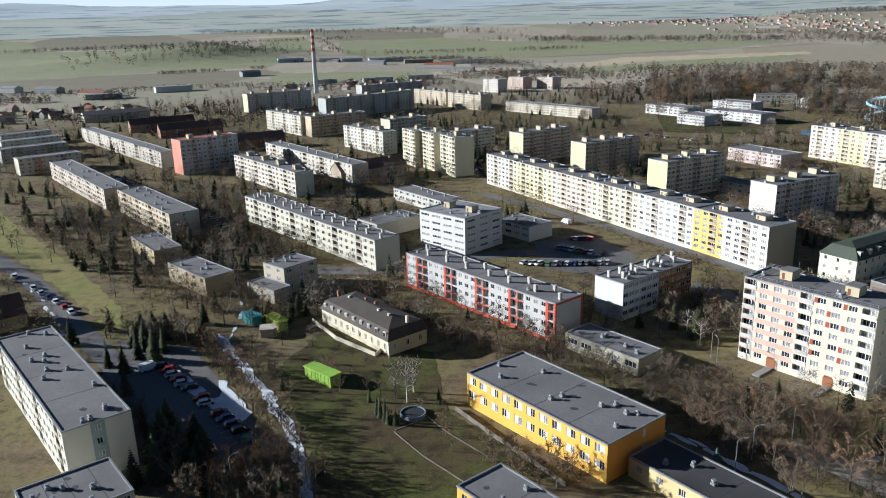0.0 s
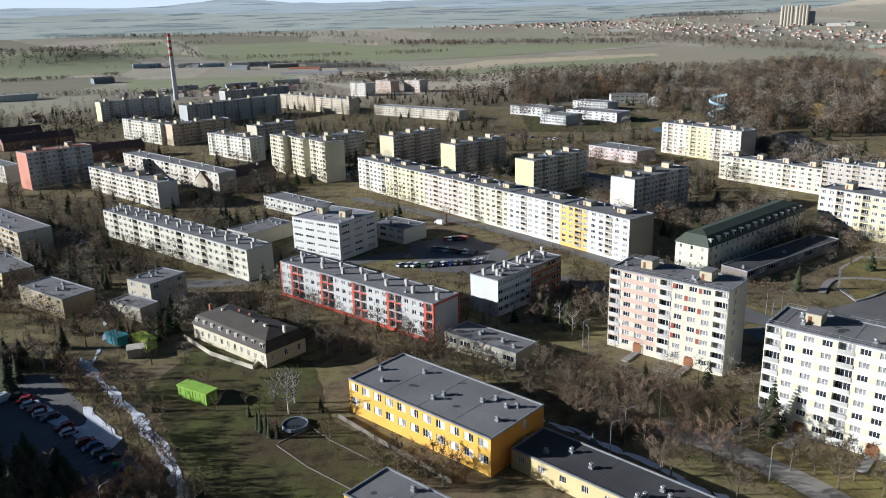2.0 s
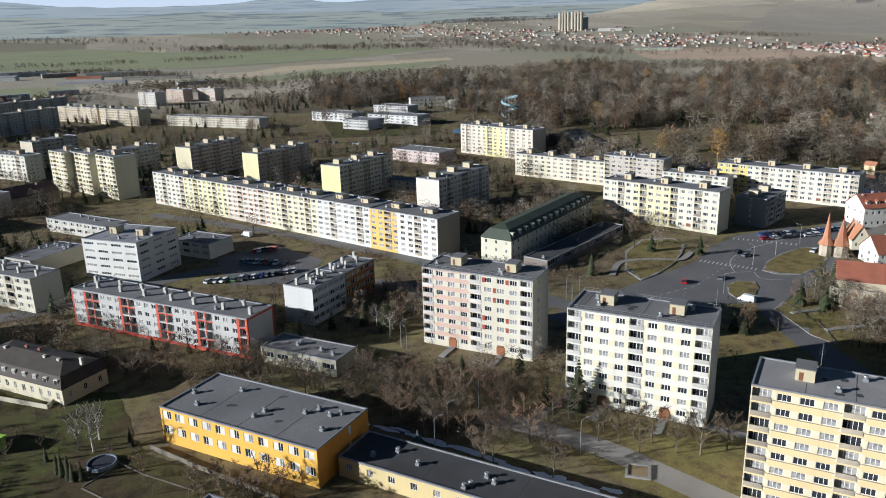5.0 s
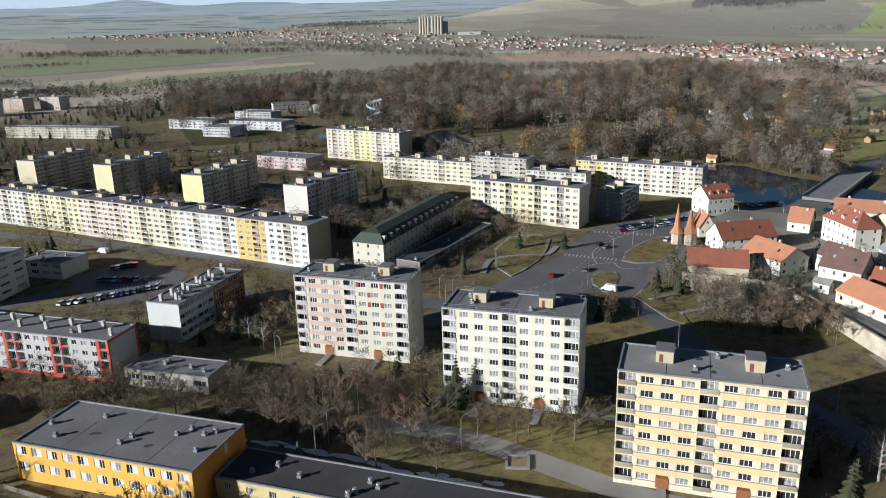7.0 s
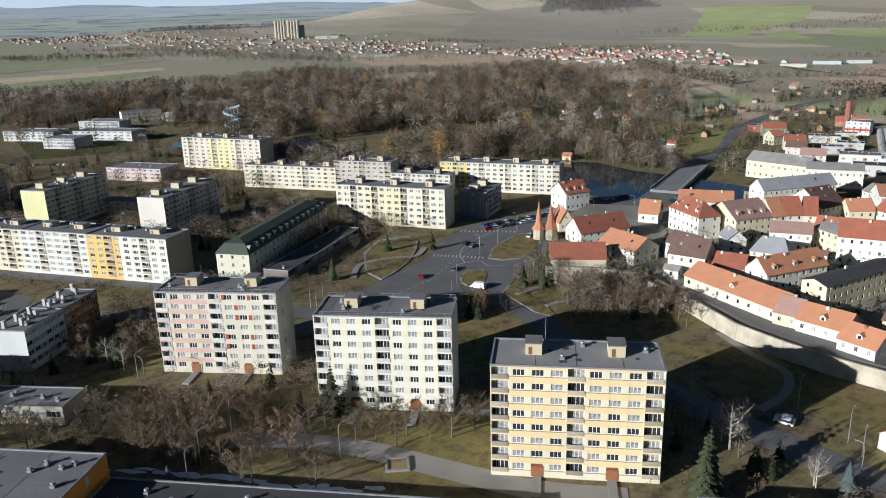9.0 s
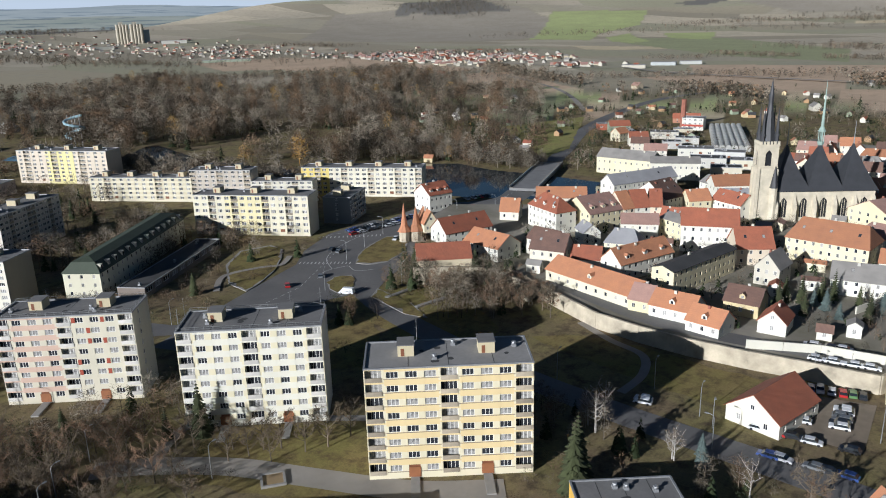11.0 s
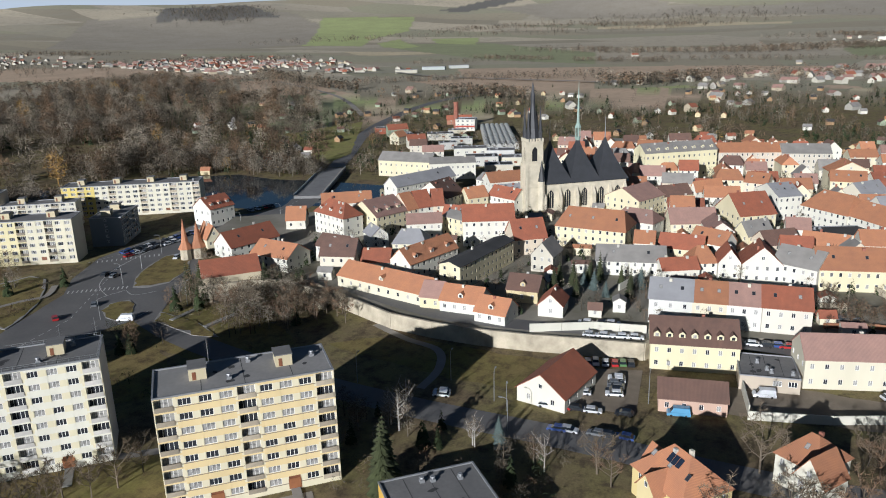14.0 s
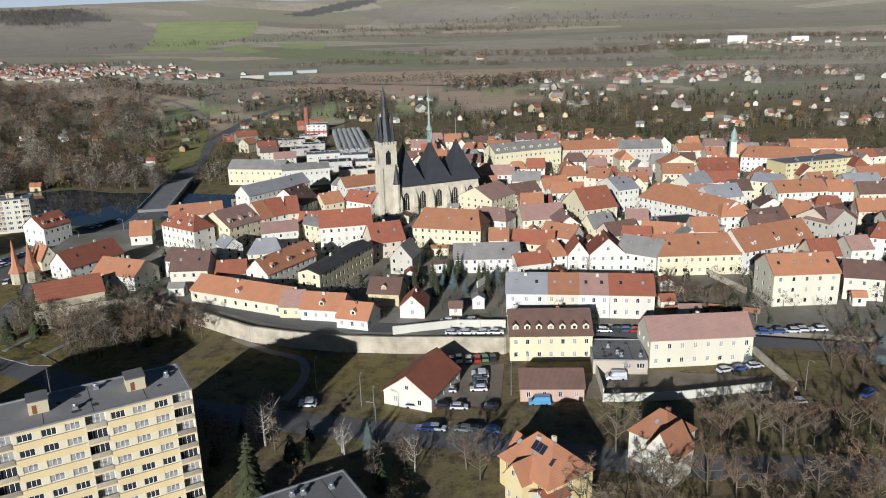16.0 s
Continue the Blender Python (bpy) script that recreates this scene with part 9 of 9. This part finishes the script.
car_row(-77.3, 188.5, -45.5, 150.6, 14, 27, miss=0.05)
car_row(-117.6, 227.4, -162.2, 271.9, 9, -50)
car_row(184.2, 25.5, 186.6, 9.9, 7, 8, miss=0.0)
car_row(214.7, 8.0, 214.9, -25.3, 7, 92, z=4.12, miss=0.4)
car_row(-86.1, 375.1, -55.4, 323.2, 9, 44)
car_row(105.2, 397.5, 113.9, 375.6, 7, 44)
car_row(37.5, 266.2, 61.2, 265.4, 10, 60)
car_row(44.8, 287.3, 62.1, 274.4, 11, 60)
car_row(52.3, 298.7, 61.4, 297.8, 6, 60)
car_row(24.4, 270.8, 36.4, 266.3, 5, 40)
car_row(239.1, 216.8, 283.5, 204.1, 16, 70)
car_row(235.3, 211.7, 275.9, 201.4, 9, -15, miss=0.4)
car_row(315.7, 204.6, 328.2, 198.0, 7, 60)
car_row(179.4, 23.6, 165.5, 20.6, 4, 95)
car_row(178.3, 13.9, 167.4, 13.8, 6, 95)
car_row(158.6, 29.9, 159.3, 8.6, 6, 90, miss=0.3)
car_row(148.6, 25.7, 149.1, 8.1, 6, 85, miss=0.2)
car_row(193.5, 24.4, 194.4, 8.8, 4, 92, z=4.12)
car_row(197.4, -17.4, 198.0, -28.1, 4, 92, z=4.12)
car_row(198.2, -59.4, 201.9, -78.0, 5, 92, z=4.12)
car_row(201.6, 26.9, 203.0, 15.7, 3, 92, z=4.12)
car_row(221.6, -36.0, 220.7, -47.5, 4, 92, z=4.12)
car_row(182.2, -45.9, 186.2, -58.0, 3, 110)
car_row(-200.6, 463.9, -176.4, 432.2, 8, 44)
car_row(-114.8, 360.7, -97.7, 332.5, 7, 44)
car_row(20.7, 458.8, 30.3, 448.3, 6, 30)
car_row(155.2, 577.0, 182.8, 543.3, 10, 20, miss=0.3)
for x_, y_, r_, k_ in ((188.0, 184.3, 40, 5), (174.5, 187.4, 50, 4), (215.1, 203.5, 20, 1), (214.8, 198.7, 0, 5), (240.3, 190.7, 200, 0), (304.5, 192.7, 30, 4), (158.9, 54.0, 95, 0), (157.5, 53.6, 95, 2), (166.8, -60.3, 100, 2),
                   (172.1, -77.8, 130, 3), (218.8, 171.7, 60, 1), (278.4, 191.7, 10, 5)):
    park(CARS[k_], x_, y_, r_)
for x_, y_, r_, k_ in ((179.5, 164.5, 110, 0), (176.7, -20.2, 95, 0), (54.7, 324.8, 120, 0), (162.4, -1.2, 95, 1), (-79.2, 185.9, 45, 0)):
    park(VANS[k_], x_, y_, r_)
for c_ in CARS + VANS:
    for o_ in (*c_.children, c_):
        bpy.data.objects.remove(o_)


# ---- street furniture ----
def street_lamp():
    root = thing("street_lamp", pose(0, 0, -500), "tall grey street lamp with curved arm", "street lamp", "street lamps")
    g = Geo()
    g.prism((0, 0, 0), (0, 0, 7.2), 0.11, 0.07, 6)
    last = (0, 0, 7.2)
    for k in range(1, 5):
        a = k / 4 * math.pi / 2
        p = (1.3 * (1 - math.cos(a)), 0, 7.2 + 0.9 * math.sin(a))
        g.prism(last, p, 0.06, 0.05, 6)
        last = p
    part("pole", g, POLE, root)
    g = Geo()
    g.box(1.2, -0.16, 8.0, 2.0, 0.16, 8.16, 0, True)
    part("lamp_head", g, POLE, root)
    return root


lamp = street_lamp()
for x_, y_, r_ in ((-66.7, 223.6, 20), (-42.5, 129.4, 30), (69.4, 178.1, 90), (61.4, 135.1, 0), (73.0, 142.7, 0), (82.7, 115.5, 0), (56.2, 130.4, 0), (196.5, 154.1, 0), (208.2, 189.6, 120), (225.2, 195.0, 120), (244.2, 200.6, 120),
                   (259.6, 193.3, 120), (285.3, 189.5, 120), (303.8, 179.9, 120), (158.4, 40.7, 0), (146.0, 34.5, 90), (166.2, 53.9, 0), (166.5, 5.6, 0), (174.1, -64.5, 200), (69.8, 183.4, 0), (130.9, 192.9, 0), (15.0, 369.0, 0),
                   (190.5, 22.5, 180), (178.0, 172.9, 30), (158.9, 76.4, 0), (154.6, 36.8, 200)):
    copy_thing(lamp, pose(x_, y_, 0, 0, 0, r_))
for o_ in (*lamp.children, lamp):
    bpy.data.objects.remove(o_)


def antenna(x, y, z, h, n):
    root = thing("roof_antenna", pose(x, y, z), "thin metal aerial mast on a block roof", "antenna")
    g = Geo()
    g.prism((0, 0, 0), (0, 0, h), 0.05, 0.03, 4)
    part("mast", g, POLE, root)
    for k in range(n):
        g = Geo()
        zz = h * (0.55 + 0.4 * k / max(n, 1))
        g.prism((-0.9, 0, zz), (0.9, 0.1 * k, zz), 0.025, 0.025, 4)
        part("aerial", g, POLE, root)


for x_, y_, z_, h_, n_ in ((116.2, 87.9, 24, 5, 4), (101.1, 143.5, 23.4, 4.5, 2), (95.5, 138.5, 23.4, 4, 1), (121.5, 119.8, 23.4, 5, 2), (116.9, 125.1, 23.4, 4, 3), (91.1, 184.6, 22.4, 4, 1), (97.7, 141.5, 23.4, 3.5, 1)):
    antenna(x_, y_, z_ - 0.3, h_, n_)


def shed(x, y, rot, w, d, h, c, label):
    root = thing("garden_shed", pose(x, y, 0, 0, 0, rot), label, "shed")
    g = Geo()
    g.box(0, 0, 0, w, d, h)
    part("body", g, paint(c), root)
    g = Geo()
    g.box(-0.25, -0.25, h, w + 0.25, d + 0.25, h + 0.2, 0, True)
    part("roof", g, paint(tint(c, 1.25)), root)
    for k in range(3):
        put("panel_rib", box_mesh("panel_rib", 0.12, 0.06, h - 0.2, paint(tint(c, 0.7))), root, w * (k + 0.5) / 3, -0.06, 0.1)


shed(-36.5, 179.0, -42, 5.2, 3.4, 3.0, (0.28, 0.50, 0.06), "bright green metal container on the lawn")
shed(-32.4, 175.3, -42, 4.6, 3.4, 3.0, (0.28, 0.50, 0.06), "bright green metal container on the lawn")
shed(-54.5, 216.0, -50, 8.0, 3.0, 2.9, (0.42, 0.60, 0.06), "lime green container behind the wall")
shed(-62.5, 219.5, -50, 6.5, 3.2, 2.8, (0.05, 0.30, 0.40), "teal striped container behind the wall")
shed(-53.8, 205.4, 10, 4.5, 4.0, 2.4, (0.55, 0.50, 0.46), "small pale garden hut beside the containers")


def waste_bin(x, y, rot, c, label):
    root = thing("waste_container", pose(x, y, 0.08, 0, 0, rot), label, "waste bin")
    g = Geo()
    lo = [(0.1, 0.1, 0.15), (1.3, 0.1, 0.15), (1.3, 1.0, 0.15), (0.1, 1.0, 0.15)]
    hi = [(0, 0, 1.15), (1.4, 0, 1.15), (1.4, 1.1, 1.15), (0, 1.1, 1.15)]
    for i in range(4):
        j = (i + 1) % 4
        g.quad(lo[i], lo[j], hi[j], hi[i])
    part("body", g, paint(c), root)
    g = Geo()
    g.box(-0.05, -0.05, 1.15, 1.45, 1.15, 1.35, 0, True)
    part("lid", g, paint(tint(c, 1.3)), root)
    for sx in (0.15, 1.15):
        for sy in (0.15, 0.85):
            put("wheel", box_mesh("wheel", 0.1, 0.12, 0.15, RUBBER), root, sx, sy, 0)


for k, (x_, y_, c_, l_) in enumerate(((-44.8, 147.3, (0.05, 0.30, 0.12), "green wheeled waste container"), (-43.3, 146.0, (0.04, 0.12, 0.40), "blue wheeled paper container"), (-41.8, 144.8, (0.60, 0.50, 0.06), "yellow wheeled plastic container"), (-41.8, 141.1, (0.03, 0.06, 0.14), "dark blue wheeled waste container"))):
    waste_bin(x_, y_, 20 + 6 * k, c_, l_)


def pool(x, y):
    root = thing("paddling_pool", pose(x, y, 0.05), "round pale paddling pool with dark cover", "pool")
    g = Geo()
    n = 20
    for k in range(n):
        a, b = 2 * math.pi * k / n, 2 * math.pi * (k + 1) / n
        for r0, r1, z0, z1 in ((3.0, 3.0, 0, 0.8), (3.0, 2.75, 0.8, 0.8), (2.75, 2.75, 0.8, 0.5)):
            g.quad((r0 * math.cos(a), r0 * math.sin(a), z0), (r0 * math.cos(b), r0 * math.sin(b), z0), (r1 * math.cos(b), r1 * math.sin(b), z1), (r1 * math.cos(a), r1 * math.sin(a), z1))
    part("rim", g, paint((0.22, 0.27, 0.38)), root)
    g = Geo()
    g.poly([(2.75 * math.cos(2 * math.pi * k / n), 2.75 * math.sin(2 * math.pi * k / n), 0.55) for k in range(n)])
    part("cover", g, paint((0.02, 0.025, 0.04)), root)


pool(-8.0, 157.6)


def sand_pit(x, y, rot):
    root = thing("sand_pit", pose(x, y, 0.05, 0, 0, rot), "square concrete-edged sandpit on the lawn", "sandpit")
    for a, b, c, d in ((0, 0, 5, 0.5), (0, 4.5, 5, 5), (0, 0.5, 0.5, 4.5), (4.5, 0.5, 5, 4.5)):
        put("kerb", box_mesh("kerb", c - a, d - b, 0.45, CONCRETE), root, a, b, 0)
    g = Geo()
    g.quad((0.5, 0.5, 0.2), (4.5, 0.5, 0.2), (4.5, 4.5, 0.2), (0.5, 4.5, 0.2))
    part("sand", g, paint((0.30, 0.22, 0.13)), root)


sand_pit(85.4, 104.3, -40)


# ---- allotment huts and far settlements ----
def hut_mesh(w, d, h, r):
    g = Geo()
    g.box(0, 0, 0, w, d, h, 0)
    g.poly([(0, 0, h), (0, d, h), (0, d / 2, h + r)], 0)
    g.poly([(w, 0, h), (w, d / 2, h + r), (w, d, h)], 0)
    return g


def hut_roof(w, d, h, r):
    return gable_mesh(w, d, h, r, 0.3)


HUTS = []
for k, (c, rf) in enumerate((((0.72, 0.70, 0.66), "r"), ((0.40, 0.26, 0.15), "k"), ((0.76, 0.75, 0.72), "g"), ((0.30, 0.36, 0.28), "b"), ((0.70, 0.60, 0.40), "o"))):
    HUTS.append((hut_mesh(6, 4.5, 2.8, 1.8).mesh("wall", paint(c)), hut_roof(6, 4.5, 2.8, 1.8).mesh("roof", ROOFS[rf])))
for k in range(170):
    for _ in range(30):
        a_, r_ = rf_.uniform(54, 113), rf_.uniform(470, 1000)
        if k < 25:
            a_, r_ = rf_.uniform(30, 55), rf_.uniform(900, 1200)
        x_, y_ = polar(a_, r_)
        if (r_ < 520 and a_ > 62) or inside(x_, y_, TERRACE) or inside(x_, y_, RIVER) or crop(x_, y_) or not free(x_, y_, 3):
            continue
        wm, rm = rf_.choice(HUTS)
        root = thing("allotment_hut", pose(x_, y_, land(x_, y_), 0, 0, rf_.uniform(0, 180)), "small allotment hut with pitched roof", "hut", "allotment huts")
        part("wall", wm, None, root)
        part("roof", rm, None, root)
        break


def far_houses(name, label, groups):
    g = Geo()
    for a0, r0, sa, sr, n in groups:
        for k in range(n):
            a, r = a0 + rf_.gauss(0, sa), r0 + rf_.gauss(0, sr)
            x, y = polar(a, r)
            if crop(x, y):
                continue
            w, d, h, ri = rf_.uniform(8, 14), rf_.uniform(7, 10), rf_.uniform(3, 5.5), rf_.uniform(2.5, 4)
            t = rf_.uniform(0, math.pi)
            c, s = math.cos(t), math.sin(t)
            z = land(x, y) - 0.5
            P = lambda u, v, q: (x + u * c - v * s, y + u * s + v * c, z + q)
            wm = rf_.choice((0, 0, 1, 2))
            rm = rf_.choice((3, 3, 4, 5))
            for (u0, v0), (u1, v1) in (((0, 0), (w, 0)), ((w, 0), (w, d)), ((w, d), (0, d)), ((0, d), (0, 0))):
                g.quad(P(u0, v0, 0), P(u1, v1, 0), P(u1, v1, h), P(u0, v0, h), wm)
            g.poly([P(0, 0, h), P(0, d / 2, h + ri), P(0, d, h)], wm)
            g.poly([P(w, 0, h), P(w, d, h), P(w, d / 2, h + ri)], wm)
            g.quad(P(-.4, -.4, h - .3), P(w + .4, -.4, h - .3), P(w + .4, d / 2, h + ri), P(-.4, d / 2, h + ri), rm)
            g.quad(P(-.4, d / 2, h + ri), P(w + .4, d / 2, h + ri), P(w + .4, d + .4, h - .3), P(-.4, d + .4, h - .3), rm)
    me = g.mesh(name, paint((0.56, 0.54, 0.50)), paint((0.46, 0.40, 0.32)), paint((0.38, 0.37, 0.36)), TILE_P, TILE_R, TILE_G)
    return tagged(new(name, me), label, "houses", kind="stuff")


far_houses("village_houses", "village houses with red roofs on the far plain", ((51, 1950, 2.6, 170, 170), (56, 1850, 2.8, 150, 200), (61.5, 1780, 1.6, 90, 90), (66, 1500, 2.0, 40, 20), (15, 3800, 2.2, 110, 110), (19, 3700, 2.6, 140, 110), (24, 3600, 3.0, 200, 120), (30, 3100, 3.5, 150, 120), (36, 2650, 4.0, 150, 100), (42, 2400, 3.0, 140, 90), (100, 1250, 6, 90, 90), (90, 1000, 6, 120, 30), (-26, 930, 3, 50, 24), (108, 2300, 5, 120, 60), (-6, 1120, 3, 40, 24)))


def far_hall(az_deg, r, w, d, h, c, turn):
    x, y = polar(az_deg, r)
    root = thing("industrial_hall", pose(x, y, land(x, y) - 0.5, 0, 0, -az_deg + turn), "long pale industrial hall on the plain", "hall")
    g = Geo()
    g.box(0, 0, 0, w, d, h)
    part("wall", g, paint(c), root)
    g = Geo()
    g.box(-0.4, -0.4, h, w + 0.4, d + 0.4, h + 0.6, 0, True)
    part("roof", g, FELT_LIGHT, root)


for q in ((36, 3100, 90, 40, 12, (0.66, 0.66, 0.66), 0), (31.5, 2900, 70, 30, 10, (0.74, 0.74, 0.72), 10), (70.5, 1480, 44, 14, 6, (0.42, 0.46, 0.50), -10), (72.5, 1500, 38, 14, 6, (0.46, 0.48, 0.50), 5), (68.5, 1400, 40, 12, 6, (0.50, 0.48, 0.44), -5),
          (103, 2300, 50, 30, 22, (0.78, 0.78, 0.76), 0), (101, 2350, 36, 20, 12, (0.76, 0.76, 0.74), 10), (107, 2400, 44, 20, 14, (0.78, 0.77, 0.75), 0), (22, 3100, 80, 30, 10, (0.72, 0.72, 0.72), 0), (38.5, 2050, 120, 20, 6, (0.36, 0.42, 0.36), 0), (-5.5, 1200, 46, 16, 7, (0.52, 0.60, 0.70), 5), (-2.2, 1230, 40, 18, 7, (0.60, 0.64, 0.70), 0), (-9, 1210, 34, 14, 6, (0.50, 0.56, 0.62), 12),
          (6, 1300, 70, 14, 6, (0.62, 0.60, 0.58), 20), (-11.5, 1880, 60, 24, 9, (0.40, 0.55, 0.72), 5), (-8.6, 1850, 46, 22, 9, (0.78, 0.80, 0.82), -8), (-7.0, 1830, 50, 20, 8, (0.62, 0.72, 0.82), 12),
          (-5.0, 1790, 90, 26, 9, (0.76, 0.80, 0.84), 4), (-2.4, 1700, 62, 20, 8, (0.30, 0.26, 0.22), 6), (0.2, 1640, 110, 20, 9, (0.80, 0.78, 0.76), -6), (2.4, 1500, 120, 12, 6, (0.70, 0.68, 0.64), -14), (-20, 1180, 50, 20, 8, (0.74, 0.74, 0.74), 8), (-24.5, 1120, 44, 18, 7, (0.34, 0.36, 0.40), -6)):
    far_hall(*q)


def cooling_tower(az_deg, r):
    x, y = polar(az_deg, r)
    root = thing("cooling_tower", pose(x, y, 60), "far cooling tower on the skyline, daylight and haze put into its pale glow", "cooling tower", "power plant")
    g = Geo()
    f = lambda t: 26 - 13 * t + 5 * t * t
    for k in range(8):
        g.prism((0, 0, 172 * k / 8), (0, 0, 172 * (k + 1) / 8), f(k / 8), f((k + 1) / 8), 14, 0, False)
    # Shell glows by itself: pale daylight and haze are put into its emission.
    part("shell", g, glow_material("far_tower_glow", (0.42, 0.46, 0.50)), root)


for a_ in (6.1, 6.8, 7.7, 8.3):
    cooling_tower(a_, 4905)

# railway embankment and far road
strip("railway_bank", [polar(0, 1760), polar(9, 1830), polar(18, 1990), polar(26, 2200)], 10, 3.0, CONCRETE, "pale railway embankment across the fields")
strip("bypass_road", [polar(84, 1080), polar(72, 1250), polar(68.5, 1400), polar(66, 1420), polar(58, 1700)], 9, 2.5, PAVING, "pale country road curving past the gardens")
strip("country_road", [polar(66, 760), polar(64, 1000), polar(60, 1300)], 6, 0.4, PAVING, "country road between fields")
